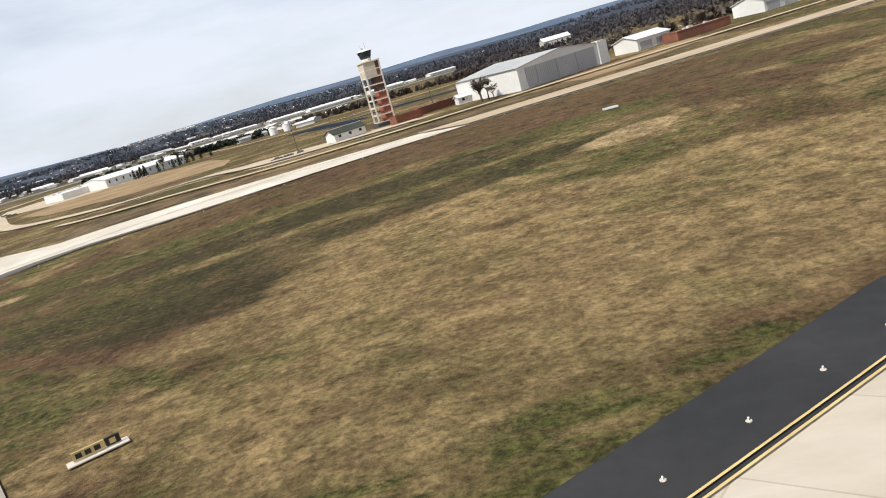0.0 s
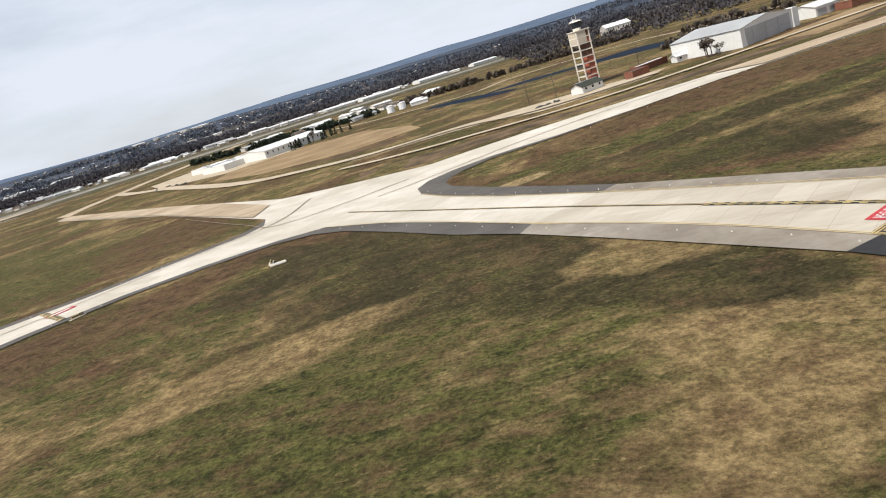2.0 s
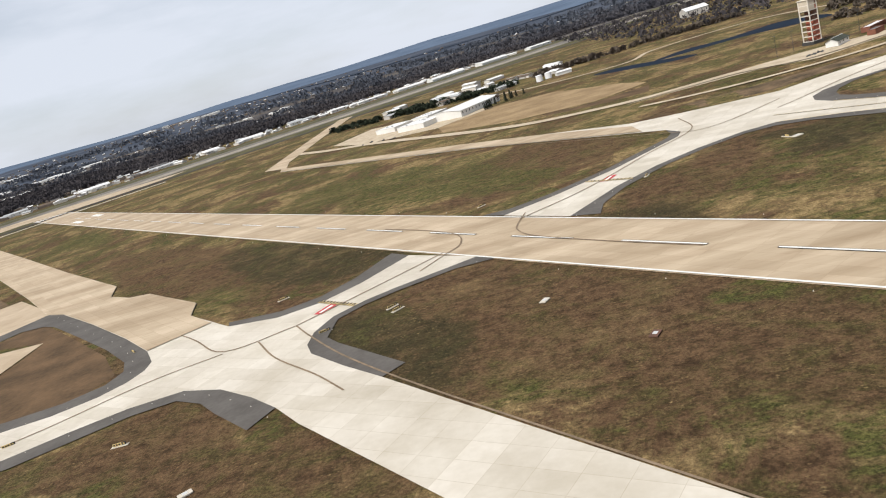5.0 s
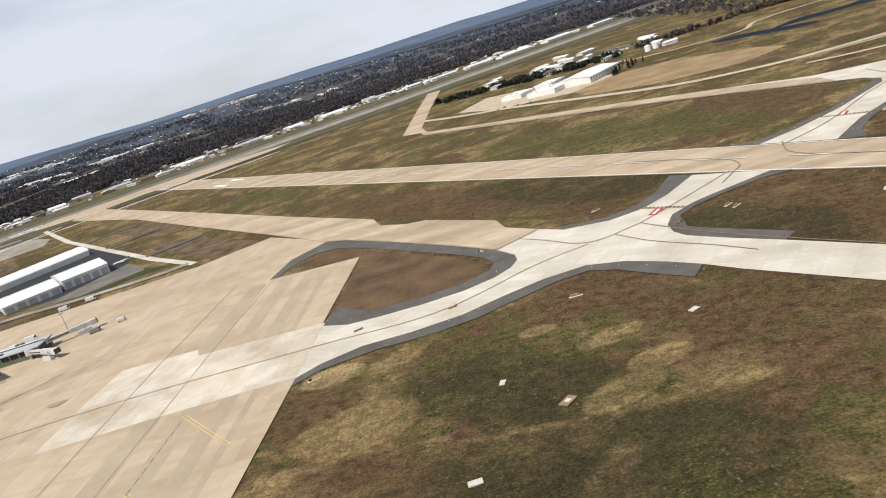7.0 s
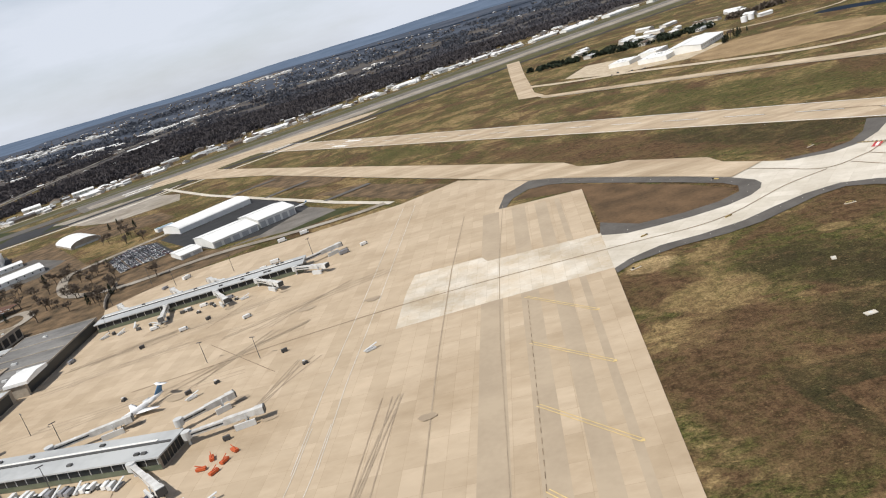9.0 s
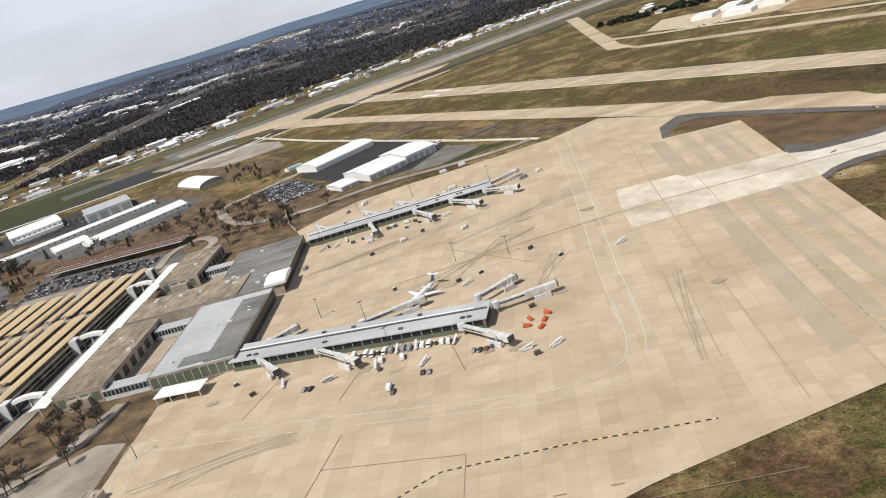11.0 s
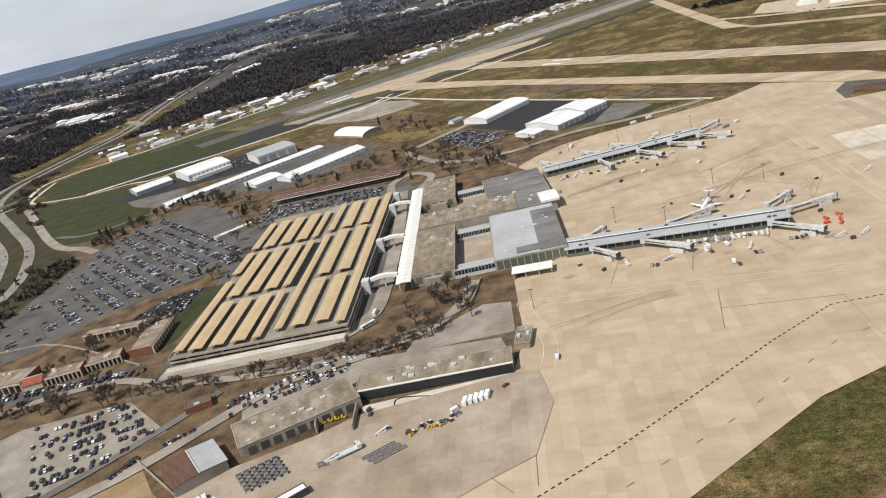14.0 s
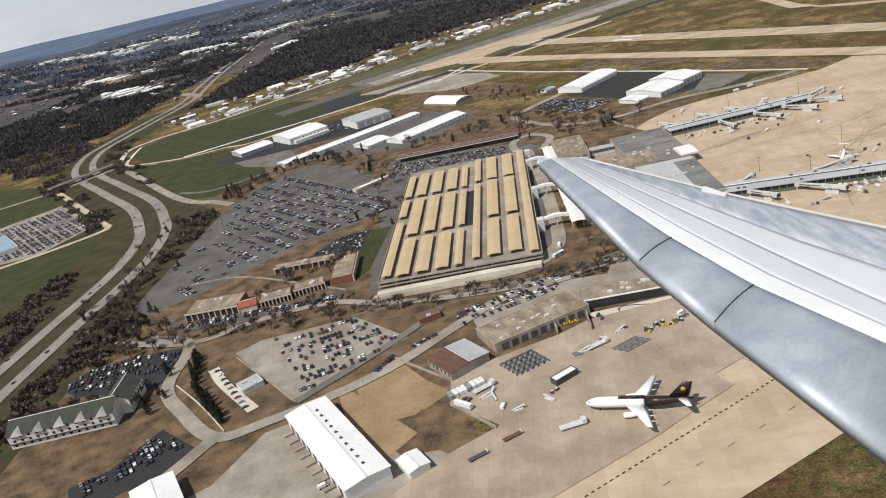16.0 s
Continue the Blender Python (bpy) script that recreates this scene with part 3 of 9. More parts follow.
def ribbon(name, pts, width, material, lift, label, category, kind="structure", smooth=0, dashes=None, offset=0.0, parent=None):
    bm = bmesh.new()
    band(bm, curve_points(pts, smooth) if smooth else pts, width, offset, dashes)
    drape(bm, layer(category, lift))
    ob = finish(name, bm, material, parent)
    if parent is None:
        tagged(ob, label, category, "", kind)
    elif label:
        ob["label"] = label
    return ob


def letters(text, at, turn, height, material, name, parent=None, label="", tilt=0.0):
    cu = bpy.data.curves.new(name, "FONT")
    cu.body, cu.size, cu.align_x, cu.align_y = text, height * 1.38, "CENTER", "CENTER"
    tmp = bpy.data.objects.new(name, cu)
    me = bpy.data.meshes.new_from_object(tmp)
    bpy.data.objects.remove(tmp)
    me.materials.clear()
    me.materials.append(material)
    ob = new(name, me)
    if parent:
        ob.parent = parent
    ob.matrix_basis = pose(*at, tilt, 0, turn)
    if label:
        ob["label"] = label
    return ob


# ---- the land ----
def hill(x, y):
    r = math.hypot(x + 230, y + 100)
    a = min(max((r - 1500) / 2900, 0), 1)
    b = min(max((r - 1000) / 1500, 0), 1)
    n = noise.noise(Vector((x / 900, y / 900, 3.1))) * 24 + noise.noise(Vector((x / 330, y / 330, 7.7))) * 6 + noise.noise(Vector((x / 1700, y / 1700, 0.6))) * 26
    ridge = 60 * a * a * (3 - 2 * a) - 40 * min(max((r - 4450) / 500, 0), 1)
    return ridge + b * n - 3 * b


def land_z(x, y):
    """Height of the ground mesh between its grid lines."""
    i = min(max(sum(1 for g in gx if g <= x) - 1, 0), len(gx) - 2)
    j = min(max(sum(1 for g in gy if g <= y) - 1, 0), len(gy) - 2)
    u, v = (x - gx[i]) / (gx[i + 1] - gx[i]), (y - gy[j]) / (gy[j + 1] - gy[j])
    a, b, c, d = (gz(p, q) + hill(p, q) for p, q in ((gx[i], gy[j]), (gx[i + 1], gy[j]), (gx[i], gy[j + 1]), (gx[i + 1], gy[j + 1])))
    return (a * (1 - u) + b * u) * (1 - v) + (c * (1 - u) + d * u) * v


def steps(marks):
    out = []
    for lo, hi, step in marks:
        out += [lo + step * i for i in range(int(round((hi - lo) / step)))]
    return out + [marks[-1][1]]


gx = steps([(-5300, -1000, 100), (-1000, -60, 47), (-60, 180, 12), (180, 900, 60), (900, 4900, 100)])
gy = steps([(-5200, -400, 200), (-400, 10, 41), (10, 92, 8.2), (92, 320, 12), (320, 1100, 52), (1100, 5000, 100)])
verts = [(x, y, gz(x, y) + hill(x, y)) for y in gy for x in gx]
faces, nx = [], len(gx)
for j in range(len(gy) - 1):
    for i in range(nx - 1):
        faces.append((j * nx + i, j * nx + i + 1, (j + 1) * nx + i + 1, (j + 1) * nx + i))
ground_mesh = bpy.data.meshes.new("ground")
ground_mesh.from_pydata(verts, [], faces)
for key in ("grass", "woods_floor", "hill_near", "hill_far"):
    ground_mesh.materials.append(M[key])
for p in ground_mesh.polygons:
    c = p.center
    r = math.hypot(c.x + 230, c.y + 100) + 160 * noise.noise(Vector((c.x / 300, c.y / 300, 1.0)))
    # farther rings of land take the haze-tinted colours
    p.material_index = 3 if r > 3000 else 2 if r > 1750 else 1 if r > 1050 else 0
    p.use_smooth = True
ground = tagged(new("ground", ground_mesh), "dry winter grassland running out to wooded hills", "ground", "", "structure")

# runway across the field, and the far one
RC, RA = Vector((-86.5, 91.0)), radians(127.1)
RD, RN = Vector((math.cos(RA), math.sin(RA))), Vector((math.sin(RA), -math.cos(RA)))


def on_runway(s, o):
    p = RC + RD * s + RN * o
    return (p.x, p.y)


def strip_pts(s0, s1, o0, o1):
    return [on_runway(s0, o0), on_runway(s1, o0), on_runway(s1, o1), on_runway(s0, o1)]


sheet("runway", strip_pts(-260, 500, -10.3, 10.3), M["concrete_runway"], 0.06, "tan concrete runway with white edge lines", "runway")
for o in (-9.9, 9.9):
    sheet("runway_edge_line", strip_pts(-260, 486, o - 0.22, o + 0.22), M["white"], 0.10, "white painted runway edge line", "marking")
for i in range(-9, 18):
    s = -84.8 + 26.5 * i
    if -250 < s < 440:
        sheet("dash_border", strip_pts(s - 0.1, s + 15.7, -0.33, 0.33), M["black"], 0.09, "thin black border round a centre dash", "marking")
        sheet("runway_centre_dash", strip_pts(s, s + 15.6, -0.22, 0.22), M["white"], 0.10, "white painted runway centre dash", "marking")
for side in (-1, 1):
    sheet("aiming_bar", strip_pts(338, 358, side * 5.5 - 1.6, side * 5.5 + 1.6), M["white"], 0.10, "white touchdown bar near the threshold", "marking")
for i in range(8):
    o = -8.4 + 2.4 * i
    sheet("threshold_bar", strip_pts(455, 474, o - 0.5, o + 0.5), M["white"], 0.10, "white threshold bar", "marking")

sheet("runway_shoulder", strip_pts(-128, -102.7, 10.35, 13.5), M["asphalt"], 0.058, "dark asphalt shoulder beside the runway", "shoulder")

FC, FA = Vector((-483, 458)), radians(33)
FD, FN = Vector((math.cos(FA), math.sin(FA))), Vector((-math.sin(FA), math.cos(FA)))


def far_strip(s0, s1, o0, o1):
    return [tuple(FC + FD * s + FN * o) for s, o in ((s0, o0), (s1, o0), (s1, o1), (s0, o1))]


sheet("far_runway_shoulder", far_strip(-46, 900, -30, 27), M["asphalt_old"], 0.055, "worn grey shoulder of the far runway", "shoulder")
sheet("far_runway", far_strip(-40, 900, -22, 2), M["concrete_grey"], 0.06, "long worn concrete runway beyond the field", "runway")
sheet("far_runway_blast_pad", far_strip(-130, -46, -22, 2), M["asphalt_shoulder"], 0.06, "grey asphalt blast pad", "runway")
for o in (-20, -17.6, -15.2, -4.8, -2.4, 0):
    sheet("far_threshold_bar", far_strip(-13, 11, o - 0.8, o + 0.8), M["white"], 0.10, "white threshold bar of the far runway", "marking")
sheet("far_infield", far_strip(-150, 900, -63, -31), M["tired_grass"], 0.03, "dull grass between runway and dark strip", "field")
ribbon("far_dark_strip", [(-625, 306), (-587, 322), (-550, 338), (-516, 355), (-480, 376), (-447, 395), (-403, 425), (-300, 492), (0, 686), (250, 848)], 10, M["asphalt"], 0.06, "dark asphalt strip beside the far runway", "shoulder")
sheet("far_dark_crossing", [(-545, 343), (-512, 360), (-518, 398), (-548, 388)], M["asphalt"], 0.064, "dark asphalt crossing to the far runway", "shoulder")
ribbon("far_lane", [(-640, 290), (-600, 308), (-560, 322), (-520, 340), (-485, 357), (-445, 376), (-390, 412), (-288, 478)], 4.5, M["concrete_pale"], 0.066, "pale lane along the dark strip", "taxiway")
ribbon("far_dark_edge", [(-640, 410), (-580, 440), (-528, 475), (-484, 512), (-425, 560), (-340, 618), (0, 838), (200, 968)], 6, M["asphalt_shoulder"], 0.06, "dark drainage strip beyond the runway", "shoulder")
sheet("far_field", far_strip(-170, 900, 28, 70), M["tired_grass"], 0.03, "dull green grass beyond the far runway", "field")
ribbon("far_frontage_road", [(-640, 482), (-583, 508), (-510, 566), (-454, 603), (-340, 672), (0, 892), (200, 1022)], 5, M["concrete_grey"], 0.06, "pale road in front of far hangars", "road")

# taxiways round the near junction
sheet("taxiway_long", [(-32, 164), (4, 145), (30, 147), (60, 151), (108, 165), (240, 202), (240, 189), (100, 152), (68, 143), (45, 135), (28, 132.5), (16.5, 132.6), (8.5, 130.6), (4.2, 127.4), (2.4, 122.5), (3.4, 116), (8.1, 107), (15.3, 96.3), (26.3, 82), (17.8, 76.1), (8.9, 88.1), (-1.2, 100.5), (-12, 110.8), (-20, 110.8), (-31, 107.4), (-42, 102), (-53, 93.5), (-65, 80.6), (-76.6, 96), (-64.6, 101), (-49.5, 110), (-36, 121), (-29.7, 126), (-27.4, 131), (-29, 138.5), (-77, 205), (-170, 315), (-172, 328), (-80, 223)], M["concrete_pale"], 0.07, "pale concrete taxiway junction", "taxiway")
sheet("taxiway_hold", [(17.8, 76.1), (26.3, 82), (41.3, 64.1), (50.2, 53.7), (53.5, 49.4), (56.7, 46.1), (59.1, 44.2), (61.6, 42.9), (63.8, 42.2), (66, 42.1), (68.5, 43.1), (70.9, 44.6), (73.5, 46.2), (84, 53), (110, 62), (110, -14), (71, -6), (55, 17), (48, 31), (45, 37), (43.5, 39.3), (41.5, 42.3), (39.3, 45.8), (33.1, 56.1), (26.1, 66)], M["concrete_hold"], 0.065, "tan concrete taxiway before the runway", "taxiway")
sheet("taxiway_shoulder", [(26.3, 82), (28.8, 83.8), (41.5, 69), (52.2, 56.2), (50.2, 53.7), (41.3, 64.1)], M["concrete_grey"], 0.05, "grey concrete taxiway shoulder", "shoulder")
sheet("taxiway_shoulder", [(17.8, 76.1), (16.2, 73.2), (22.5, 64.5), (29.2, 54.8), (36.3, 44.4), (39.3, 45.8), (33.1, 56.1), (26.1, 66)], M["concrete_grey"], 0.05, "grey concrete taxiway shoulder", "shoulder")
sheet("blast_shoulder", [(52.2, 56.2), (55.7, 52.4), (59, 48.9), (61.6, 46.6), (64, 45.4), (66, 45.3), (67.5, 46), (69, 46.9), (72.9, 49.6), (84, 57), (104, 66), (110, 62), (84, 53), (73.5, 46.2), (70.9, 44.6), (68.5, 43.1), (66, 42.1), (63.8, 42.2), (61.6, 42.9), (59.1, 44.2), (56.7, 46.1), (53.5, 49.4), (50.2, 53.7)], M["asphalt"], 0.05, "fresh black asphalt taxiway shoulder", "shoulder")
sheet("blast_shoulder", [(39.3, 45.8), (41.5, 42.3), (43.5, 39.3), (45, 37), (48, 31), (55, 17), (71, -6), (64, -9), (50, 13), (43, 29), (39.4, 38.6), (36.3, 44.4)], M["asphalt"], 0.05, "fresh black asphalt taxiway shoulder", "shoulder")
sheet("taxiway_shoulder", [(26.3, 82), (28.8, 83.8), (23.5, 91.4), (14.2, 105.4), (8.4, 116), (7.4, 120.6), (8.4, 124.2), (10.8, 127.4), (16, 130.4), (28, 131.2), (45, 134), (28, 132.5), (16.5, 132.6), (8.5, 130.6), (4.2, 127.4), (2.4, 122.5), (3.4, 116), (8.1, 107), (15.3, 96.3)], M["asphalt_shoulder"], 0.05, "grey asphalt taxiway shoulder", "shoulder")
sheet("taxiway_shoulder", [(-20, 110.8), (-12, 110.8), (-1.2, 100.5), (8.9, 88.1), (17.8, 76.1), (16.2, 73.2), (8.7, 81.5), (0, 93.4), (-7.6, 103), (-13.5, 107.6), (-20, 108.4), (-30.2, 105.2), (-40.8, 99.9), (-51.4, 91.4), (-58, 83), (-60, 76.5), (-65, 80.6), (-53, 93.5), (-42, 102), (-31, 107.4)], M["asphalt_shoulder"], 0.05, "grey asphalt taxiway shoulder", "shoulder")
sheet("taxiway_shoulder", [(-76.6, 96), (-64.6, 101), (-49.5, 110), (-36, 121), (-29.7, 126), (-27.4, 131), (-29, 138.5), (-29.6, 132.2), (-32, 127.6), (-38, 122.8), (-51, 112.2), (-66, 103.4), (-75, 100.4), (-81, 101.4)], M["asphalt_shoulder"], 0.05, "grey asphalt taxiway shoulder", "shoulder")
sheet("taxiway_parallel", [(-186, 28), (-181.7, 31.5), (-174.3, 34.5), (-164.9, 34.6), (-155.1, 36.2), (-147.3, 39.8), (-139.1, 42.9), (-130.7, 43.9), (-123.9, 40.3), (-117.8, 34.2), (-113.2, 28.5), (-109, 22), (34, -167), (44, -159.6), (-99, 29), (-105.1, 36.6), (-111, 44.8), (-112.3, 49), (-112, 54), (-109.5, 59.6), (-104, 63.8), (-98.9, 66.1), (-83.8, 71.3), (-97.1, 85.5), (-106, 75.2), (-113, 69.8), (-121, 68), (-131, 71.1), (-143.2, 86.3), (-144.9, 95.5), (-164.2, 118.3), (-170.2, 120.3), (-178.5, 128.2), (-182, 140), (-221, 190), (-267, 251), (-340, 347), (-411, 439), (-435, 447), (-430, 425), (-340, 325), (-267, 225), (-221, 163), (-206, 142), (-196, 128), (-189, 123), (-172, 103), (-156, 83), (-146.4, 69.9), (-142.9, 62.9), (-142.7, 59), (-144.4, 55.2), (-148, 51.8), (-154.5, 49), (-163.2, 47.8), (-172.1, 47.8), (-178.9, 48.3), (-185, 52)], M["concrete_pale"], 0.068, "pale concrete taxiway beside the runway", "taxiway")
# dark asphalt round the island and along the curve
sheet("island_shoulder", [(-205, 118), (-196, 128), (-189, 123), (-172, 103), (-156, 83), (-146.4, 69.9), (-142.9, 62.9), (-142.7, 59), (-144.4, 55.2), (-148, 51.8), (-154.5, 49), (-163.2, 47.8), (-172.1, 47.8), (-178.9, 48.3), (-185, 52), (-183, 62), (-175, 53), (-164, 52.2), (-155, 53.6), (-149, 57), (-147.6, 61.6), (-149.6, 66.9), (-158, 78.4), (-172, 95.4), (-186, 112), (-191, 115.8), (-197.3, 116.6), (-203, 110), (-205.4, 102), (-207.4, 101), (-208, 109)], M["asphalt_shoulder"], 0.05, "grey asphalt band round a grass island", "shoulder")
sheet("curve_shoulder", [(-186, 28), (-181.7, 31.5), (-174.3, 34.5), (-164.9, 34.6), (-155.1, 36.2), (-147.3, 39.8), (-139.1, 42.9), (-130.7, 43.9), (-123.9, 40.3), (-117.8, 34.2), (-113.2, 28.5), (-116, 24), (-122.6, 32.2), (-126, 37), (-130.8, 40.6), (-137.4, 39.6), (-145.4, 35.8), (-152.4, 32.6), (-160.5, 30.9), (-171.4, 30.9), (-181.4, 28.6), (-186, 25)], M["asphalt_shoulder"], 0.05, "grey asphalt band outside the curve", "shoulder")
sheet("crossing_shoulder", [(-99, 29), (-105.1, 36.6), (-111, 44.8), (-112.3, 49), (-109.2, 50), (-106.8, 46), (-96, 31.6)], M["asphalt_shoulder"], 0.05, "grey asphalt corner beside the taxiway", "shoulder")
sheet("crossing_shoulder", [(-109.5, 59.6), (-104, 63.8), (-98.9, 66.1), (-83.8, 71.3), (-81, 67), (-88, 67.4), (-98, 64.2), (-104, 61.4), (-108.4, 57.6), (-109.2, 50), (-112.3, 49), (-112, 54)], M["asphalt_shoulder"], 0.05, "grey asphalt shoulder at the crossing", "shoulder")
sheet("crossing_shoulder", [(-97.1, 85.5), (-106, 75.2), (-113, 69.8), (-121, 68), (-131, 71.1), (-131.6, 73.6), (-121, 71.4), (-113.8, 73.6), (-107.6, 79.8), (-101, 91)], M["asphalt_shoulder"], 0.05, "grey asphalt shoulder at the crossing", "shoulder")
sheet("runway_shoulder_patch", strip_pts(-128, -101, -19, -10.9), M["asphalt"], 0.05, "fresh black asphalt beside the runway", "shoulder")

# the apron, its slabs and stains
sheet("apron", [(-182, 99), (-185, 53), (-186, 28), (-191, -55), (-215, -62), (-254, -73), (-302, -92), (-357, -129), (-450, -178), (-540, -225), (-560, -190), (-470, -142), (-437, -114), (-425, -107), (-437, -95), (-437, -84), (-425, -77), (-407, -71), (-398, -66), (-360, -61), (-356, -45), (-356, -8), (-340, 2), (-338, 92), (-346, 112), (-337, 122), (-324, 132), (-305, 137), (-288, 139), (-258, 144), (-243, 147), (-221, 160), (-206, 142), (-196, 128), (-205, 118), (-208, 102)], M["concrete_tan"], 0.05, "broad tan concrete airport apron", "apron")
for x0, x1 in ((-191, -189.5), (-197, -193.5), (-204, -200), (-213, -208)):
    sheet("apron_lane", [(x0, 96 - (x0 + 183) * 0.12), (x1, 96 - (x1 + 183) * 0.12), (x1 - 6, -50), (x0 - 6, -52)], M["concrete_lane"], 0.062, "slightly darker slab lane in the apron", "apron")
sheet("bright_slab", [(-186, 28.4), (-184.4, 53.4), (-213.2, 55.3), (-214.7, 59.5), (-232.7, 59.9), (-234.3, 47.3), (-235.3, 26.1), (-213, 27.6)], M["concrete_slab"], 0.075, "newer whitish concrete slab in the apron", "apron")
for x, w, m in ((-226.5, 0.26, "old_line"), (-214, 0.16, "old_line")):
    ribbon("apron_line", [(x + 7.6, 105), (x + 3.8, 56), (x + 1.4, 7), (x + 0.4, -30), (x - 0.6, -62)], w, M["stain"], 0.085, "brown line of joint sealant", "marking")
for o in (0, 4.5):
    ribbon("apron_road_line", [(-237 - o, 139), (-241.3 - o, 47), (-243.6 - o, 4), (-244.2 - o, -24)], 0.13, M["concrete_new"], 0.085, "thin white line of the apron road", "marking")
ribbon("apron_centre_line", [(-300, 30), (-236, 40), (-186, 41), (-160, 41), (-140, 52), (-128, 56)], 0.3, M["old_line"], 0.09, "dark taxi centre line", "marking", smooth=6)
for a, b in (((-206, 25), (-193, 9)), ((-207, 2), (-194, -13)), ((-208, -21), (-195, -37)), ((-209, -43), (-200, -55))):
    for o in (-0.32, 0.32):
        ribbon("stand_line", [a, b], 0.17, M["yellow"], 0.09, "yellow aircraft stand line", "marking", offset=o)
    sheet("stand_number_box", [(b[0] - 0.3, b[1] - 0.25), (b[0] + 0.3, b[1] - 0.25), (b[0] + 0.3, b[1] + 0.25), (b[0] - 0.3, b[1] + 0.25)], M["yellow"], 0.088, "small yellow stand plate on the ground", "marking")
ribbon("apron_edge_dashes", [(-205.7, 22.7), (-208.8, -37.6), (-210, -58)], 0.13, M["old_line"], 0.09, "worn brown dashes along the stands", "marking", dashes=(1.6, 1.2))
# service road on the apron and its lines
for o in (-1.8, 1.8):
    ribbon("service_road_line", [(-371, -80), (-360, -73), (-352, -62), (-350, -48), (-353.5, -34), (-354.3, -24), (-350, -26.5), (-340, -28.5), (-311.2, -34.2), (-277.4, -41.9), (-262.4, -44.2), (-252, -41.4), (-247.3, -32.8), (-246, -10)], 0.12, M["concrete_new"], 0.085, "thin white line of the service road", "marking", smooth=6, offset=o)
ribbon("movement_line_base", [(-470, -172), (-408, -134), (-342, -96), (-302.2, -68.9), (-285.6, -58.9), (-264, -59.4), (-241, -61.6)], 0.34, M["yellow"], 0.08, "yellow boundary line across the apron", "marking")
ribbon("movement_line_dashes", [(-470, -172), (-408, -134), (-342, -96), (-302.2, -68.9), (-285.6, -58.9), (-264, -59.4), (-241, -61.6)], 0.34, M["black"], 0.088, "black dashes on the boundary line", "marking", dashes=(0.9, 0.7))
ribbon("taxi_lane_dashes", [(-460, -176), (-403, -140), (-365, -120), (-316, -92), (-291, -74), (-278.7, -70.4), (-242, -72.5)], 0.3, M["old_line"], 0.085, "brown dashed taxi lane line", "marking", dashes=(2.0, 6.5))
ribbon("joint_line", [(-308, -50.3), (-281.2, -55.7), (-282, -75), (-233.5, -76.6)], 0.18, M["old_line"], 0.082, "dark joint line", "marking")
for a, b in (((-305, -17), (-308, -27)), ((-324, -8), (-330, -25)), ((-284, -14), (-281, -27)), ((-262, 20), (-286, 48)), ((-283, 78), (-292, 62)), ((-310, 84), (-314, 70)), ((-373.1, -89.2), (-362.9, -103.2)), ((-305.4, -40.2), (-310, -59.8))):
    ribbon("stand_lead_line", [a, b], 0.2, M["old_line"], 0.082, "dark lead-in line of an aircraft stand", "marking")
ribbon("red_line", [(-411.1, -99.4), (-393.5, -89.3), (-378, -85.1), (-359.8, -74.3)], 0.12, M["rust"], 0.085, "thin red line of the service road", "marking")
ribbon("red_line", [(-356.4, -70), (-356.7, -73.3), (-358.1, -102.7)], 0.14, M["rust"], 0.085, "thin red line on the apron", "marking")
for i, (x, y, l, w, a) in enumerate(((-300, 22, 60, 4, 8), (-310, 50, 70, 3, 10), (-295, 66, 60, 4, 12), (-260, 10, 30, 2.5, 60), (-235, -25, 40, 3, 80), (-330, -40, 40, 4, 10), (-262, 60, 50, 3, 25), (-275, 35, 40, 2.2, 35), (-315, 62, 40, 2.2, 15))):
    c, s_ = math.cos(radians(a)), math.sin(radians(a))
    for k in range(5):
        o = w * (k / 4 - 0.5) + 0.3 * math.sin(i * 3 + k * 2)
        ribbon("tyre_stain", [(x - c * l / 2 * (0.7 + 0.3 * math.sin(k * 5 + i)), y - s_ * l / 2), (x, y + 0.8), (x + c * l / 2 * (0.7 + 0.3 * math.cos(k * 3 + i)), y + s_ * l / 2)], 0.22 + 0.1 * (k % 2), M["stain"], 0.058, "faint brown tyre track on concrete", "stain", smooth=4, offset=o)
for i, (x, y, q) in enumerate(((-323.5, -11.5, 1.6), (-303.5, -16, 1.9), (-269.5, -23.5, 1.8), (-291, 11.5, 1.7), (-326, 14, 1.2), (-267, 10.5, 1.5), (-258, -1.5, 1.5), (-310, 74.5, 1.6), (-289.5, 75.5, 1.6), (-273, 77.5, 1.5), (-285, 20, 2.2), (-296, -20, 1.2), (-276, -21.5, 1.4), (-382, -77, 3.0), (-398, -81, 2.4), (-427, -93, 2.6), (-340, -14, 1.5), (-262, 56, 2.0), (-243, 50, 2.0), (-226.5, -16, 1.6))):
    rs = random.Random(i)
    sheet("oil_stain", [(x + q * (0.6 + 0.5 * rs.random()) * math.cos(k * 0.45) * 1.3, y + q * (0.5 + 0.5 * rs.random()) * math.sin(k * 0.45)) for k in range(14)], M["stain"], 0.058, "dark smudge of oil and soot on concrete", "stain")

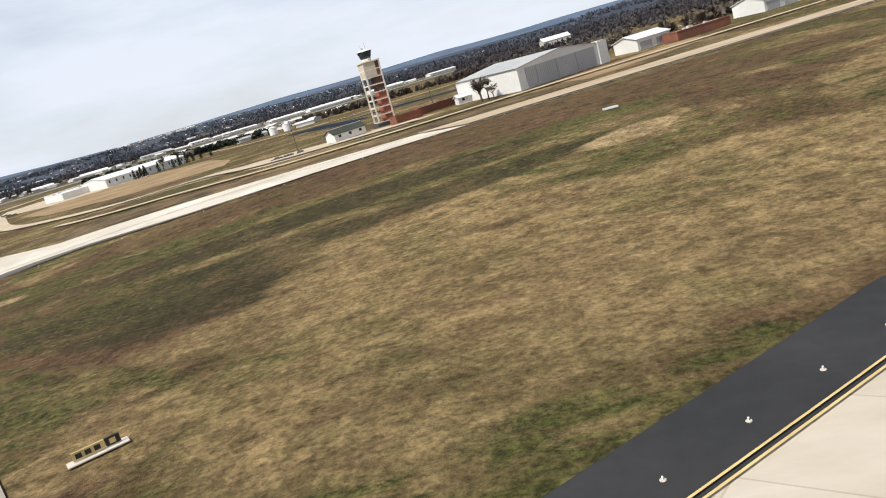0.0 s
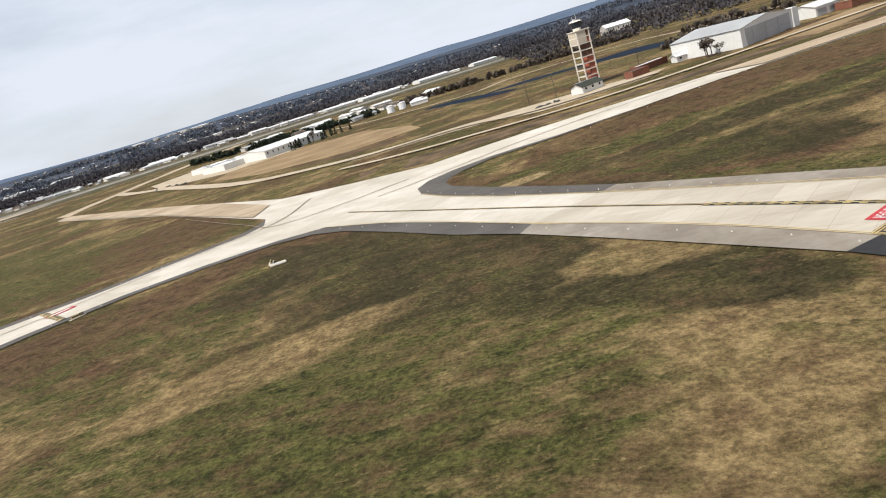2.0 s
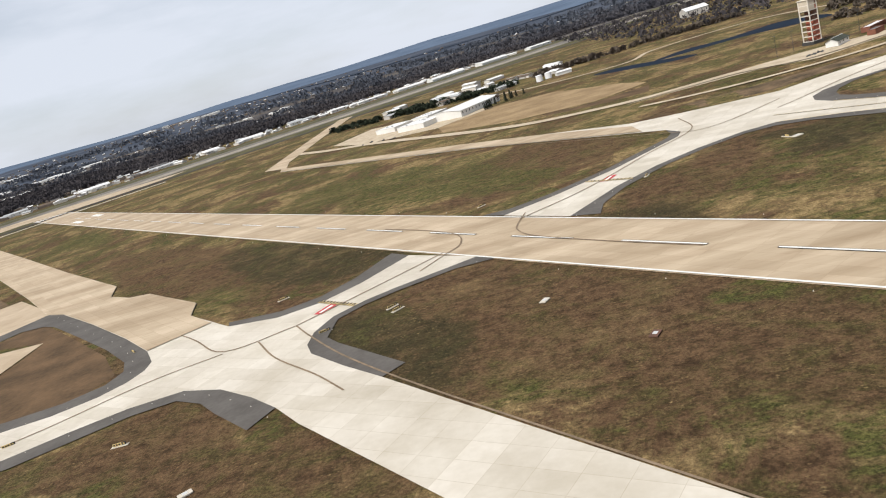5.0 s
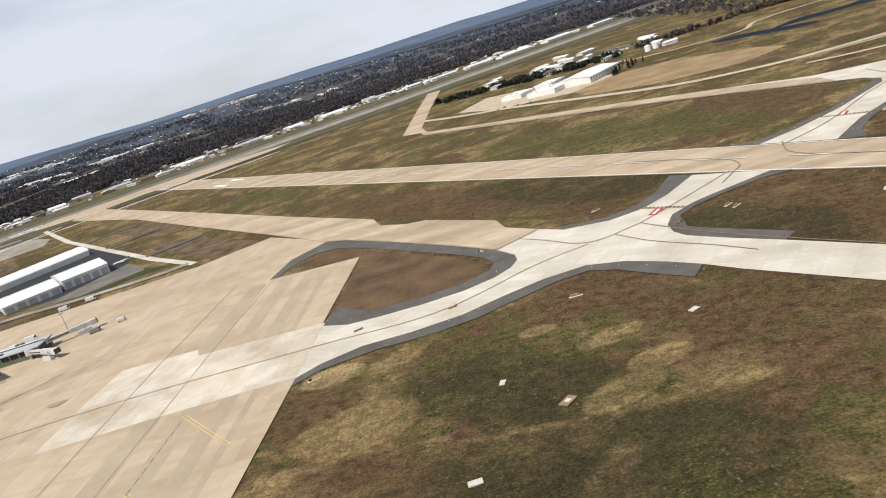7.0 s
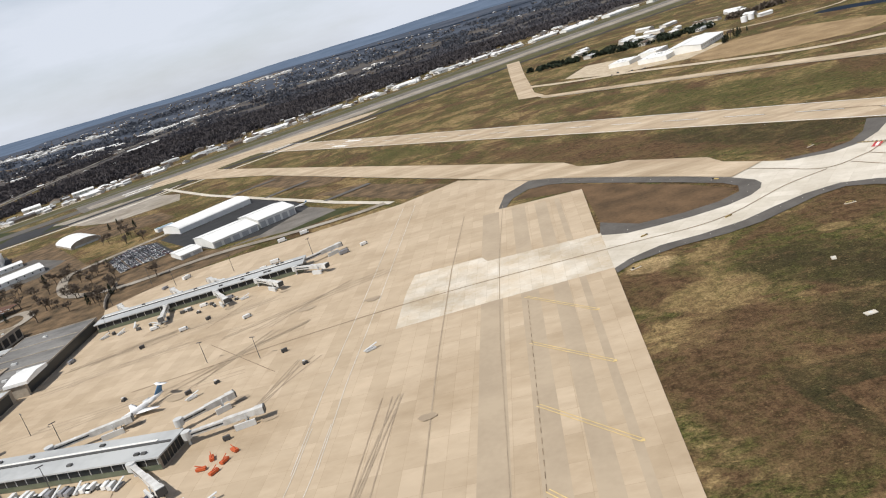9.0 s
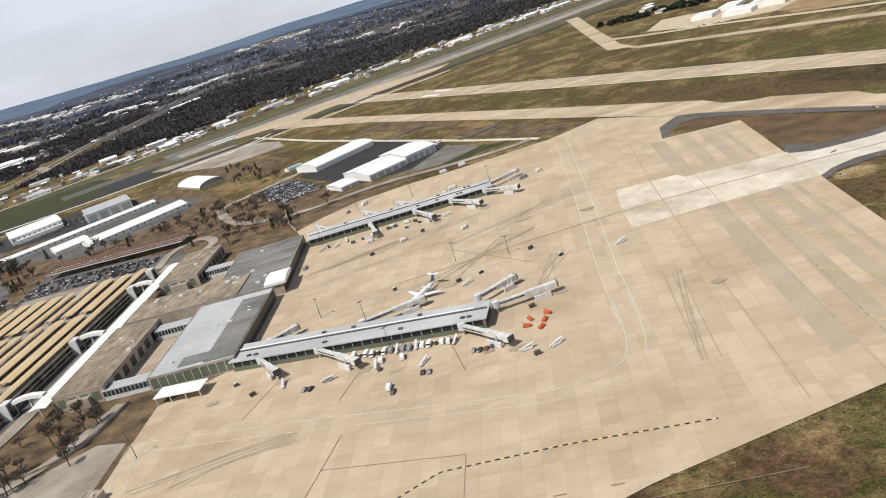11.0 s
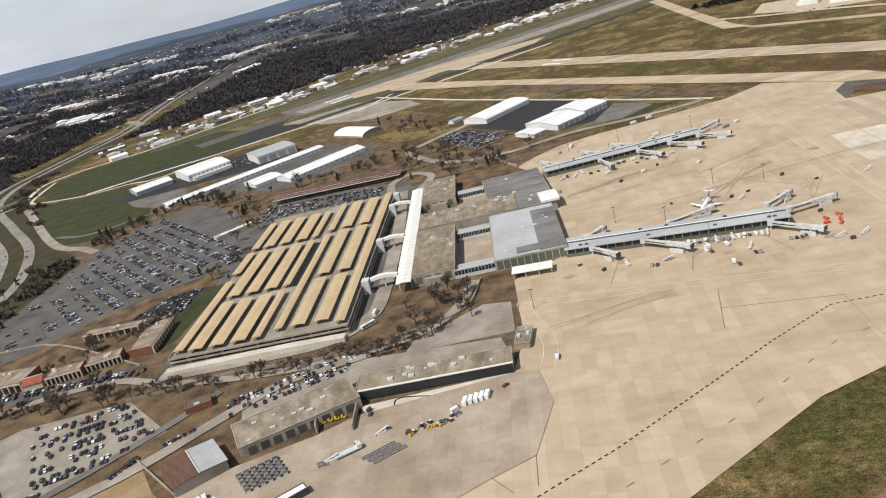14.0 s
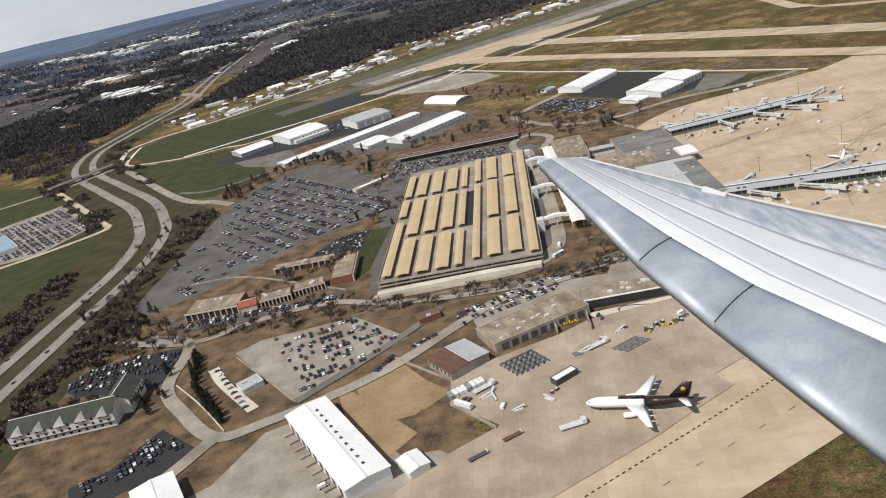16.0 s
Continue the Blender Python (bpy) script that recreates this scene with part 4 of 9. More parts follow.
# taxiway paint
def hold_line(a, b):
    """Two solid lines on black, and a row of black blocks with yellow dashes between them."""
    ribbon("hold_line_back", [a, b], 0.56, M["black"], 0.085, "black border of the holding position line", "marking", offset=-0.28)
    for o in (-0.42, -0.15):
        ribbon("hold_line", [a, b], 0.14, M["yellow"], 0.10, "yellow holding position line", "marking", offset=o)
    ribbon("hold_blocks", [a, b], 0.54, M["black"], 0.088, "black blocks of the holding position line", "marking", offset=0.3, dashes=(0.5, 0.5))
    d = (Vector(b) - Vector(a)).normalized() * 0.5
    a2 = tuple(Vector(a) + d)
    for o in (0.17, 0.43):
        ribbon("hold_dashes", [a2, b], 0.14, M["yellow"], 0.10, "yellow dashes of the holding position line", "marking", offset=o, dashes=(0.5, 0.5))


hold_line((50.2, 53.7), (39.1, 45.9))
for pts in ([(-9.3, 118.6), (6, 99.5), (19.7, 82.5), (33.2, 65), (43.5, 51.4), (51.7, 40.7), (64, 25)],):
    ribbon("taxi_centre_line", pts, 0.36, M["black"], 0.082, "black border of the taxiway centre line", "marking", smooth=5)
    ribbon("taxi_centre_line", pts, 0.12, M["yellow"], 0.092, "yellow taxiway centre line", "marking", smooth=5)
ribbon("taxi_centre_line", [(33.2, 65), (43.9, 50.9)], 0.72, M["black"], 0.080, "black border of the taxiway centre line", "marking")
for o in (-0.26, 0.26):
    ribbon("taxi_centre_dashes", [(33.2, 65), (43.9, 50.9)], 0.13, M["yellow"], 0.092, "yellow dashes beside the centre line", "marking", offset=o, dashes=(0.7, 0.6))
for pts in ([(3.4, 116), (8.1, 107), (15.3, 96.3), (26.3, 82), (41.3, 64.1), (50.2, 53.7), (56.7, 46.1), (61.6, 42.9), (66, 42.1), (70.9, 44.6), (84, 53)], [(-12, 110.8), (-1.2, 100.5), (8.9, 88.1), (17.8, 76.1), (26.1, 66), (33.1, 56.1), (39.3, 45.8), (45, 37), (55, 17)]):
    for o in (-0.14, 0.14):
        ribbon("taxi_edge_line", pts, 0.085, M["yellow"], 0.09, "double yellow taxiway edge line", "marking", smooth=5, offset=o)
for pts in ([(-22, 150), (-25, 130), (-40, 116), (-58, 99), (-74, 89)], [(-90, 80), (-104, 69), (-116, 60)], [(0, 136), (-22, 126), (-33, 138), (-60, 178)], [(-5, 126), (20, 137), (60, 148)], [(-116, 60), (-128, 57), (-138, 70), (-160, 97), (-200, 149), (-300, 280)], [on_runway(30, 0.9), on_runway(12, 1.0), on_runway(0, -0.6), on_runway(-6.6, -5.2), on_runway(-8.2, -10.2), on_runway(-10.4, -18)], [on_runway(-58, -0.5), on_runway(-39, -0.4), on_runway(-22, 0.6), on_runway(-14.7, 3.0), on_runway(-11.2, 6.4), on_runway(-7, 12.5)], [(-116, 60), (-112, 52), (-104, 38), (-90, 18), (-60, -22), (-20, -74)], [(-122, 57), (-117, 47), (-109, 36), (-104, 28)]):
    ribbon("taxi_centre_line", pts, 0.3, M["old_line"], 0.105, "worn dark taxiway centre line", "marking", smooth=6)
for (x, y), turn in (((41.9, 49.8), 36.5), ((45.3, 52.3), 36.5)):
    t = thing("runway_mark", "red painted runway holding sign with white characters", "ground sign", (x, y, 0.0), turn + 180)
    sheet("plate", [(-1.75, -0.85), (1.75, -0.85), (1.75, 0.85), (-1.75, 0.85)], M["red"], -0.02, "red painted field", "marking", parent=t)
    w = letters("18L-36R", (0, -0.02, 0.115), 0, 0.92, M["white"], "lettering", t, "white runway designator")
    w.scale = (0.70, 1.12, 1)
for (x, y), turn in (((-52.5, 102.6), 52.0), ((-111.4, 64.8), 232.0)):
    t = thing("runway_mark", "small red painted holding sign on the taxiway", "ground sign", (x, y, 0.0), turn)
    sheet("plate", [(-2.2, -1.0), (2.2, -1.0), (2.2, 1.0), (-2.2, 1.0)], M["red"], 0.0, "red painted field", "marking", parent=t)
    sheet("bar", [(-1.6, -0.35), (1.6, -0.35), (1.6, 0.35), (-1.6, 0.35)], M["white"], 0.01, "white bar of characters", "marking", parent=t)
hold_line((-57, 105.4), (-48.6, 96.2))
hold_line((-113.4, 70.4), (-105.8, 62.4))

# open ground of other kinds
sheet("dirt_field", [(-87, 281), (-59, 250), (-27, 238), (-3, 250), (-8, 272), (-32, 318), (-60, 330), (-90, 318)], M["dry_field"], 0.03, "tan ploughed dirt field", "field")
sheet("dirt_field", [(-52, 240), (-28, 225), (-10, 222), (-5, 240), (-27, 236)], M["brown_earth"], 0.035, "brown dirt strip", "field")
sheet("island_grass", [(-203, 108), (-196, 118), (-189, 115), (-172, 94), (-157, 75), (-149, 61), (-153, 54), (-162, 51.5), (-175, 53), (-183, 62), (-182, 99)], M["brown_earth"], 0.03, "brown grass island between taxiways", "field")
ribbon("gravel_road", [(-180, 395), (-150, 352), (-120, 318), (-64, 237), (-30, 212), (10, 196), (30, 182), (60, 187)], 5.5, M["gravel"], 0.045, "pale gravel perimeter road", "road", smooth=6)
sheet("gravel_yard", [(-24, 205), (8, 200), (38, 198), (64, 193), (58, 183), (30, 176), (16, 188), (-10, 200)], M["gravel"], 0.05, "pale gravel yard by the tower", "yard")
ribbon("service_road", [(-22, 190), (6, 170), (30, 165), (54, 169), (90, 182), (180, 214)], 2.6, M["gravel"], 0.045, "pale gravel service road", "road", smooth=6)
ribbon("field_road", [(-60, 400), (-29, 367), (15, 355), (40, 385), (99, 383), (130, 330), (190, 320)], 3.2, M["gravel"], 0.045, "pale track across the field", "road", smooth=6)
sheet("brown_bank", [(-20, 172), (10, 160), (36, 158), (70, 168), (120, 186), (120, 180), (70, 160), (36, 152), (4, 149), (-24, 163)], M["verge"], 0.02, "dry brown bank beside the taxiway", "field")
sheet("pond", curve_points([(20, 322), (40, 318), (62, 316), (80, 303), (95, 296), (98, 318), (88, 336), (60, 330), (40, 336)], 5, True), M["water"], 0.035, "dark blue pond", "water")
sheet("pond", curve_points([(-6, 340), (8, 318), (26, 296), (34, 300), (22, 322), (6, 344)], 5, True), M["water"], 0.035, "dark shallow pond", "water")
sheet("old_taxiway", [(-183, 338), (-179, 470), (-174, 600), (-162, 600), (-168, 470), (-172, 350), (-168, 322)], M["concrete_runway"], 0.06, "old pale taxiway towards the far runway", "taxiway")
sheet("grass_patch", [(-290, 216), (-267, 212), (-225, 160), (-241, 153), (-262, 180)], M["verge"], 0.07, "dry grass patch between apron and taxiway", "field")
sheet("grass_patch", [(-345, 300), (-306, 250), (-292, 236), (-275, 240), (-330, 316)], M["verge"], 0.03, "dry grass patch beside the taxiway", "field")

sheet("taxiway_far", [(-146.4, 69.9), (-136, 76.6), (-143.2, 86.3), (-144.9, 95.5), (-164.2, 118.3), (-170.2, 120.3), (-178.5, 128.2), (-182, 140), (-221, 190), (-267, 251), (-340, 347), (-411, 439), (-435, 447), (-430, 425), (-340, 325), (-267, 225), (-221, 163), (-206, 142), (-196, 128), (-189, 123), (-172, 103), (-156, 83)], M["concrete_runway"], 0.075, "tan concrete taxiway leading to the far runway", "taxiway")
sheet("runway_end_taxiway", [(-288, 529), (-332, 523), (-379, 514), (-438, 487), (-471, 466), (-464, 433), (-435, 434), (-412, 437), (-389, 462), (-366, 463), (-340, 474), (-300, 502)], M["concrete_runway"], 0.076, "tan concrete taxiway joining both runways", "taxiway")
ribbon("perimeter_lane", [(-441, 408), (-375, 313), (-318, 240), (-274, 184), (-247, 153)], 3.0, M["concrete_pale"], 0.06, "narrow pale lane between grass plots", "road")
ribbon("perimeter_lane", [(-428, 407), (-452, 362)], 3.4, M["concrete_pale"], 0.06, "narrow pale lane to the old pad", "road")
for a, b in (((-302, 262), (-322, 246)), ((-330, 300), (-352, 286)), ((-262, 206), (-281, 194))):
    ribbon("cross_lane", [a, b], 4.5, M["asphalt_shoulder"], 0.06, "short dark asphalt crossing", "road")
sheet("apron_lawn", [(-295, 158), (-279, 176), (-259, 164), (-267, 161), (-285, 153)], M["green_field"], 0.05, "dark grass plot beside the apron", "field")

sheet("taxiway_tan", [(62, 151.2), (108, 164.6), (240, 201.4), (240, 189.6), (100, 152.4), (70, 144)], M["concrete_runway"], 0.078, "older tan concrete of the taxiway", "taxiway")
sheet("taxiway_tan", [(-33, 158), (-56, 192.5), (-80, 222.4), (-171.6, 327), (-170, 315.6), (-77, 205.4), (-59, 180), (-33.4, 145.5)], M["concrete_runway"], 0.078, "older tan concrete of the taxiway", "taxiway")
sheet("dirt_bank", [(85, 186), (100, 195), (120, 207), (122, 192), (104, 178), (92, 170)], M["dry_field"], 0.03, "bare tan earth bank before the hangar", "field")

# hangar tarmac and lots to the north of the terminal
sheet("hangar_tarmac", [(-366, 213), (-349, 273), (-320, 246), (-295, 207), (-288, 192), (-303, 163), (-324, 163), (-341, 180)], M["asphalt"], 0.055, "dark asphalt hangar tarmac", "tarmac")
sheet("tarmac_edge", [(-288, 192), (-278, 180), (-272, 170), (-290, 156), (-303, 158), (-316, 156), (-303, 163)], M["asphalt_old"], 0.05, "worn asphalt beside the hangars", "tarmac")
sheet("rental_lot", [(-387, 196), (-380, 214), (-367, 211), (-334, 161), (-356, 151)], M["asphalt"], 0.055, "grey asphalt lot full of parked cars", "parking lot")
ribbon("tarmac_road", [(-362, 229), (-392, 200), (-400, 186), (-380, 150), (-352, 140), (-318, 150), (-288, 150), (-262, 152), (-250, 156)], 4.5, M["concrete_grey"], 0.045, "pale access road round the hangars", "road", smooth=5)
sheet("old_pad", [(-520, 387), (-458, 405), (-410, 358), (-400, 330), (-438, 316), (-470, 340)], M["concrete_grey"], 0.045, "old pale concrete pad", "pad")
sheet("old_pad", [(-470, 330), (-440, 320), (-400, 300), (-380, 270), (-420, 262), (-470, 300)], M["verge"], 0.04, "dry waste ground", "field")


# ---- landside ground ----
sheet("landside_ground", [(-338, 92), (-346, 112), (-337, 122), (-324, 132), (-300, 146), (-345, 175), (-400, 205), (-470, 300), (-600, 235), (-590, 120), (-585, 40), (-600, -60), (-600, -170), (-540, -225), (-450, -140), (-430, -110), (-437, -84), (-407, -71), (-360, -61), (-356, -45), (-356, -8), (-338, 2)], M["verge"], 0.025, "dry brown grass round the terminal", "field")
sheet("terminal_forecourt", [(-466, -18), (-404, -20), (-400, -8), (-395, 0), (-393, 108), (-392, 116), (-404, 140), (-412, 122), (-470, 112)], M["lot_asphalt"], 0.035, "worn paving between garage and terminal", "pavement")
sheet("main_lot", [(-558, 130), (-544, 166), (-520, 182), (-500, 160), (-488, 147), (-465, 92), (-460, 69), (-487, 55), (-514, 37), (-529, 19), (-548, 7), (-555, 0), (-568, 14), (-568, 55), (-563, 79)], M["lot_asphalt"], 0.045, "large worn asphalt car park", "parking lot")
sheet("north_lot", [(-470, 112), (-405, 110), (-402, 132), (-440, 145), (-472, 150)], M["lot_asphalt"], 0.05, "worn asphalt car park by the garage", "parking lot")
sheet("staff_lot", [(-507.3, -43.8), (-500, -38), (-468.7, -34.8), (-450.1, -55.2), (-465, -68), (-481.7, -78.5)], M["concrete_grey"], 0.05, "pale concrete car park", "parking lot")
sheet("motel_lot", [(-545, 6), (-540, -9), (-534, -13), (-505, -13), (-477, -11), (-470, -7), (-484, -20), (-502, -23), (-540, -17)], M["asphalt_shoulder"], 0.045, "asphalt motel car park", "parking lot")
sheet("hotel_lot", [(-567, -45), (-561, -35), (-548, -32), (-529, -32), (-525, -40), (-528, -54), (-533, -59), (-558, -52)], M["asphalt"], 0.05, "dark asphalt hotel car park", "parking lot")
sheet("office_lot", [(-536, -101), (-527, -96), (-518, -81), (-502, -95), (-509, -101), (-521, -108), (-530, -112)], M["asphalt"], 0.05, "dark asphalt office car park", "parking lot")
sheet("warehouse_yard", [(-486, -92), (-470, -86), (-448, -112), (-430, -112), (-450, -140), (-500, -170), (-520, -125), (-495, -110)], M["concrete_grey"], 0.04, "worn concrete warehouse yard", "yard")
sheet("bare_lot", [(-463, -79), (-451.7, -68.4), (-444, -80.7), (-436.7, -88.7), (-445.4, -96.2), (-452.3, -97), (-461, -86)], M["dry_field"], 0.045, "bare tan dirt lot", "field")
sheet("dark_grass_plot", [(-446.4, -96.8), (-444.4, -94.6), (-438.7, -93), (-433.1, -101.5), (-430.8, -108.9), (-433.1, -112.3), (-437.6, -113.9), (-442.3, -109.1), (-443.8, -105.4), (-446, -100.5)], M["verge"], 0.05, "dark weedy grass plot inside a fence", "field")
sheet("green_lawn", [(-473, -4), (-468, 2), (-463, 46), (-471, 44), (-475, 20)], M["green_field"], 0.05, "green lawn strip by the garage", "lawn")
sheet("cargo_pad", [(-437, -84), (-425, -77), (-407, -71), (-398, -66), (-360, -61), (-362, -72), (-400, -84), (-425, -97), (-437, -95)], M["concrete_grey"], 0.06, "grey stained concrete cargo yard", "yard")
sheet("old_apron", [(-437, -95), (-425, -107), (-437, -114), (-470, -142), (-452, -152), (-420, -136), (-391, -120), (-384.7, -115.7), (-372, -107.8), (-374.6, -102.4), (-368.4, -98.8), (-357.6, -93.5), (-352, -76), (-354, -62), (-360, -61), (-398, -66), (-407, -71), (-425, -77), (-437, -84)], M["concrete_old"], 0.06, "older grey-brown concrete of the cargo apron", "apron")
sheet("loading_yard", [(-398, -62), (-360, -60), (-362, -70), (-390, -74)], M["concrete_pale"], 0.066, "pale concrete loading yard", "yard")
sheet("rooftop_lot", [(-431, -50), (-399, -38), (-362, -42), (-359, -56), (-396, -58), (-426, -70)], M["concrete_grey"], 0.06, "stained concrete service area", "yard")
sheet("side_pad", [(-388, -40), (-372, -40), (-358, -40), (-358, -22), (-366, -20), (-386, -34)], M["concrete_grey"], 0.062, "pale concrete pad beside the terminal", "yard")

sheet("court_paving", [(-373.6, 6.4), (-361.2, 6.4), (-361.2, 34.8), (-373.6, 34.8)], M["concrete_old"], 0.05, "stained tan paving of a terminal court", "pavement")
sheet("court_paving", [(-373.6, 63.8), (-361.2, 63.8), (-361.2, 81.8), (-373.6, 81.8)], M["concrete_old"], 0.05, "stained tan paving of a terminal court", "pavement")
ROADS = [
    ([(-399, 115), (-397, 60), (-398, 0), (-402, -14), (-412, -24), (-440, -25), (-464, -24)], 5.0, "concrete_grey", "curb road between garage and terminal"),
    ([(-392, 110), (-386, 130), (-396, 142), (-405, 132), (-404, 112)], 4.0, "concrete_grey", "loop road north of the garage"),
    ([(-560, -18), (-527, -30), (-506, -23), (-480, -20), (-456, -30), (-420, -36), (-391, -33), (-376, -23), (-368, -2)], 3.4, "concrete_grey", "approach road past the garage"),
    ([(-545, -20), (-527, -31), (-525, -58), (-514, -75), (-500, -90), (-486, -87), (-465, -78), (-450, -68), (-436, -55), (-420, -42), (-398, -36)], 4.2, "concrete_grey", "service road past the car parks"),
    ([(-500, -90), (-512, -108), (-535, -130)], 4.5, "concrete_grey", "side road by the warehouse"),
    ([(-480, -80), (-462, -64), (-448, -50), (-440, -40)], 3.0, "asphalt_old", "lane beside the staff car park"),
    ([(-512, -52), (-506, -62), (-492, -80)], 3.4, "concrete_pale", "narrow parking lane"),
    ([(-558, 132), (-572, 145), (-589, 156), (-613, 185), (-656, 247), (-685, 288), (-699, 303), (-718, 281), (-730, 268), (-763, 250), (-850, 205)], 5.0, "concrete_grey", "road to the highway bridge"),
    ([(-699, 303), (-707, 332), (-715, 360), (-714, 378), (-692, 402), (-646, 424), (-611, 456), (-540, 510)], 4.0, "concrete_pale", "airport perimeter road"),
    ([(-706, 371), (-702, 345), (-692, 308), (-673, 296), (-636, 286), (-607, 290), (-589, 286), (-560, 302)], 2.6, "concrete_pale", "perimeter loop road"),
    ([(-606, 182), (-580, 172), (-545, 190)], 3.2, "asphalt_old", "road along the hangar yard"),
    ([(-730, 268), (-684, 208), (-640, 150), (-633, 141), (-636, 132), (-663, 113), (-700, 94), (-760, 60)], 4.0, "gravel", "tan dirt lane round the depot"),
    ([(-1700, 1860), (-1300, 1330), (-1100, 1090), (-950, 880), (-760, 660), (-735, 610)], 10.0, "concrete_grey", "pale city road"),
    ([(-1500, 1500), (-1180, 1180), (-1060, 1230), (-760, 1500), (-500, 1800)], 9.0, "concrete_grey", "pale city road"),
]
for pts, w, key, lab in ROADS:
    ribbon("road", pts, w, M[key], 0.055, lab, "road", smooth=6)
sheet("clearing", [(-1030, 1010), (-925, 975), (-945, 1050), (-1040, 1110), (-1140, 1185)], M["dry_field"], 0.03, "tan cleared land by the city road", "field")
sheet("clearing", [(-1420, 1610), (-1180, 1440), (-1150, 1470), (-1400, 1660)], M["verge"], 0.03, "brown cleared land in the town", "field")
sheet("clearing", [(-1010, 2480), (-800, 2380), (-760, 2450), (-960, 2560)], M["dry_field"], 0.03, "pale cleared land far off", "field")
HWY = [(-598, -170), (-597, -60), (-593, 0), (-588, 60), (-592, 100), (-602, 128), (-625, 172), (-670, 232), (-730, 314), (-757, 385), (-757, 440), (-750, 512), (-744, 606), (-770, 800), (-827, 1339)]
sheet("highway_verge", [(-640, -160), (-560, -160), (-565, 20), (-560, 120), (-600, 170), (-690, 290), (-725, 400), (-715, 560), (-770, 560), (-780, 400), (-745, 290), (-650, 170), (-625, 100), (-640, 0)], M["scrub"], 0.03, "dark scrubby grass along the highway", "field")
sheet("west_field", [(-640, -160), (-640, 0), (-625, 100), (-650, 170), (-745, 290), (-1000, 420), (-1200, 300), (-1100, -160)], M["green_field"], 0.03, "green fields beyond the highway", "field")
sheet("depot_lot", [(-746, 180), (-700, 219), (-645, 151), (-662, 115), (-690, 111)], M["concrete_grey"], 0.06, "pale depot car park", "parking lot")
sheet("airport_meadow", [(-685, 286), (-673, 290), (-636, 280), (-600, 284), (-575, 236), (-556, 200), (-548, 176), (-575, 158), (-590, 160), (-615, 190), (-656, 250)], M["green_field"], 0.035, "green meadow inside the loop road", "field")
sheet("airport_meadow", [(-700, 336), (-673, 298), (-636, 289), (-589, 290), (-540, 330), (-500, 372), (-600, 440), (-690, 395), (-705, 368)], M["green_field"], 0.035, "green meadow inside the perimeter loop", "field")
sheet("back_lot", [(-500, 25), (-494, 31), (-486, 45), (-471, 47), (-474, 26), (-476, 22)], M["asphalt"], 0.05, "dark asphalt lot behind the motel", "parking lot")
sheet("hangar_yard", [(-590, 240), (-556, 246), (-545, 232), (-536, 206), (-548, 196), (-572, 214)], M["asphalt_old"], 0.05, "worn grey paving beside the long shed", "yard")
sheet("shed_yard", [(-545, 196), (-460, 262), (-425, 232), (-425, 206), (-466, 172), (-478, 176), (-500, 190), (-525, 192)], M["lot_asphalt"], 0.045, "worn grey paving round the storage sheds", "yard")
sheet("works_ground", [(-468, -80), (-464, -80), (-445, -104), (-452, -112), (-462, -100)], M["dry_field"], 0.05, "bare tan earth beside the warehouse", "field")
for o in (-6.8, 6.8):
    ribbon("highway", HWY, 5.6, M["highway_concrete"], 0.07, "pale concrete highway carriageway", "highway", smooth=8, offset=o)
    for e in (-1.1, 1.1):
        ribbon("lane_line", HWY, 0.22, M["asphalt_old"], 0.085, "dark worn wheel track on the highway", "marking", smooth=8, offset=o + e)

# ---- buildings ----
def framed_windows(t, count, x0, x1, y, z0, z1, face=-1, glass="glass", frame="steel", bar=0.10):
    """A row of separate panes with bars between them, along x, standing proud of the wall at y."""
    step = (x1 - x0) / count
    me = None
    for i in range(count):
        if me is None:
            bm = bmesh.new()
            box(bm, -step / 2 + bar / 2, step / 2 - bar / 2, -0.02, 0.02, z0, z1)
            ob = part("pane", bm, M[glass], t)
            me = ob.data
        else:
            ob = new("pane", me)
            ob.parent = t
        ob.matrix_basis = pose(x0 + step * (i + 0.5), y + face * 0.03, 0)
    me = None
    for i in range(count + 1):
        if me is None:
            ob = part("mullion", boxes((-bar / 2, bar / 2, -0.05, 0.05, z0, z1)), M[frame], t)
            me = ob.data
        else:
            ob = new("mullion", me)
            ob.parent = t
        ob.matrix_basis = pose(x0 + step * i, y + face * 0.09, 0)


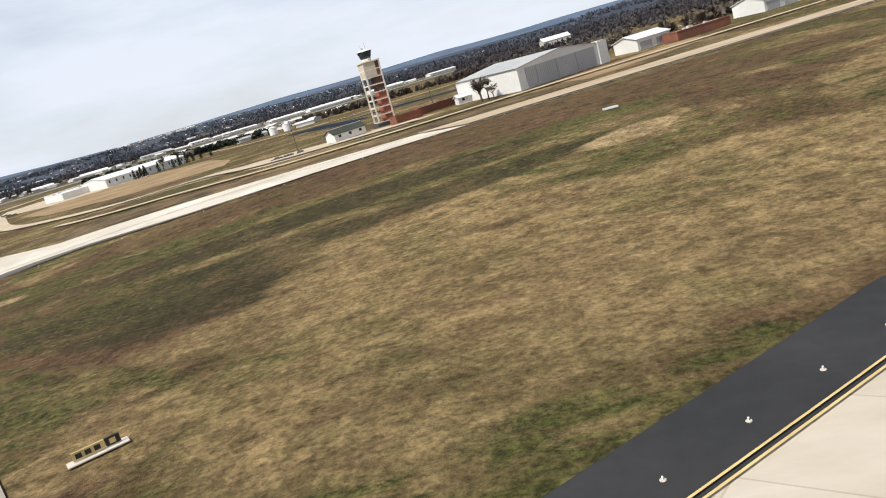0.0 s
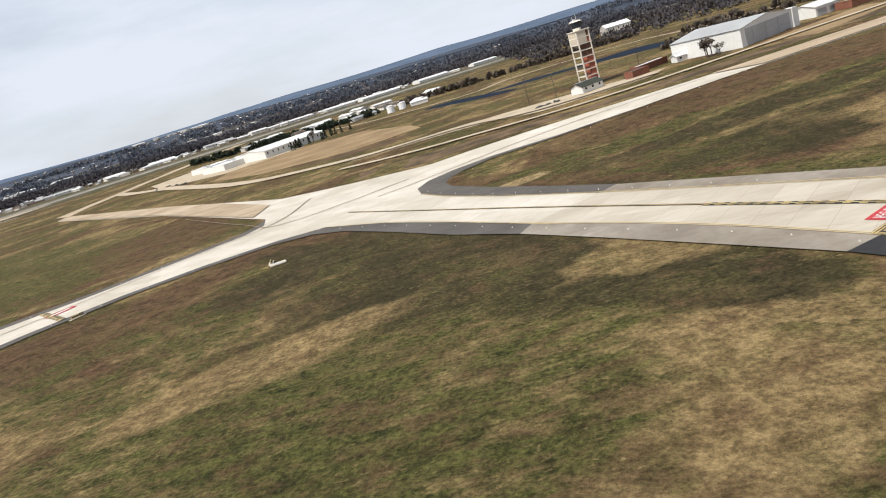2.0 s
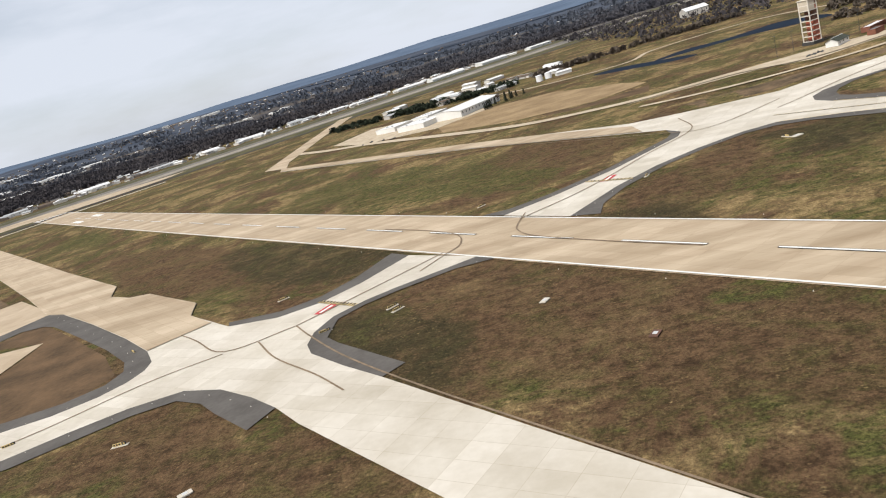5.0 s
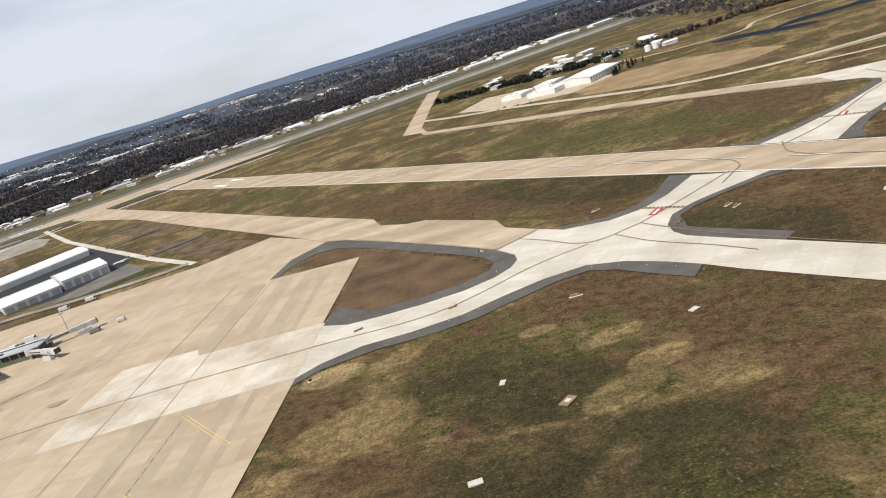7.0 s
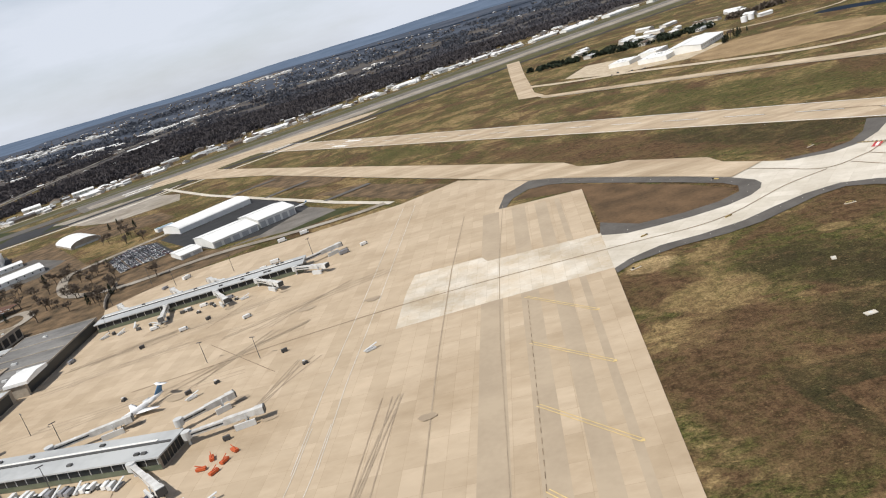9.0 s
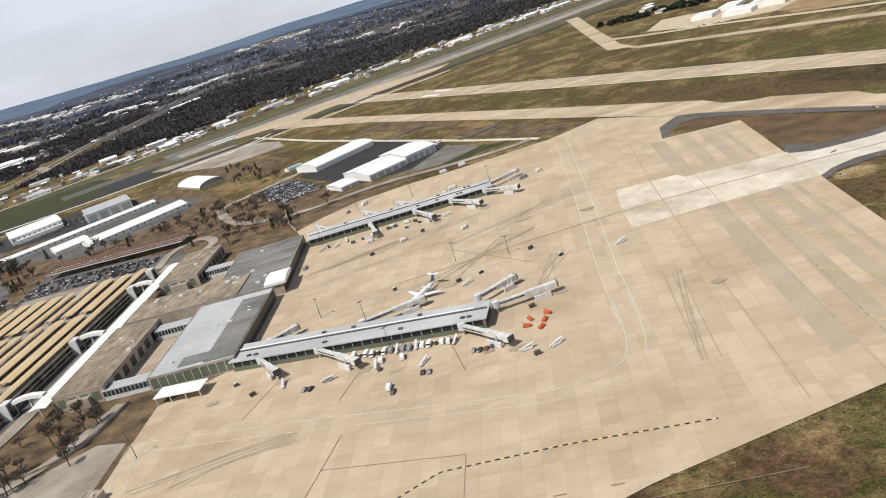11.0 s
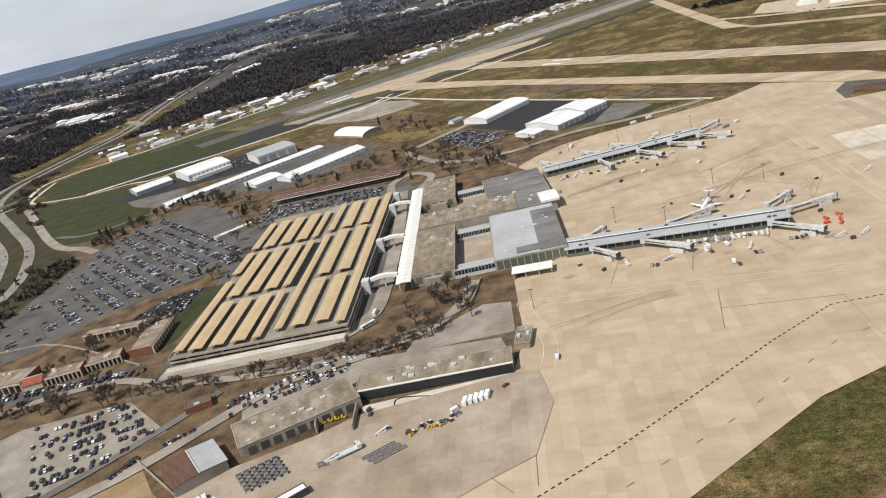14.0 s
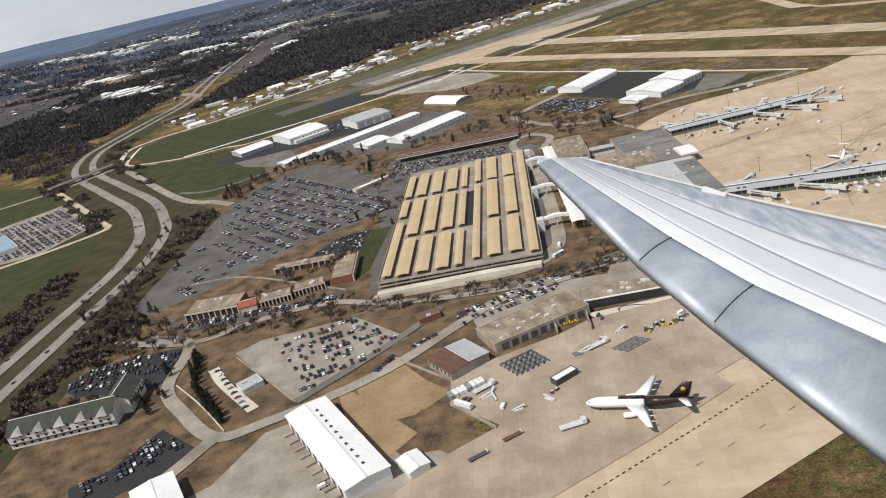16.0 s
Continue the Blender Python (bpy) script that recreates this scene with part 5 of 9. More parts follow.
def flat_building(name, at, turn, lx, ly, h, wall, roof, label, cat, parapet=0.18, units=0, group=""):
    """A flat-roofed block with a parapet, and plant on its roof."""
    t = thing(name, label, cat, (at[0], at[1], gz(*at)), turn, group)
    hx, hy = lx / 2, ly / 2
    part("wall", boxes((-hx, hx, -hy, hy, 0, h)), M[wall], t)
    part("roof", boxes((-hx + 0.2, hx - 0.2, -hy + 0.2, hy - 0.2, h, h + 0.06)), M[roof], t)
    part("parapet", boxes((-hx - 0.06, hx + 0.06, -hy - 0.06, -hy + 0.2, h, h + parapet), (-hx - 0.06, hx + 0.06, hy - 0.2, hy + 0.06, h, h + parapet), (-hx - 0.06, -hx + 0.2, -hy + 0.2, hy - 0.2, h, h + parapet), (hx - 0.2, hx + 0.06, -hy + 0.2, hy - 0.2, h, h + parapet)), M[wall], t)
    rnd = random.Random(int(abs(at[0] * 7 + at[1] * 13)))
    for i in range(units):
        ux, uy, us = rnd.uniform(-hx * 0.85, hx * 0.85), rnd.uniform(-hy * 0.8, hy * 0.8), rnd.uniform(0.35, 0.8)
        bm = boxes((ux - us, ux + us, uy - us * 0.6, uy + us * 0.6, h + 0.06, h + 0.06 + us * 0.7), (ux - us * 0.8, ux + us * 0.2, uy - us * 0.4, uy + us * 0.4, h + 0.06 + us * 0.7, h + 0.16 + us * 0.7))
        part("roof_unit", bm, M["steel"], t)
    return t


def gable_building(name, at, turn, lx, ly, h, rise, wall, roof, label, cat, doors=0, eave=0.3, group="", windows=0):
    """A long shed: ridge along x, gables at both ends, roof sheets with an overhang, doors and windows along one side."""
    t = thing(name, label, cat, (at[0], at[1], gz(*at)), turn, group)
    hx, hy = lx / 2, ly / 2
    part("wall", prism([(-hy, 0), (hy, 0), (hy, h), (0, h + rise), (-hy, h)], -hx, hx, "x"), M[wall], t)
    k = rise / hy
    part("roof", prism([(-hy - eave, h - eave * k), (0, h + rise), (hy + eave, h - eave * k), (hy + eave, h - eave * k + 0.12), (0, h + rise + 0.12), (-hy - eave, h - eave * k + 0.12)], -hx - eave, hx + eave, "x"), M[roof], t)
    part("ridge", boxes((-hx - eave, hx + eave, -0.15, 0.15, h + rise + 0.08, h + rise + 0.2)), M["steel"], t)
    for i in range(doors):
        x = -hx + lx * (i + 0.5) / doors
        w = lx / doors * 0.36
        part("door", boxes((x - w, x + w, -hy - 0.06, -hy + 0.02, 0, h * 0.72)), M["siding_grey"], t)
    for i in range(windows):
        x = -hx + lx * (i + 0.5) / windows
        part("window", boxes((x - 0.3, x + 0.3, -hy - 0.04, -hy + 0.02, h * 0.45, h * 0.8)), M["glass"], t)
    return t


def arched_building(name, at, turn, lx, ly, h, rise, wall, roof, label, cat, group="", doors=1):
    """A hangar with a shallow barrel roof running along x."""
    t = thing(name, label, cat, (at[0], at[1], gz(*at)), turn, group)
    hx, hy = lx / 2, ly / 2
    arc = [(hy * math.cos(a), h + rise * math.sin(a)) for a in [math.pi * i / 12 for i in range(13)]]
    part("wall", prism([(-hy, 0), (hy, 0)] + arc, -hx, hx, "x"), M[wall], t)
    outer = [((hy + 0.2) * math.cos(a), h + (rise + 0.15) * math.sin(a)) for a in [math.pi * i / 12 for i in range(13)]]
    part("roof", prism(outer + arc[::-1], -hx - 0.2, hx + 0.2, "x"), M[roof], t)
    for i in range(doors):
        w = ly * 0.8 / doors
        y = -ly * 0.4 + w * (i + 0.5)
        part("hangar_door", boxes((hx - 0.02, hx + 0.05, y - w * 0.48, y + w * 0.48, 0, h * 0.92)), M["siding_grey"], t)
    return t


# control tower: open steel frame, panelled head, glazed cab
def control_tower(x, y, turn):
    t = thing("control_tower", "white and red lattice air traffic control tower", "control tower", (x, y, gz(x, y)), turn)
    s, base, top, levels = 2.0, 1.2, 15.6, 8
    part("base", boxes((-s - 0.5, s + 0.5, -s - 0.5, s + 0.5, 0, base)), M["steel_dark"], t, "dark base block")
    step = (top - base) / levels
    for sx in (-1, 1):
        for sy in (-1, 1):
            part("post", boxes((sx * s - 0.16, sx * s + 0.16, sy * s - 0.16, sy * s + 0.16, base, top)), M["tower_white"], t)
    for i in range(levels + 1):
        z = base + step * i
        bm = boxes((-s, s, -s - 0.12, -s + 0.12, z - 0.14, z + 0.14), (-s, s, s - 0.12, s + 0.12, z - 0.14, z + 0.14), (-s - 0.12, -s + 0.12, -s, s, z - 0.14, z + 0.14), (s - 0.12, s + 0.12, -s, s, z - 0.14, z + 0.14))
        part("ring_beam", bm, M["tower_white"], t)
    for i in range(levels):
        z = base + step * i
        key = "tower_red" if i in (0, 1, 2, 3) else "rust" if i in (4, 5, 7) else "tower_red"
        part("stair_panel", boxes((0.1, s - 0.1, -s + 0.1, s - 0.2, z + 0.12, z + step - 0.12)), M[key], t, "red panel of the stair shaft")
    for i in (levels - 2, levels - 1):
        z = base + step * i
        part("head_panel", boxes((-s - 0.1, 0.9, -s - 0.14, s + 0.14, z + 0.1, z + step - 0.1)), M["stucco"], t, "cream panel")
    part("deck", boxes((-s - 0.35, s + 0.35, -s - 0.35, s + 0.35, top, top + 0.22)), M["tower_white"], t)
    bm = bmesh.new()
    bmesh.ops.create_cone(bm, cap_ends=True, segments=8, radius1=1.25, radius2=1.85, depth=1.7, matrix=Matrix.Translation((-0.2, 0, top + 1.75)))
    part("cab_glass", bm, M["glass"], t, "dark glazed cab")
    bm = bmesh.new()
    bmesh.ops.create_cone(bm, cap_ends=True, segments=8, radius1=1.2, radius2=1.2, depth=0.75, matrix=Matrix.Translation((-0.2, 0, top + 0.58)))
    part("cab_floor", bm, M["tower_white"], t)
    bm = bmesh.new()
    bmesh.ops.create_cone(bm, cap_ends=True, segments=8, radius1=2.0, radius2=1.3, depth=0.4, matrix=Matrix.Translation((-0.2, 0, top + 2.8)))
    part("cab_roof", bm, M["tower_white"], t)
    bm = boxes((-0.9, -0.3, -0.3, 0.3, top + 3.0, top + 3.45))
    rod(bm, (0.4, 0.2, top + 3.0), (0.4, 0.2, top + 4.6), 0.06)
    rod(bm, (-0.6, 0.6, top + 3.0), (-0.6, 0.6, top + 4.2), 0.05)
    part("antenna", bm, M["steel"], t)
    return t


control_tower(49.2, 219.5, 24)
gable_building("radio_shed", (44, 192), 38, 7.5, 4.0, 1.6, 0.9, "siding", "roof_green", "white shed with a dark green roof by the tower", "shed", windows=3)
flat_building("dark_shed", (57, 193), 38, 6.5, 2.6, 1.5, "brick", "roof_dark", "low dark brick shed on the gravel yard", "shed")
flat_building("long_shed", (63, 205), 38, 12, 3.0, 1.5, "brick", "roof_white", "low shed with a pale roof", "shed")
gable_building("white_shed", (70, 199), 20, 4.5, 2.6, 1.5, 0.5, "siding", "roof_white", "small white metal shed", "shed", windows=2)


def big_hangar():
    t = thing("aircraft_hangar", "large white hangar with tall grey sliding doors", "hangar", (84.5, 201.5, gz(84.5, 201.5)), 39)
    lx, ly, h = 25.0, 20.0, 4.4
    arc = [(lx / 2, h), (lx / 4, h + 0.75), (0, h + 1.4), (-lx / 4, h + 0.75), (-lx / 2, h)]
    part("wall", prism([(-lx / 2, 0), (lx / 2, 0)] + arc, -ly / 2, ly / 2), M["siding_y"], t)
    outer = [(lx / 2 + 0.3, h + 0.12), (lx / 4, h + 0.92), (0, h + 1.58), (-lx / 4, h + 0.92), (-lx / 2 - 0.3, h + 0.12)]
    part("roof", prism(outer + arc[::-1], -ly / 2 - 0.3, ly / 2 + 0.3), M["roof_grey"], t, "grey low-pitched metal roof")
    for i in range(7):
        x = -lx / 2 + 2.0 + 2.95 * i
        part("door_leaf", boxes((x, x + 2.9, -ly / 2 - 0.08 - 0.06 * (i % 2), -ly / 2 - 0.02, 0.1, h - 0.3)), M["siding_grey"], t, "tall grey sliding door leaf")
    part("door_pocket", boxes((lx / 2 - 1.6, lx / 2 + 1.2, -ly / 2 - 0.5, -ly / 2 + 2.0, 0, h + 0.5)), M["siding"], t)
    for i in range(2):
        part("window", boxes((-lx / 2 - 0.05, -lx / 2 + 0.02, 6 + 1.6 * i, 7 + 1.6 * i, 0.8, 1.4)), M["glass"], t)
    return t


big_hangar()
gable_building("white_workshop", (112, 216), 30, 10, 8, 2.6, 1.0, "siding", "roof_white", "white metal workshop beside the hangar", "workshop", doors=2)
flat_building("brick_offices", (124, 214), 28, 16, 5, 1.8, "brick", "roof_tan", "low red brick offices beside the hangar", "offices", units=3)
gable_building("white_workshop", (150, 236), 28, 18, 10, 3.0, 1.2, "siding", "roof_white", "white metal workshop behind the taxiway", "workshop", doors=3)
gable_building("white_workshop", (178, 246), 26, 16, 9, 3.0, 1.0, "siding", "roof_white", "white metal workshop behind the taxiway", "workshop", doors=3)
gable_building("ranch_house", (135, 600), 10, 20, 12, 5, 2.4, "lime", "roof_white", "pale house among trees on the far slope", "house", windows=5)


# ---- parking garage with sand-coloured canopies ----
def parking_garage():
    t = thing("parking_garage", "open parking garage under rows of sand-coloured metal canopies", "parking garage")
    # the whole block is turned a little against the terminal
    mid = Vector((-434, 43, 0))
    t.matrix_basis = Matrix.Translation(mid + Vector((0, 0, 0.08))) @ Matrix.Rotation(radians(-2.1), 4, "Z") @ Matrix.Translation(-mid)
    x0, x1, y0, y1 = -459.6, -403.2, -20.0, 105.0
    for i in range(3):
        z = 0.25 + 1.3 * i
        part("deck", boxes((x0, x1, y0, y1, z, z + 0.22)), M["concrete_grey"], t, "stained concrete parking deck")
    for xa, xb, ya, yb in ((x0, x1, y0 - 0.2, y0), (x0, x1, y1, y1 + 0.2), (x0 - 0.2, x0, y0, y1), (x1, x1 + 0.2, y0, y1)):
        for i in range(3):
            z = 0.25 + 1.3 * i
            part("parapet", boxes((xa, xb, ya, yb, z, z + 0.62)), M["concrete_wall"], t, "stained concrete parapet")
    col = None
    for i in range(11):
        for ends in (y0 + 0.3, y1 - 0.3):
            if col is None:
                ob = part("column", boxes((-0.2, 0.2, -0.2, 0.2, 0, 2.9)), M["concrete_wall"], t)
                col = ob.data
            else:
                ob = new("column", col)
                ob.parent = t
            ob.matrix_basis = pose(x0 + 0.5 + (x1 - x0 - 1) * i / 10, ends, 0)
    for i in range(20):
        ob = new("column", col)
        ob.parent = t
        ob.matrix_basis = pose(x1 - 0.3, y0 + 3 + (y1 - y0 - 6) * i / 19, 0)
    # A solid dark block stands in for the shade between the decks.
    part("core", boxes((x0 + 3, x1 - 3, y0 + 3, y1 - 3, 0.3, 2.7)), M["steel_dark"], t, "dark block put in for the shaded parking levels")
    rows_of = ((-19, 13.7), (18.3, 60.3), (64.7, 95.5))
    specs = [(x, w, a, b) for x, w in ((-451.1, 4.7), (-444.3, 4.8), (-437.4, 4.9), (-431.6, 2.8)) for a, b in rows_of]
    specs += [(-456.9, 3.3, a, b) for a, b in ((-18, 33), (40, 60.5), (65, 95))]
    specs += [(-425.5, 2.7, -16, 64), (-425.5, 2.7, 68.5, 102), (-405.6, 3.2, -19, 103.5)]
    specs += [(x, 4.6, a, b) for x in (-419.2, -411.8) for a, b in ((-16, 18.3), (22.3, 66), (69, 101.3))]
    for x, w, a, b in specs:
        # each canopy is a shallow folded sheet carried on two rows of posts
        part("canopy", prism([(x - w / 2, 4.25), (x, 4.5), (x + w / 2, 4.25), (x + w / 2, 4.4), (x, 4.66), (x - w / 2, 4.4)], a, b), M["roof_sand"], t, "sand-coloured ribbed canopy")
        bm = bmesh.new()
        n = max(2, int((b - a) / 6))
        for k in range(n + 1):
            y = a + 0.6 + (b - a - 1.2) * k / n
            for sx in (-0.3, 0.3):
                box(bm, x + sx * w - 0.07, x + sx * w + 0.07, y - 0.07, y + 0.07, 3.05, 4.3)
        tagged(part("canopy_frame", bm, M["steel_dark"], t), "", "", "", "stuff")
    # The gap's darkness is painted: a thin black sheet on the deck.
    part("light_well", boxes((-429.9, -427.1, 19, 60, 3.08, 3.12)), M["black"], t, "black sheet painting the shaded gap between the two halves")
    # stair towers on the terminal side
    for y in (8, 44, 84, 100):
        part("stair_tower", boxes((x1 + 0.2, x1 + 2.6, y - 1.6, y + 1.6, 0, 4.6)), M["steel"], t, "pale glazed stair tower")
        part("stair_glass", boxes((x1 + 2.6, x1 + 2.66, y - 1.2, y + 1.2, 0.4, 4.3)), M["glass"], t)
    # low ramp in front
    part("ramp", prism([(-460, 0.1), (-404, 0.1), (-404, 1.4), (-420, 1.7), (-460, 1.1)], -24.5, -21.5), M["concrete_pale"], t, "pale concrete ramp")
    return t


parking_garage()


# ---- terminal ----
def terminal():
    rs = random.Random(17)
    hall = flat_building("terminal_hall", (-349.5, 22.5), 0, 23, 43, 3.6, "concrete_wall", "roof_grey", "terminal hall with a flat grey membrane roof", "terminal building", units=5)
    part("roof_band", boxes((3.2, 11.3, -20.5, 17, 3.68, 3.95)), M["roof_dark"], hall, "dark weathered roof band")
    part("roof_band", boxes((-4.0, 3.2, -19.5, -14.5, 3.68, 3.85)), M["roof_dark"], hall, "dark weathered roof band")
    # Dark glass; the shade on this east side is put into its colour.
    part("east_glazing", boxes((11.5, 11.62, -20, 20, 0.3, 3.3)), M["dark_wall"], hall, "glazed wall with its shade put into the dark colour")
    framed_windows(hall, 10, -11, 11, -21.5, 0.5, 3.2, -1, "green_glass", "steel", 0.14)
    north = flat_building("terminal_north_hall", (-349, 69), 3, 24, 46, 3.4, "concrete_wall", "roof_dark", "older terminal hall with a dark stained roof", "terminal building", units=6)
    # As on the hall: the glass colour includes the east wall's shade.
    part("east_glazing", boxes((12.0, 12.12, -22, 21, 0.3, 3.1)), M["dark_wall"], north, "glazed wall with its shade put into the dark colour")
    part("white_gable", prism([(-23.5, 3.45), (-12.5, 3.45), (-12.5, 4.3), (-18, 4.9), (-23.5, 4.3)], 6.5, 13.2, "x"), M["roof_white"], north, "white folded roof piece")
    for y in (-8, 2, 12):
        part("roof_joint", boxes((-11, 11, y - 0.2, y + 0.2, 3.47, 3.62)), M["concrete_wall"], north)
    flat_building("terminal_link", (-369, 55), 0, 37, 17, 3.7, "concrete_wall", "roof_tan", "link building with a stained tan roof", "terminal building", units=8)
    for (x, y, ly), lab in (((-380.5, 22.5, 40), "ticketing block with a stained tan roof"), ((-380.5, 92, 30), "ticketing block with a weathered tan roof")):
        b = flat_building("ticketing_block", (x, y), 0, 14, ly, 4.2, "concrete_wall", "roof_tan", lab, "terminal building", units=3)
        part("entrance", boxes((-3, 3, -ly / 2 - 1.6, -ly / 2, 0, 2.6)), M["concrete_wall"], b)
        for k in range(4):
            part("window", boxes((-6 + 3.2 * k, -4 + 3.2 * k, -ly / 2 - 0.05, -ly / 2 + 0.02, 0.8, 3.2)), M["green_glass"], b)
        for k in range(8):
            y2 = -ly / 2 + ly * (k + 0.5) / 8
            part("window", boxes((6.98, 7.05, y2 - 1.4, y2 + 1.4, 0.6, 3.2)), M["dark_wall"], b)
        # long wedges of dirt below the roof drains
        for k in range(int(ly / 2.1)):
            y2 = -ly / 2 + 1.2 + 2.1 * k
            for x2, l2 in ((-6.2, rs.uniform(2.5, 5)), (0.2 + rs.uniform(-0.6, 0.6), rs.uniform(2.5, 5.5))):
                w = rs.uniform(0.35, 0.7)
                part("roof_stain", flat_piece([(x2, y2 - w), (x2 + l2 * 0.5, y2 - w * rs.uniform(0.1, 0.6)), (x2 + l2, y2 + rs.uniform(-0.4, 0.4)), (x2 + l2 * 0.4, y2 + w * rs.uniform(0.3, 0.8)), (x2 + 0.15, y2 + w)], 4.262, 4.27), M["roof_dirt"], b, "dark wedge of dirt on the roof")
    # courtyards' glazed bridges
    for (x, y, lx, lab) in ((-367.5, 4.2, 13, "glazed connector bridge between terminal blocks"), (-367, 37, 12, "glazed connector bridge between terminal blocks"), (-366.5, 84, 12, "glazed connector bridge between terminal blocks")):
        t = flat_building("connector_bridge", (x, y), 0, lx, 4.0, 2.8, "steel", "roof_grey", lab, "connector")
        framed_windows(t, 12, -lx / 2, lx / 2, -2.0, 1.2, 2.6)
    # white kerbside canopy in separate bays
    t = thing("kerb_canopy", "long white ribbed canopy over the terminal kerb", "canopy", (-390.2, 50, 0))
    bay = None
    for i in range(34):
        if bay is None:
            ob = part("canopy_bay", prism([(-2.5, 3.45), (0, 3.75), (2.5, 3.45), (2.5, 3.6), (0, 3.92), (-2.5, 3.6)], -1.38, 1.38), M["white"], t)
            bay = ob.data
        else:
            ob = new("canopy_bay", bay)
            ob.parent = t
        ob.matrix_basis = pose(0, -49 + 2.97 * i, 0)
    post = None
    for i in range(12):
        for sx in (-2.0, 2.0):
            if post is None:
                ob = part("post", boxes((-0.12, 0.12, -0.12, 0.12, 0, 3.5)), M["steel"], t)
                post = ob.data
            else:
                ob = new("post", post)
                ob.parent = t
            ob.matrix_basis = pose(sx, -47 + 8.6 * i, 0)
    # arched footbridges from the garage
    for y in (8, 44, 84):
        t = thing("footbridge", "white arched covered footbridge", "footbridge", (-397.2, y, 0))
        bm = bmesh.new()
        n = 10
        for k in range(n):
            a, b = -4.6 + 9.2 * k / n, -4.6 + 9.2 * (k + 1) / n
            za, zb = 3.1 + 0.7 * math.sin(math.pi * k / n), 3.1 + 0.7 * math.sin(math.pi * (k + 1) / n)
            vs = [bm.verts.new(p) for p in ((a, -0.9, za), (b, -0.9, zb), (b, 0.9, zb), (a, 0.9, za), (a, -0.9, za + 1.0), (b, -0.9, zb + 1.0), (b, 0.9, zb + 1.0), (a, 0.9, za + 1.0))]
            for f in ((3, 2, 1, 0), (4, 5, 6, 7), (0, 1, 5, 4), (2, 3, 7, 6)):
                bm.faces.new([vs[j] for j in f])
        bmesh.ops.remove_doubles(bm, verts=bm.verts[:], dist=0.01)
        part("tube", bm, M["white"], t)
        part("leg", boxes((-0.2, 0.2, -0.3, 0.3, 0, 3.7)), M["steel"], t)
    # white canopy on the apron side
    t = thing("apron_canopy", "white flat canopy over the baggage dock", "canopy", (-350, -6, 0), -6)
    part("roof", boxes((-6.2, 6.2, -2.6, 2.6, 1.9, 2.15)), M["white"], t)
    for sx in (-5.8, -2, 2, 5.8):
        for sy in (-2.3, 2.3):
            part("post", boxes((sx - 0.08, sx + 0.08, sy - 0.08, sy + 0.08, 0, 1.9)), M["steel"], t)


terminal()


def pier(name, at, turn, length, width, label, panes):
    t = thing(name, label, "concourse", (*at, 0), turn)
    hx, hy, h = length / 2, width / 2, 3.0
    part("wall", boxes((-hx, hx, -hy + 0.5, hy - 0.5, 0, h - 0.3)), M["concrete_wall"], t)
    part("roof", boxes((-hx - 0.5, hx + 0.5, -hy, hy, h - 0.3, h)), M["roof_grey"], t, "pale grey membrane roof")
    part("roof_strip", boxes((-hx, hx, 0.2, 0.9, h, h + 0.16)), M["steel_dark"], t, "dark seam along the roof")
    part("roof_strip", boxes((-hx, hx * 0.9, 0.9, 1.5, h, h + 0.22)), M["white"], t, "white raised seam along the roof")
    for side in (-1, 1):
        framed_windows(t, panes, -hx + 0.4, hx - 0.4, side * (hy - 0.5), 1.25, 2.62, side, "dark_wall", "steel", 0.09)
        part("lower_band", boxes((-hx, hx, side * (hy - 0.47) - 0.04, side * (hy - 0.47) + 0.04, 0.2, 1.2)), M["green_glass"], t, "greenish lower glazing")
    framed = 6
    for k in range(framed):
        y = -hy + 1 + (width - 2) * (k + 0.5) / framed
        part("end_pane", boxes((hx, hx + 0.05, y - 0.5, y + 0.5, 0.4, 2.5)), M["dark_wall"], t)
    rnd = random.Random(len(label))
    for k in range(9):
        x, y = rnd.uniform(-hx, hx) * 0.9, rnd.choice((-1, 1)) * hy * 0.6
        part("roof_unit", boxes((x - 0.5, x + 0.5, y - 0.35, y + 0.35, h, h + 0.35)), M["steel_dark"], t)
    return t


pier("south_pier", (-306.5, -1.5), -10, 64, 9.2, "long passenger pier with dark window bands and grey roof", 26)
pier("north_pier", (-303, 93), 5, 66, 9.0, "passenger pier with dark window bands under grey roof", 26)


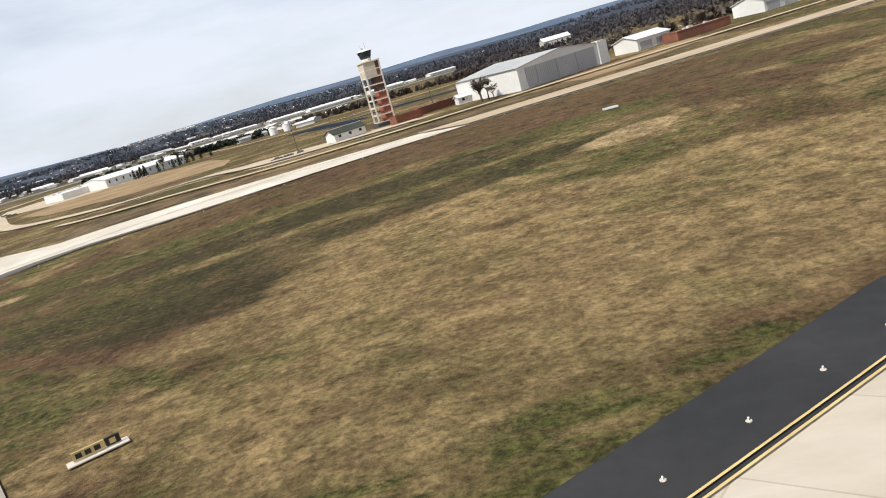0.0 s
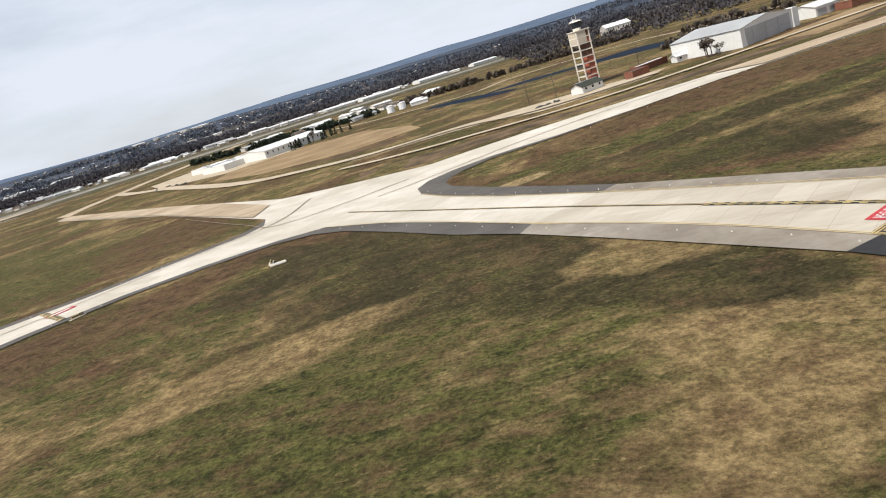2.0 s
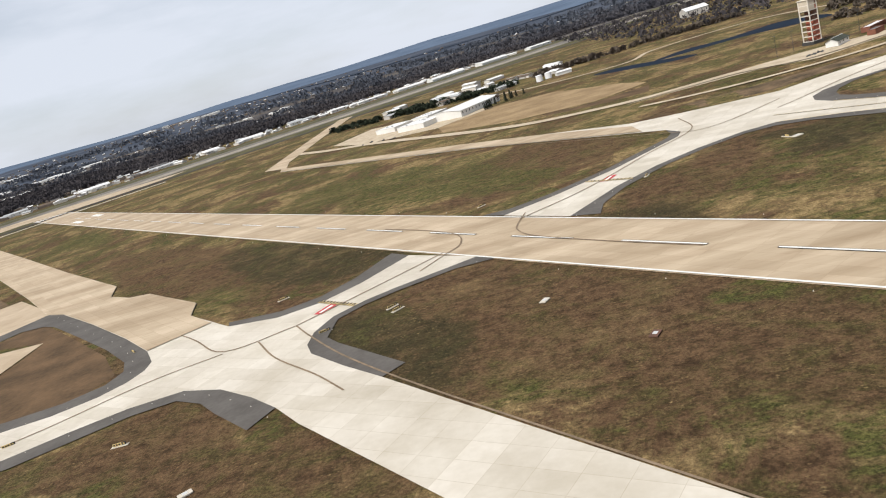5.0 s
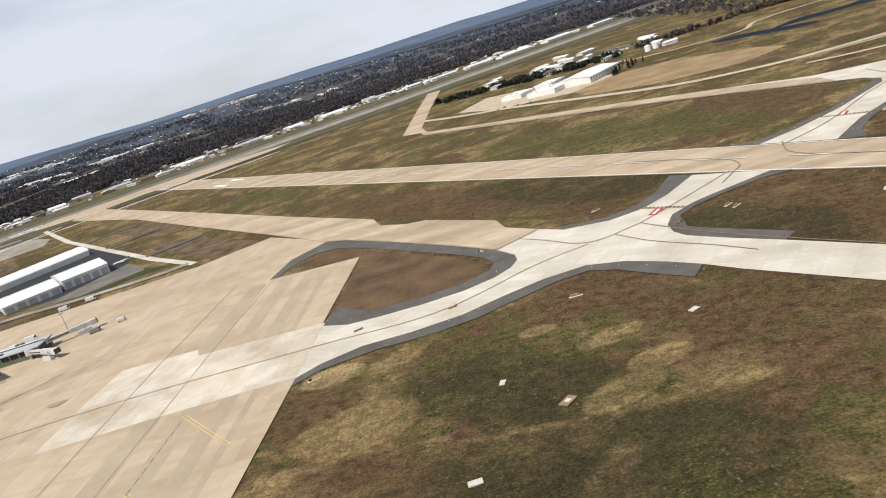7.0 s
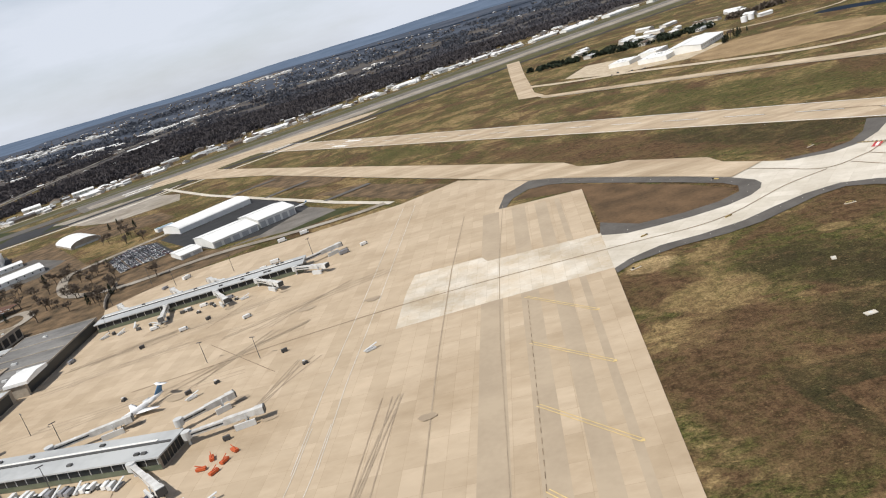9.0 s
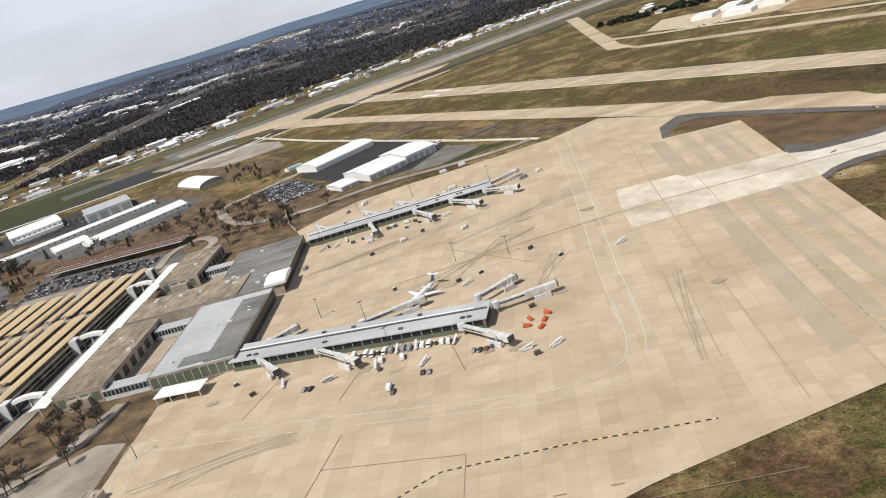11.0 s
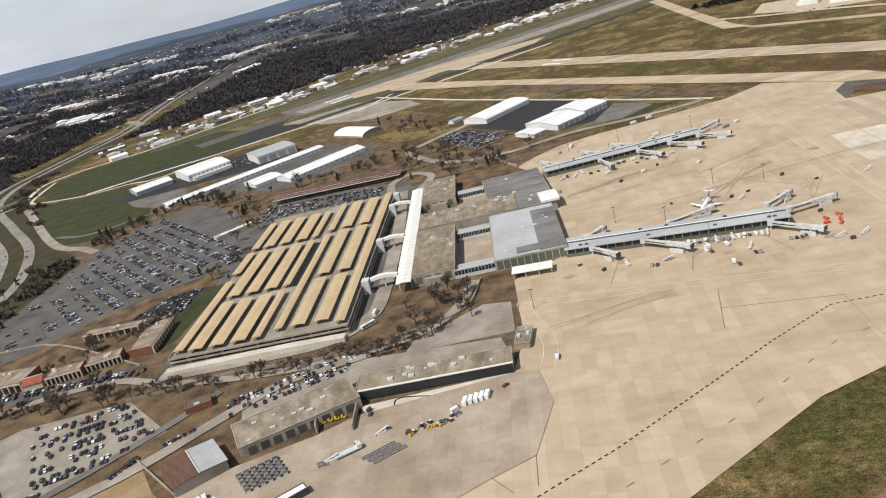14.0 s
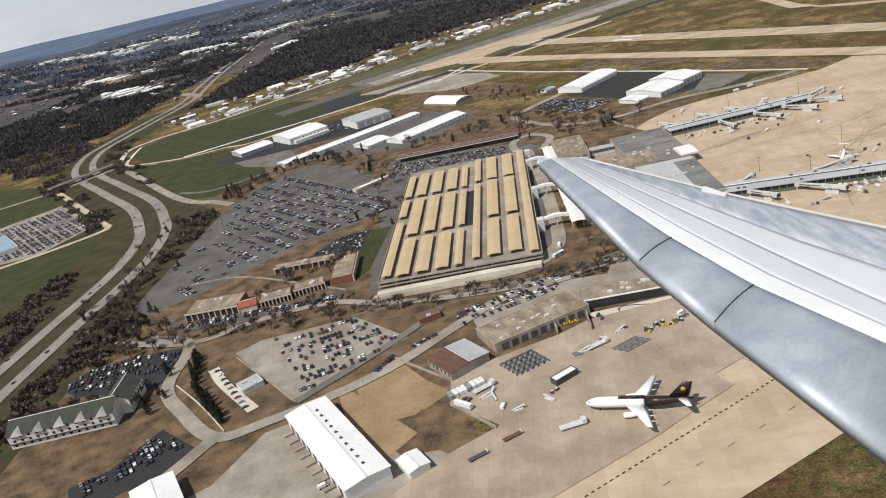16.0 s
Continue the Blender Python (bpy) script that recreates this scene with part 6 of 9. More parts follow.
# ---- jet bridges ----
def jet_bridge(a, b, z=1.55):
    a, b = Vector((*a, 0)), Vector((*b, 0))
    d = b - a
    L = d.length
    t = thing("jet_bridge", "white passenger boarding bridge with a wheeled support", "jet bridge", (a.x, a.y, 0), math.degrees(math.atan2(d.y, d.x)), "jet bridges at the piers")
    bm = bmesh.new()
    bmesh.ops.create_cone(bm, cap_ends=True, segments=12, radius1=0.95, radius2=0.95, depth=1.5, matrix=Matrix.Translation((0, 0, z + 0.6)))
    part("rotunda", bm, M["steel"], t)
    bm = bmesh.new()
    rod(bm, (0, 0, 0), (0, 0, z), 0.3, 8)
    part("rotunda_column", bm, M["steel"], t)
    part("tunnel", boxes((0.5, L * 0.58, -0.5, 0.5, z + 0.1, z + 1.05)), M["bridge_paint"], t)
    part("tunnel_window", boxes((0.9, L * 0.49, -0.53, 0.53, z + 0.45, z + 0.75)), M["glass"], t)
    part("outer_tunnel", boxes((L * 0.5, L - 1.0, -0.6, 0.6, z, z + 1.16)), M["bridge_paint"], t)
    part("cab", boxes((L - 1.1, L + 0.5, -0.9, 0.75, z - 0.1, z + 1.25)), M["bridge_paint"], t)
    part("cab_hood", boxes((L + 0.5, L + 0.8, -0.95, 0.75, z - 0.05, z + 1.25)), M["steel_dark"], t, "dark folding hood")
    bm = boxes((L * 0.78, L * 0.78 + 0.25, -1.0, -0.78, 0.3, z + 0.9), (L * 0.78, L * 0.78 + 0.25, 0.78, 1.0, 0.3, z + 0.9), (L * 0.78 - 0.1, L * 0.78 + 0.35, -1.0, 1.0, 0.25, 0.5))
    part("wheel_column", bm, M["steel"], t)
    for sy in (-0.6, 0.6):
        bm = bmesh.new()
        rod(bm, (L * 0.78 + 0.12, sy - 0.15, 0.25), (L * 0.78 + 0.12, sy + 0.15, 0.25), 0.25, 10)
        part("wheel", bm, M["rubber"], t)
    part("stair", boxes((L * 0.62, L * 0.9, -1.5, -1.05, 0.1, z - 0.3)), M["steel"], t)
    return t


for a, b in (((-331, -1.5), (-325, -10)), ((-316, -4), (-305, -15)), ((-281, -11), (-271, -22)), ((-273, -4), (-259, -1)), ((-277, 2.5), (-268, 9)), ((-306, 5), (-291, 10.5)), ((-331, 8), (-325, 13)),
             ((-313, 87.5), (-310, 76)), ((-297, 88.5), (-290, 77)), ((-284, 89.5), (-274, 79)), ((-272, 91), (-261, 85)), ((-271, 97), (-260, 105)), ((-330, 96), (-336, 104)), ((-312, 98), (-318, 106)), ((-298, 99), (-305, 106))):
    jet_bridge(a, b)


# ---- aircraft ----
def loft_wing(bm, sections):
    """An aerofoil through sections of (leading point, trailing point, thickness)."""
    shape = ((0.0, 0.0), (0.12, 0.5), (0.4, 0.62), (0.75, 0.3), (1.0, 0.03), (0.75, -0.18), (0.4, -0.4), (0.12, -0.35))
    rings = []
    for le, te, th, up in sections:
        le, te, up = Vector(le), Vector(te), Vector(up)
        rings.append([bm.verts.new(le + (te - le) * c + up * (u * th)) for c, u in shape])
    n = len(shape)
    for a, b in zip(rings, rings[1:]):
        for i in range(n):
            bm.faces.new([a[i], a[(i + 1) % n], b[(i + 1) % n], b[i]])
    bm.faces.new(rings[0])
    bm.faces.new(rings[-1][::-1])
    bmesh.ops.recalc_face_normals(bm, faces=bm.faces)


Z = (0, 0, 1)


def cargo_jet(nose, tail):
    """Built in true metres along x with the nose at +x, then drawn at the scale of the place."""
    nose, tail = Vector(nose), Vector(tail)
    d = nose - tail
    t = thing("cargo_jet", "white wide-body cargo jet with dark brown rear and tail", "aircraft", (*((nose + tail) / 2), 0), math.degrees(math.atan2(d.y, d.x)))
    s = d.length / 54.0
    S = Matrix.Scale(s, 4)

    def add(name, bm, m, parent=t, label=""):
        bmesh.ops.transform(bm, matrix=S, verts=bm.verts)
        ob = part(name, bm, m, parent, label)
        for p in ob.data.polygons:
            p.use_smooth = True
        return ob
    bm = bmesh.new()
    tube(bm, [((27, 0, 4.6), 0.15, 0.15), ((26.2, 0, 4.7), 1.0, 1.0), ((24.5, 0, 4.9), 1.9, 1.95), ((21.5, 0, 5.1), 2.6, 2.65), ((18, 0, 5.2), 2.82, 2.82), ((0, 0, 5.2), 2.82, 2.82), ((-3, 0, 5.2), 2.82, 2.82)], 20)
    fus = add("fuselage", bm, M["livery_white"])
    bm = bmesh.new()
    tube(bm, [((-3, 0, 5.2), 2.83, 2.83), ((-10, 0, 5.35), 2.7, 2.65), ((-17, 0, 5.9), 2.0, 1.95), ((-23, 0, 6.5), 1.1, 1.1), ((-27, 0, 6.9), 0.3, 0.35)], 20)
    add("rear_fuselage", bm, M["brown_livery"], t, "dark brown rear fuselage")
    add("brown_sweep", boxes((-3.2, 10, -1.4, 1.4, 7.78, 8.04)), M["brown_livery"], t, "brown sweep over the roof")
    add("cockpit_window", boxes((24.3, 25.3, -1.5, 1.5, 5.9, 6.3)), M["glass"])
    for sy in (-1, 1):
        bm = bmesh.new()
        loft_wing(bm, [((7, sy * 2, 4.1), (-4.5, sy * 2, 4.1), 1.6, Z), ((1.5, sy * 9.5, 4.8), (-5.5, sy * 9.5, 4.7), 0.9, Z), ((-5.2, sy * 21.5, 5.9), (-8.2, sy * 22.4, 5.8), 0.35, Z)])
        wing = add("wing", bm, M["livery_white"])
        for k in range(3):
            y = sy * (6 + 5 * k)
            bm = bmesh.new()
            tube(bm, [((-2.5 - 1.5 * k, y, 4.2 + 0.3 * k), 0.1, 0.1), ((-5 - 1.2 * k, y, 4.1 + 0.3 * k), 0.35, 0.4), ((-8.2 - 0.6 * k, y, 4.4 + 0.3 * k), 0.08, 0.1)], 8)
            add("flap_fairing", bm, M["steel"], wing)
        bm = bmesh.new()
        tube(bm, [((7.2, sy * 7.9, 2.7), 1.25, 1.25), ((6.2, sy * 7.9, 2.7), 1.45, 1.45), ((3.5, sy * 7.9, 2.75), 1.4, 1.4), ((0.5, sy * 7.9, 2.9), 0.8, 0.8)], 16)
        eng = add("engine", bm, M["livery_white"])
        bm = bmesh.new()
        tube(bm, [((7.25, sy * 7.9, 2.7), 1.05, 1.05), ((7.22, sy * 7.9, 2.7), 0.2, 0.2)], 16)
        add("intake", bm, M["steel_dark"], eng)
        add("pylon", boxes((-0.5, 4.5, sy * 7.9 - 0.2, sy * 7.9 + 0.2, 3.6, 4.6)), M["livery_white"], eng)
        bm = bmesh.new()
        loft_wing(bm, [((-19, sy * 0.8, 7.0), (-24.8, sy * 0.8, 7.0), 0.7, Z), ((-23.8, sy * 8.1, 7.6), (-26.4, sy * 8.1, 7.6), 0.25, Z)])
        add("tailplane", bm, M["livery_white"])
        bm = bmesh.new()
        for dx in (-1.2, 0.2):
            rod(bm, (-1.5 + dx, sy * 4.6, 0.7), (-1.5 + dx, sy * 5.4, 0.7), 0.7, 10)
        rod(bm, (-2.0, sy * 4.9, 0.6), (-2.0, sy * 4.2, 4.2), 0.25, 6)
        add("main_gear", bm, M["rubber"])
    bm = bmesh.new()
    loft_wing(bm, [((-14.5, 0, 7.6), (-24.5, 0, 7.9), 0.9, (0, 1, 0)), ((-22.6, 0, 16.4), (-27.2, 0, 16.4), 0.35, (0, 1, 0))])
    fin = add("fin", bm, M["brown_livery"], t, "dark brown tail fin")
    for sy in (-1, 1):
        bm = bmesh.new()
        bmesh.ops.create_cone(bm, cap_ends=True, segments=6, radius1=1.35, radius2=1.35, depth=0.06, matrix=Matrix.Translation((-22.4, sy * 0.48, 12.4)) @ Matrix.Rotation(radians(90), 4, "X"))
        add("emblem", bm, M["gold"], fin, "plain gold emblem")
    bm = bmesh.new()
    for sy in (-0.3, 0.3):
        rod(bm, (20, sy - 0.15, 0.5), (20, sy + 0.15, 0.5), 0.5, 10)
    rod(bm, (20, 0, 0.5), (20, 0, 3.0), 0.15, 6)
    add("nose_gear", bm, M["rubber"])
    return t


def regional_jet(nose, tail, group=""):
    nose, tail = Vector(nose), Vector(tail)
    d = nose - tail
    t = thing("regional_jet", "white regional jet with rear engines at the gate", "aircraft", (*((nose + tail) / 2), 0), math.degrees(math.atan2(d.y, d.x)), group)
    S = Matrix.Scale(d.length / 30.0, 4)

    def add(name, bm, m, parent=t):
        bmesh.ops.transform(bm, matrix=S, verts=bm.verts)
        ob = part(name, bm, m, parent)
        for p in ob.data.polygons:
            p.use_smooth = True
        return ob
    bm = bmesh.new()
    tube(bm, [((15, 0, 2.4), 0.1, 0.1), ((14, 0, 2.5), 0.7, 0.7), ((11.5, 0, 2.8), 1.3, 1.3), ((-5, 0, 2.8), 1.35, 1.35), ((-10, 0, 3.1), 0.9, 0.9), ((-14, 0, 3.5), 0.25, 0.25)], 16)
    add("fuselage", bm, M["livery_white"])
    for sy in (-1, 1):
        bm = bmesh.new()
        loft_wing(bm, [((4, sy * 1, 2.0), (-2, sy * 1, 2.0), 0.7, Z), ((-1.5, sy * 10.6, 2.6), (-3.4, sy * 10.9, 2.6), 0.2, Z)])
        add("wing", bm, M["livery_white"])
        bm = bmesh.new()
        tube(bm, [((-4, sy * 2.1, 3.4), 0.65, 0.65), ((-7.5, sy * 2.1, 3.4), 0.5, 0.5)], 12)
        add("engine", bm, M["steel"])
        bm = bmesh.new()
        loft_wing(bm, [((-12.2, 0, 7.2), (-15.0, 0, 7.2), 0.3, Z), ((-13.4, sy * 4.0, 7.3), (-15.2, sy * 4.0, 7.3), 0.15, Z)])
        add("tailplane", bm, M["livery_white"])
        bm = bmesh.new()
        rod(bm, (-1, sy * 1.6, 0.4), (-1, sy * 2.0, 0.4), 0.4, 8)
        rod(bm, (-1, sy * 1.8, 0.4), (-1, sy * 1.5, 2.2), 0.12, 5)
        add("main_gear", bm, M["rubber"])
    bm = bmesh.new()
    loft_wing(bm, [((-8.5, 0, 3.7), (-13.5, 0, 3.8), 0.5, (0, 1, 0)), ((-12.2, 0, 7.3), (-15.0, 0, 7.3), 0.2, (0, 1, 0))])
    add("fin", bm, M["blue"])
    bm = bmesh.new()
    rod(bm, (11, -0.2, 0.35), (11, 0.2, 0.35), 0.35, 8)
    rod(bm, (11, 0, 0.3), (11, 0, 2.0), 0.1, 5)
    add("nose_gear", bm, M["rubber"])
    return t


cargo_jet((-405, -107.3), (-382.3, -113.7))
regional_jet((-295, 10), (-288, 22.5))
for nose, tail in (((-341, 240), (-336, 236)), ((-532, 262), (-526, 268)), ((-296, 196), (-290, 200))):
    regional_jet(nose, tail, "small parked aircraft")


# ---- vehicles ----
def car_mesh(bm, m, L=4.6, W=1.85, H=1.45, van=False):
    """Body and glasshouse of a car in true metres, drawn at the scale of the place; body 0, glass 1, tyres 2."""
    m = m @ Matrix.Scale(K, 4)
    hw, hl = W / 2, L / 2
    if van:
        prof = [(-hl, 0.35), (hl, 0.35), (hl, 1.0), (hl - 0.5, 1.15), (hl - 1.2, H), (-hl, H)]
    else:
        prof = [(-hl, 0.35), (hl, 0.35), (hl, 0.72), (hl - 0.25, 0.82), (0.95, 0.95), (-1.5, 1.0), (-hl, 0.95)]
    for pts, w, idx in ((prof, hw, 0),) + (() if van else (([(1.0, 0.95), (0.25, H), (-1.1, H), (-1.8, 0.98)], hw * 0.84, 1),)):
        A = [bm.verts.new(m @ Vector((x, -w, z))) for x, z in pts]
        B = [bm.verts.new(m @ Vector((x, w, z))) for x, z in pts]
        n = len(pts)
        fs = [bm.faces.new(A), bm.faces.new(B[::-1])] + [bm.faces.new([A[(i + 1) % n], A[i], B[i], B[(i + 1) % n]]) for i in range(n)]
        for f in fs:
            f.material_index = idx
        if idx == 1:
            fs[3].material_index = 0


CAR_PARTS = {}


def car(name, x, y, turn, kind="car", label="", category="car", group=""):
    """A parked car: painted body, dark glasshouse, four tyres; alike cars share their meshes."""
    if kind not in CAR_PARTS:
        van = kind in ("van", "truck")
        L, W, H = {"car": (4.7, 1.85, 1.45), "van": (5.6, 2.1, 2.3), "truck": (7.5, 2.4, 3.0)}[kind]
        out = {}
        hw, hl = W / 2, L / 2
        S = Matrix.Scale(K, 4)
        if van:
            bm = prism([(-hl, 0.4), (hl, 0.4), (hl, 1.1), (hl - 0.4, 1.25), (hl - 0.9, H * 0.88), (hl - 1.4, H), (-hl, H)], -hw, hw)
        else:
            bm = prism([(-hl, 0.35), (hl, 0.35), (hl, 0.72), (hl - 0.25, 0.82), (0.95, 0.95), (0.3, H - 0.05), (-1.1, H), (-1.8, 1.0), (-hl, 0.95)], -hw, hw)
        bmesh.ops.transform(bm, matrix=S, verts=bm.verts)
        bmesh.ops.bevel(bm, geom=bm.edges[:], offset=0.03, segments=1, affect="EDGES")
        out["body"] = bm
        if van:
            bm = boxes((hl - 1.15, hl - 0.5, -hw - 0.02, hw + 0.02, 1.3, H * 0.86), (hl - 0.62, hl - 0.38, -hw + 0.15, hw - 0.15, 1.3, H * 0.84))
        else:
            bm = prism([(0.85, 0.98), (0.28, H - 0.1), (-1.05, H - 0.06), (-1.7, 1.03)], -hw - 0.015, hw + 0.015)
            box(bm, 0.4, 0.95, -hw + 0.2, hw - 0.2, 1.02, H - 0.12)
        bmesh.ops.transform(bm, matrix=S, verts=bm.verts)
        out["glasshouse"] = bm
        bm = bmesh.new()
        rod(bm, (0, -0.12, 0), (0, 0.12, 0), 0.34 if not van else 0.42, 8)
        bmesh.ops.transform(bm, matrix=S, verts=bm.verts)
        out["wheel"] = bm
        made = {}
        for k, b in out.items():
            me = bpy.data.meshes.new(k)
            b.to_mesh(me)
            b.free()
            me.materials.append({"body": M["truck"] if van else M["car"], "glasshouse": M["car_glass"], "wheel": M["rubber"]}[k])
            made[k] = me
        CAR_PARTS[kind] = (made, hl, hw, 0.34 if not van else 0.42)
    made, hl, hw, r = CAR_PARTS[kind]
    t = thing(name, label, category, (x, y, gz(x, y) + 0.07), turn, group)
    ob = new("body", made["body"])
    ob.parent = t
    ob = new("glasshouse", made["glasshouse"])
    ob.parent = t
    for sx in (-0.62, 0.62):
        for sy in (-0.92, 0.92):
            w = new("wheel", made["wheel"])
            w.parent = t
            w.matrix_basis = pose(sx * hl * K, sy * hw * K, r * K)
    return t


def lot_rows(origin, along, rows, per_row, row_gap, pitch, fill, rnd, pairs=True):
    """Places of cars in double rows: origin, the direction of the rows, and the spacing, as (x, y, turn)."""
    a = radians(along)
    d, n = Vector((math.cos(a), math.sin(a))), Vector((-math.sin(a), math.cos(a)))
    for r in range(rows):
        for side in ((0, 1) if pairs else (0,)):
            for i in range(per_row):
                if rnd.random() < fill:
                    p = Vector(origin) + n * (r * row_gap + side * 2.25) + d * (i * pitch + rnd.uniform(-0.1, 0.1))
                    yield p.x, p.y, along + 90 + (180 if rnd.random() < 0.5 else 0) + rnd.uniform(-2, 2)


def inside(x, y, poly):
    hit = False
    for (ax, ay), (bx, by) in zip(poly, poly[1:] + poly[:1]):
        if (ay > y) != (by > y) and x < (bx - ax) * (y - ay) / (by - ay) + ax:
            hit = not hit
    return hit


RND = random.Random(7)
staff = [(-505.5, -44.5), (-499, -39.5), (-469.4, -36.2), (-452, -55.2), (-466, -67), (-481.5, -76.8)]
spots = []
for x, y, a in lot_rows((-497, -96), 18, 9, 60, 6.6, 1.22, 0.55, RND):
    if inside(x, y, staff) and RND.random() < 0.12 + 1.1 * min(max((x + y * 0.4 + 512) / 18, 0), 1):
        spots.append((x, y, a, "parked car on the pale staff car park", "staff car park"))
for x, y, a in lot_rows((-536, -14), -2, 1, 52, 5, 1.25, 0.6, RND):
    spots.append((x, y - 2, a, "parked car in front of the motel", "motel car park"))
for x, y, a in lot_rows((-564, -52), 14, 3, 34, 5.6, 1.25, 0.66, RND):
    if inside(x, y, [(-565, -45), (-560, -36), (-548, -33), (-530, -33), (-527, -41), (-530, -53), (-534, -57), (-557, -52)]):
        spots.append((x, y, a, "parked car on the dark hotel lot", "hotel car park"))
for x, y, a in lot_rows((-532, -106), 33, 3, 22, 5.0, 1.3, 0.42, RND):
    if inside(x, y, [(-534, -101), (-527, -97), (-518, -83), (-504, -95), (-509, -100), (-521, -107), (-530, -110)]):
        spots.append((x, y, a, "parked car on the dark office lot", "office car park"))
for x, y, a in lot_rows((-433, -58), 22, 2, 30, 5.0, 1.3, 0.6, RND):
    if x < -402:
        spots.append((x, y + 4, a, "parked car on the concrete service area", "service area"))
for x, y, a in lot_rows((-466, -68), 60, 1, 8, 5, 1.3, 0.9, RND, False):
    spots.append((x + 8, y - 4, a, "parked car beside the brown roofed workshop", "service area"))
for i in range(9):
    spots.append((-510 + 1.9 * i, -54 - 3.0 * i, 30 + RND.uniform(-4, 4), "parked car along the narrow lane", "lane parking"))
for x, y, a in lot_rows((-448, -62), 35, 1, 7, 5, 1.3, 0.9, RND, False):
    spots.append((x, y, a, "parked car beside the brown roofed workshop", "service area"))
RND.shuffle(spots)
for x, y, a, lab, grp in spots[:295]:
    car("car", x, y, a, "car", lab, "car", grp)

# the great car park: far too many cars to count, in double rows
bm = bmesh.new()
MAIN = [(-556, 128), (-543, 162), (-530, 168), (-506, 140), (-490, 120), (-470, 92), (-463, 70), (-487, 58), (-514, 41), (-529, 23), (-547, 11), (-555, 6), (-565, 16), (-565, 55), (-560, 79)]
for x, y, a in lot_rows((-620.3, 110.1), -51, 14, 118, 7.6, 1.2, 0.9, RND):
    if inside(x, y, MAIN):
        dens = 0.72 + 1.5 * noise.noise(Vector((x / 9, y / 9, 2.0))) - 0.020 * max(0.0, -(x + 530)) - (0.35 if x * 0.777 + y * 0.629 < -374 else 0)
        if RND.random() < dens:
            car_mesh(bm, Matrix.Translation((x, y, 0.06)) @ Matrix.Rotation(radians(a), 4, "Z"), van=RND.random() < 0.1)
for x, y, a, lab, grp in spots[295:]:
    car_mesh(bm, Matrix.Translation((x, y, 0.12)) @ Matrix.Rotation(radians(a), 4, "Z"))
for x, y, a in lot_rows((-472, 118), -6, 4, 50, 6.0, 1.25, 0.55, RND):
    if inside(x, y, [(-468, 113), (-408, 112), (-406, 128), (-440, 142), (-470, 146)]):
        car_mesh(bm, Matrix.Translation((x, y, 0.07)) @ Matrix.Rotation(radians(a), 4, "Z"))
for x, y, a in lot_rows((-752, 160), -50, 14, 80, 5.4, 1.3, 0.62, RND):
    if inside(x, y, [(-738, 182), (-701, 213), (-649, 151), (-663, 120), (-690, 117)]):
        car_mesh(bm, Matrix.Translation((x, y, 0.07)) @ Matrix.Rotation(radians(a), 4, "Z"))
for x, y, a in lot_rows((-530, 250), 35, 4, 24, 7, 1.3, 0.5, RND):
    car_mesh(bm, Matrix.Translation((x, y, 0.07)) @ Matrix.Rotation(radians(a), 4, "Z"))
for x, y, a in lot_rows((-392, 200), -57, 8, 40, 4.9, 1.15, 0.85, RND):
    if inside(x, y, [(-384, 196), (-379, 210), (-368, 208), (-337, 162), (-356, 153)]):
        car_mesh(bm, Matrix.Translation((x, y, 0.12)) @ Matrix.Rotation(radians(a), 4, "Z"))
for x, y, a in lot_rows((-500, 22), 12, 4, 26, 5.6, 1.25, 0.5, RND):
    if inside(x, y, [(-497, 27), (-486, 43), (-473, 45), (-475, 25)]):
        car_mesh(bm, Matrix.Translation((x, y, 0.12)) @ Matrix.Rotation(radians(a), 4, "Z"))
for x, y, a in lot_rows((-560, 232), 37, 3, 30, 6, 1.3, 0.3, RND):
    if inside(x, y, [(-545, 236), (-500, 246), (-490, 236), (-540, 206)]):
        car_mesh(bm, Matrix.Translation((x, y, 0.12)) @ Matrix.Rotation(radians(a), 4, "Z"))
for i in range(26):
    k = RND.uniform(0.1, 0.55)
    p = curve_points(HWY, 8)
    q = p[int(k * len(p))]
    car_mesh(bm, Matrix.Translation((q[0] + RND.choice((-9.2, -6.4, 6.4, 9.2)), q[1], 0.2)) @ Matrix.Rotation(radians(80), 4, "Z"), van=RND.random() < 0.3)
tagged(finish("parked_cars", bm, [M["car"], M["car_glass"], M["rubber"]]), "hundreds of parked cars in long double rows", "cars", "", "stuff")


# ---- buildings on the landside ----
t = gable_building("freight_warehouse", (-464.5, -105.5), 121, 39, 11, 3.6, 0.5, "siding", "roof_white", "long white metal warehouse with loading docks", "warehouse")
for i in range(9):
    x = -16 + 4 * i
    part("dock_door", boxes((x - 1.0, x + 1.0, 5.48, 5.56, 0.4, 2.2)), M["steel_dark"], t)
    part("dock_ramp", boxes((x - 0.3, x + 0.3, 5.56, 8.2, 0.0, 0.5)), M["concrete_grey"], t)
for i in range(10):
    part("roof_vent", boxes((-15 + 3.2 * i, -14.4 + 3.2 * i, -1.6, -1.0, 4.0, 4.45)), M["steel_dark"], t)
gable_building("white_store", (-445, -117), 121, 6.2, 5.0, 2.0, 0.4, "siding", "roof_white", "small white metal store in the yard", "store", doors=2)
gable_building("white_depot", (-505, -116), 121, 16, 10, 3.4, 0.5, "siding", "roof_white", "white metal depot with a flat gable", "warehouse", doors=3)
t = gable_building("brown_workshop", (-434.6, -76.3), -56, 11.6, 12.4, 2.6, 0.5, "concrete_wall", "rust", "old workshop with a rust-brown metal roof", "workshop", windows=6)
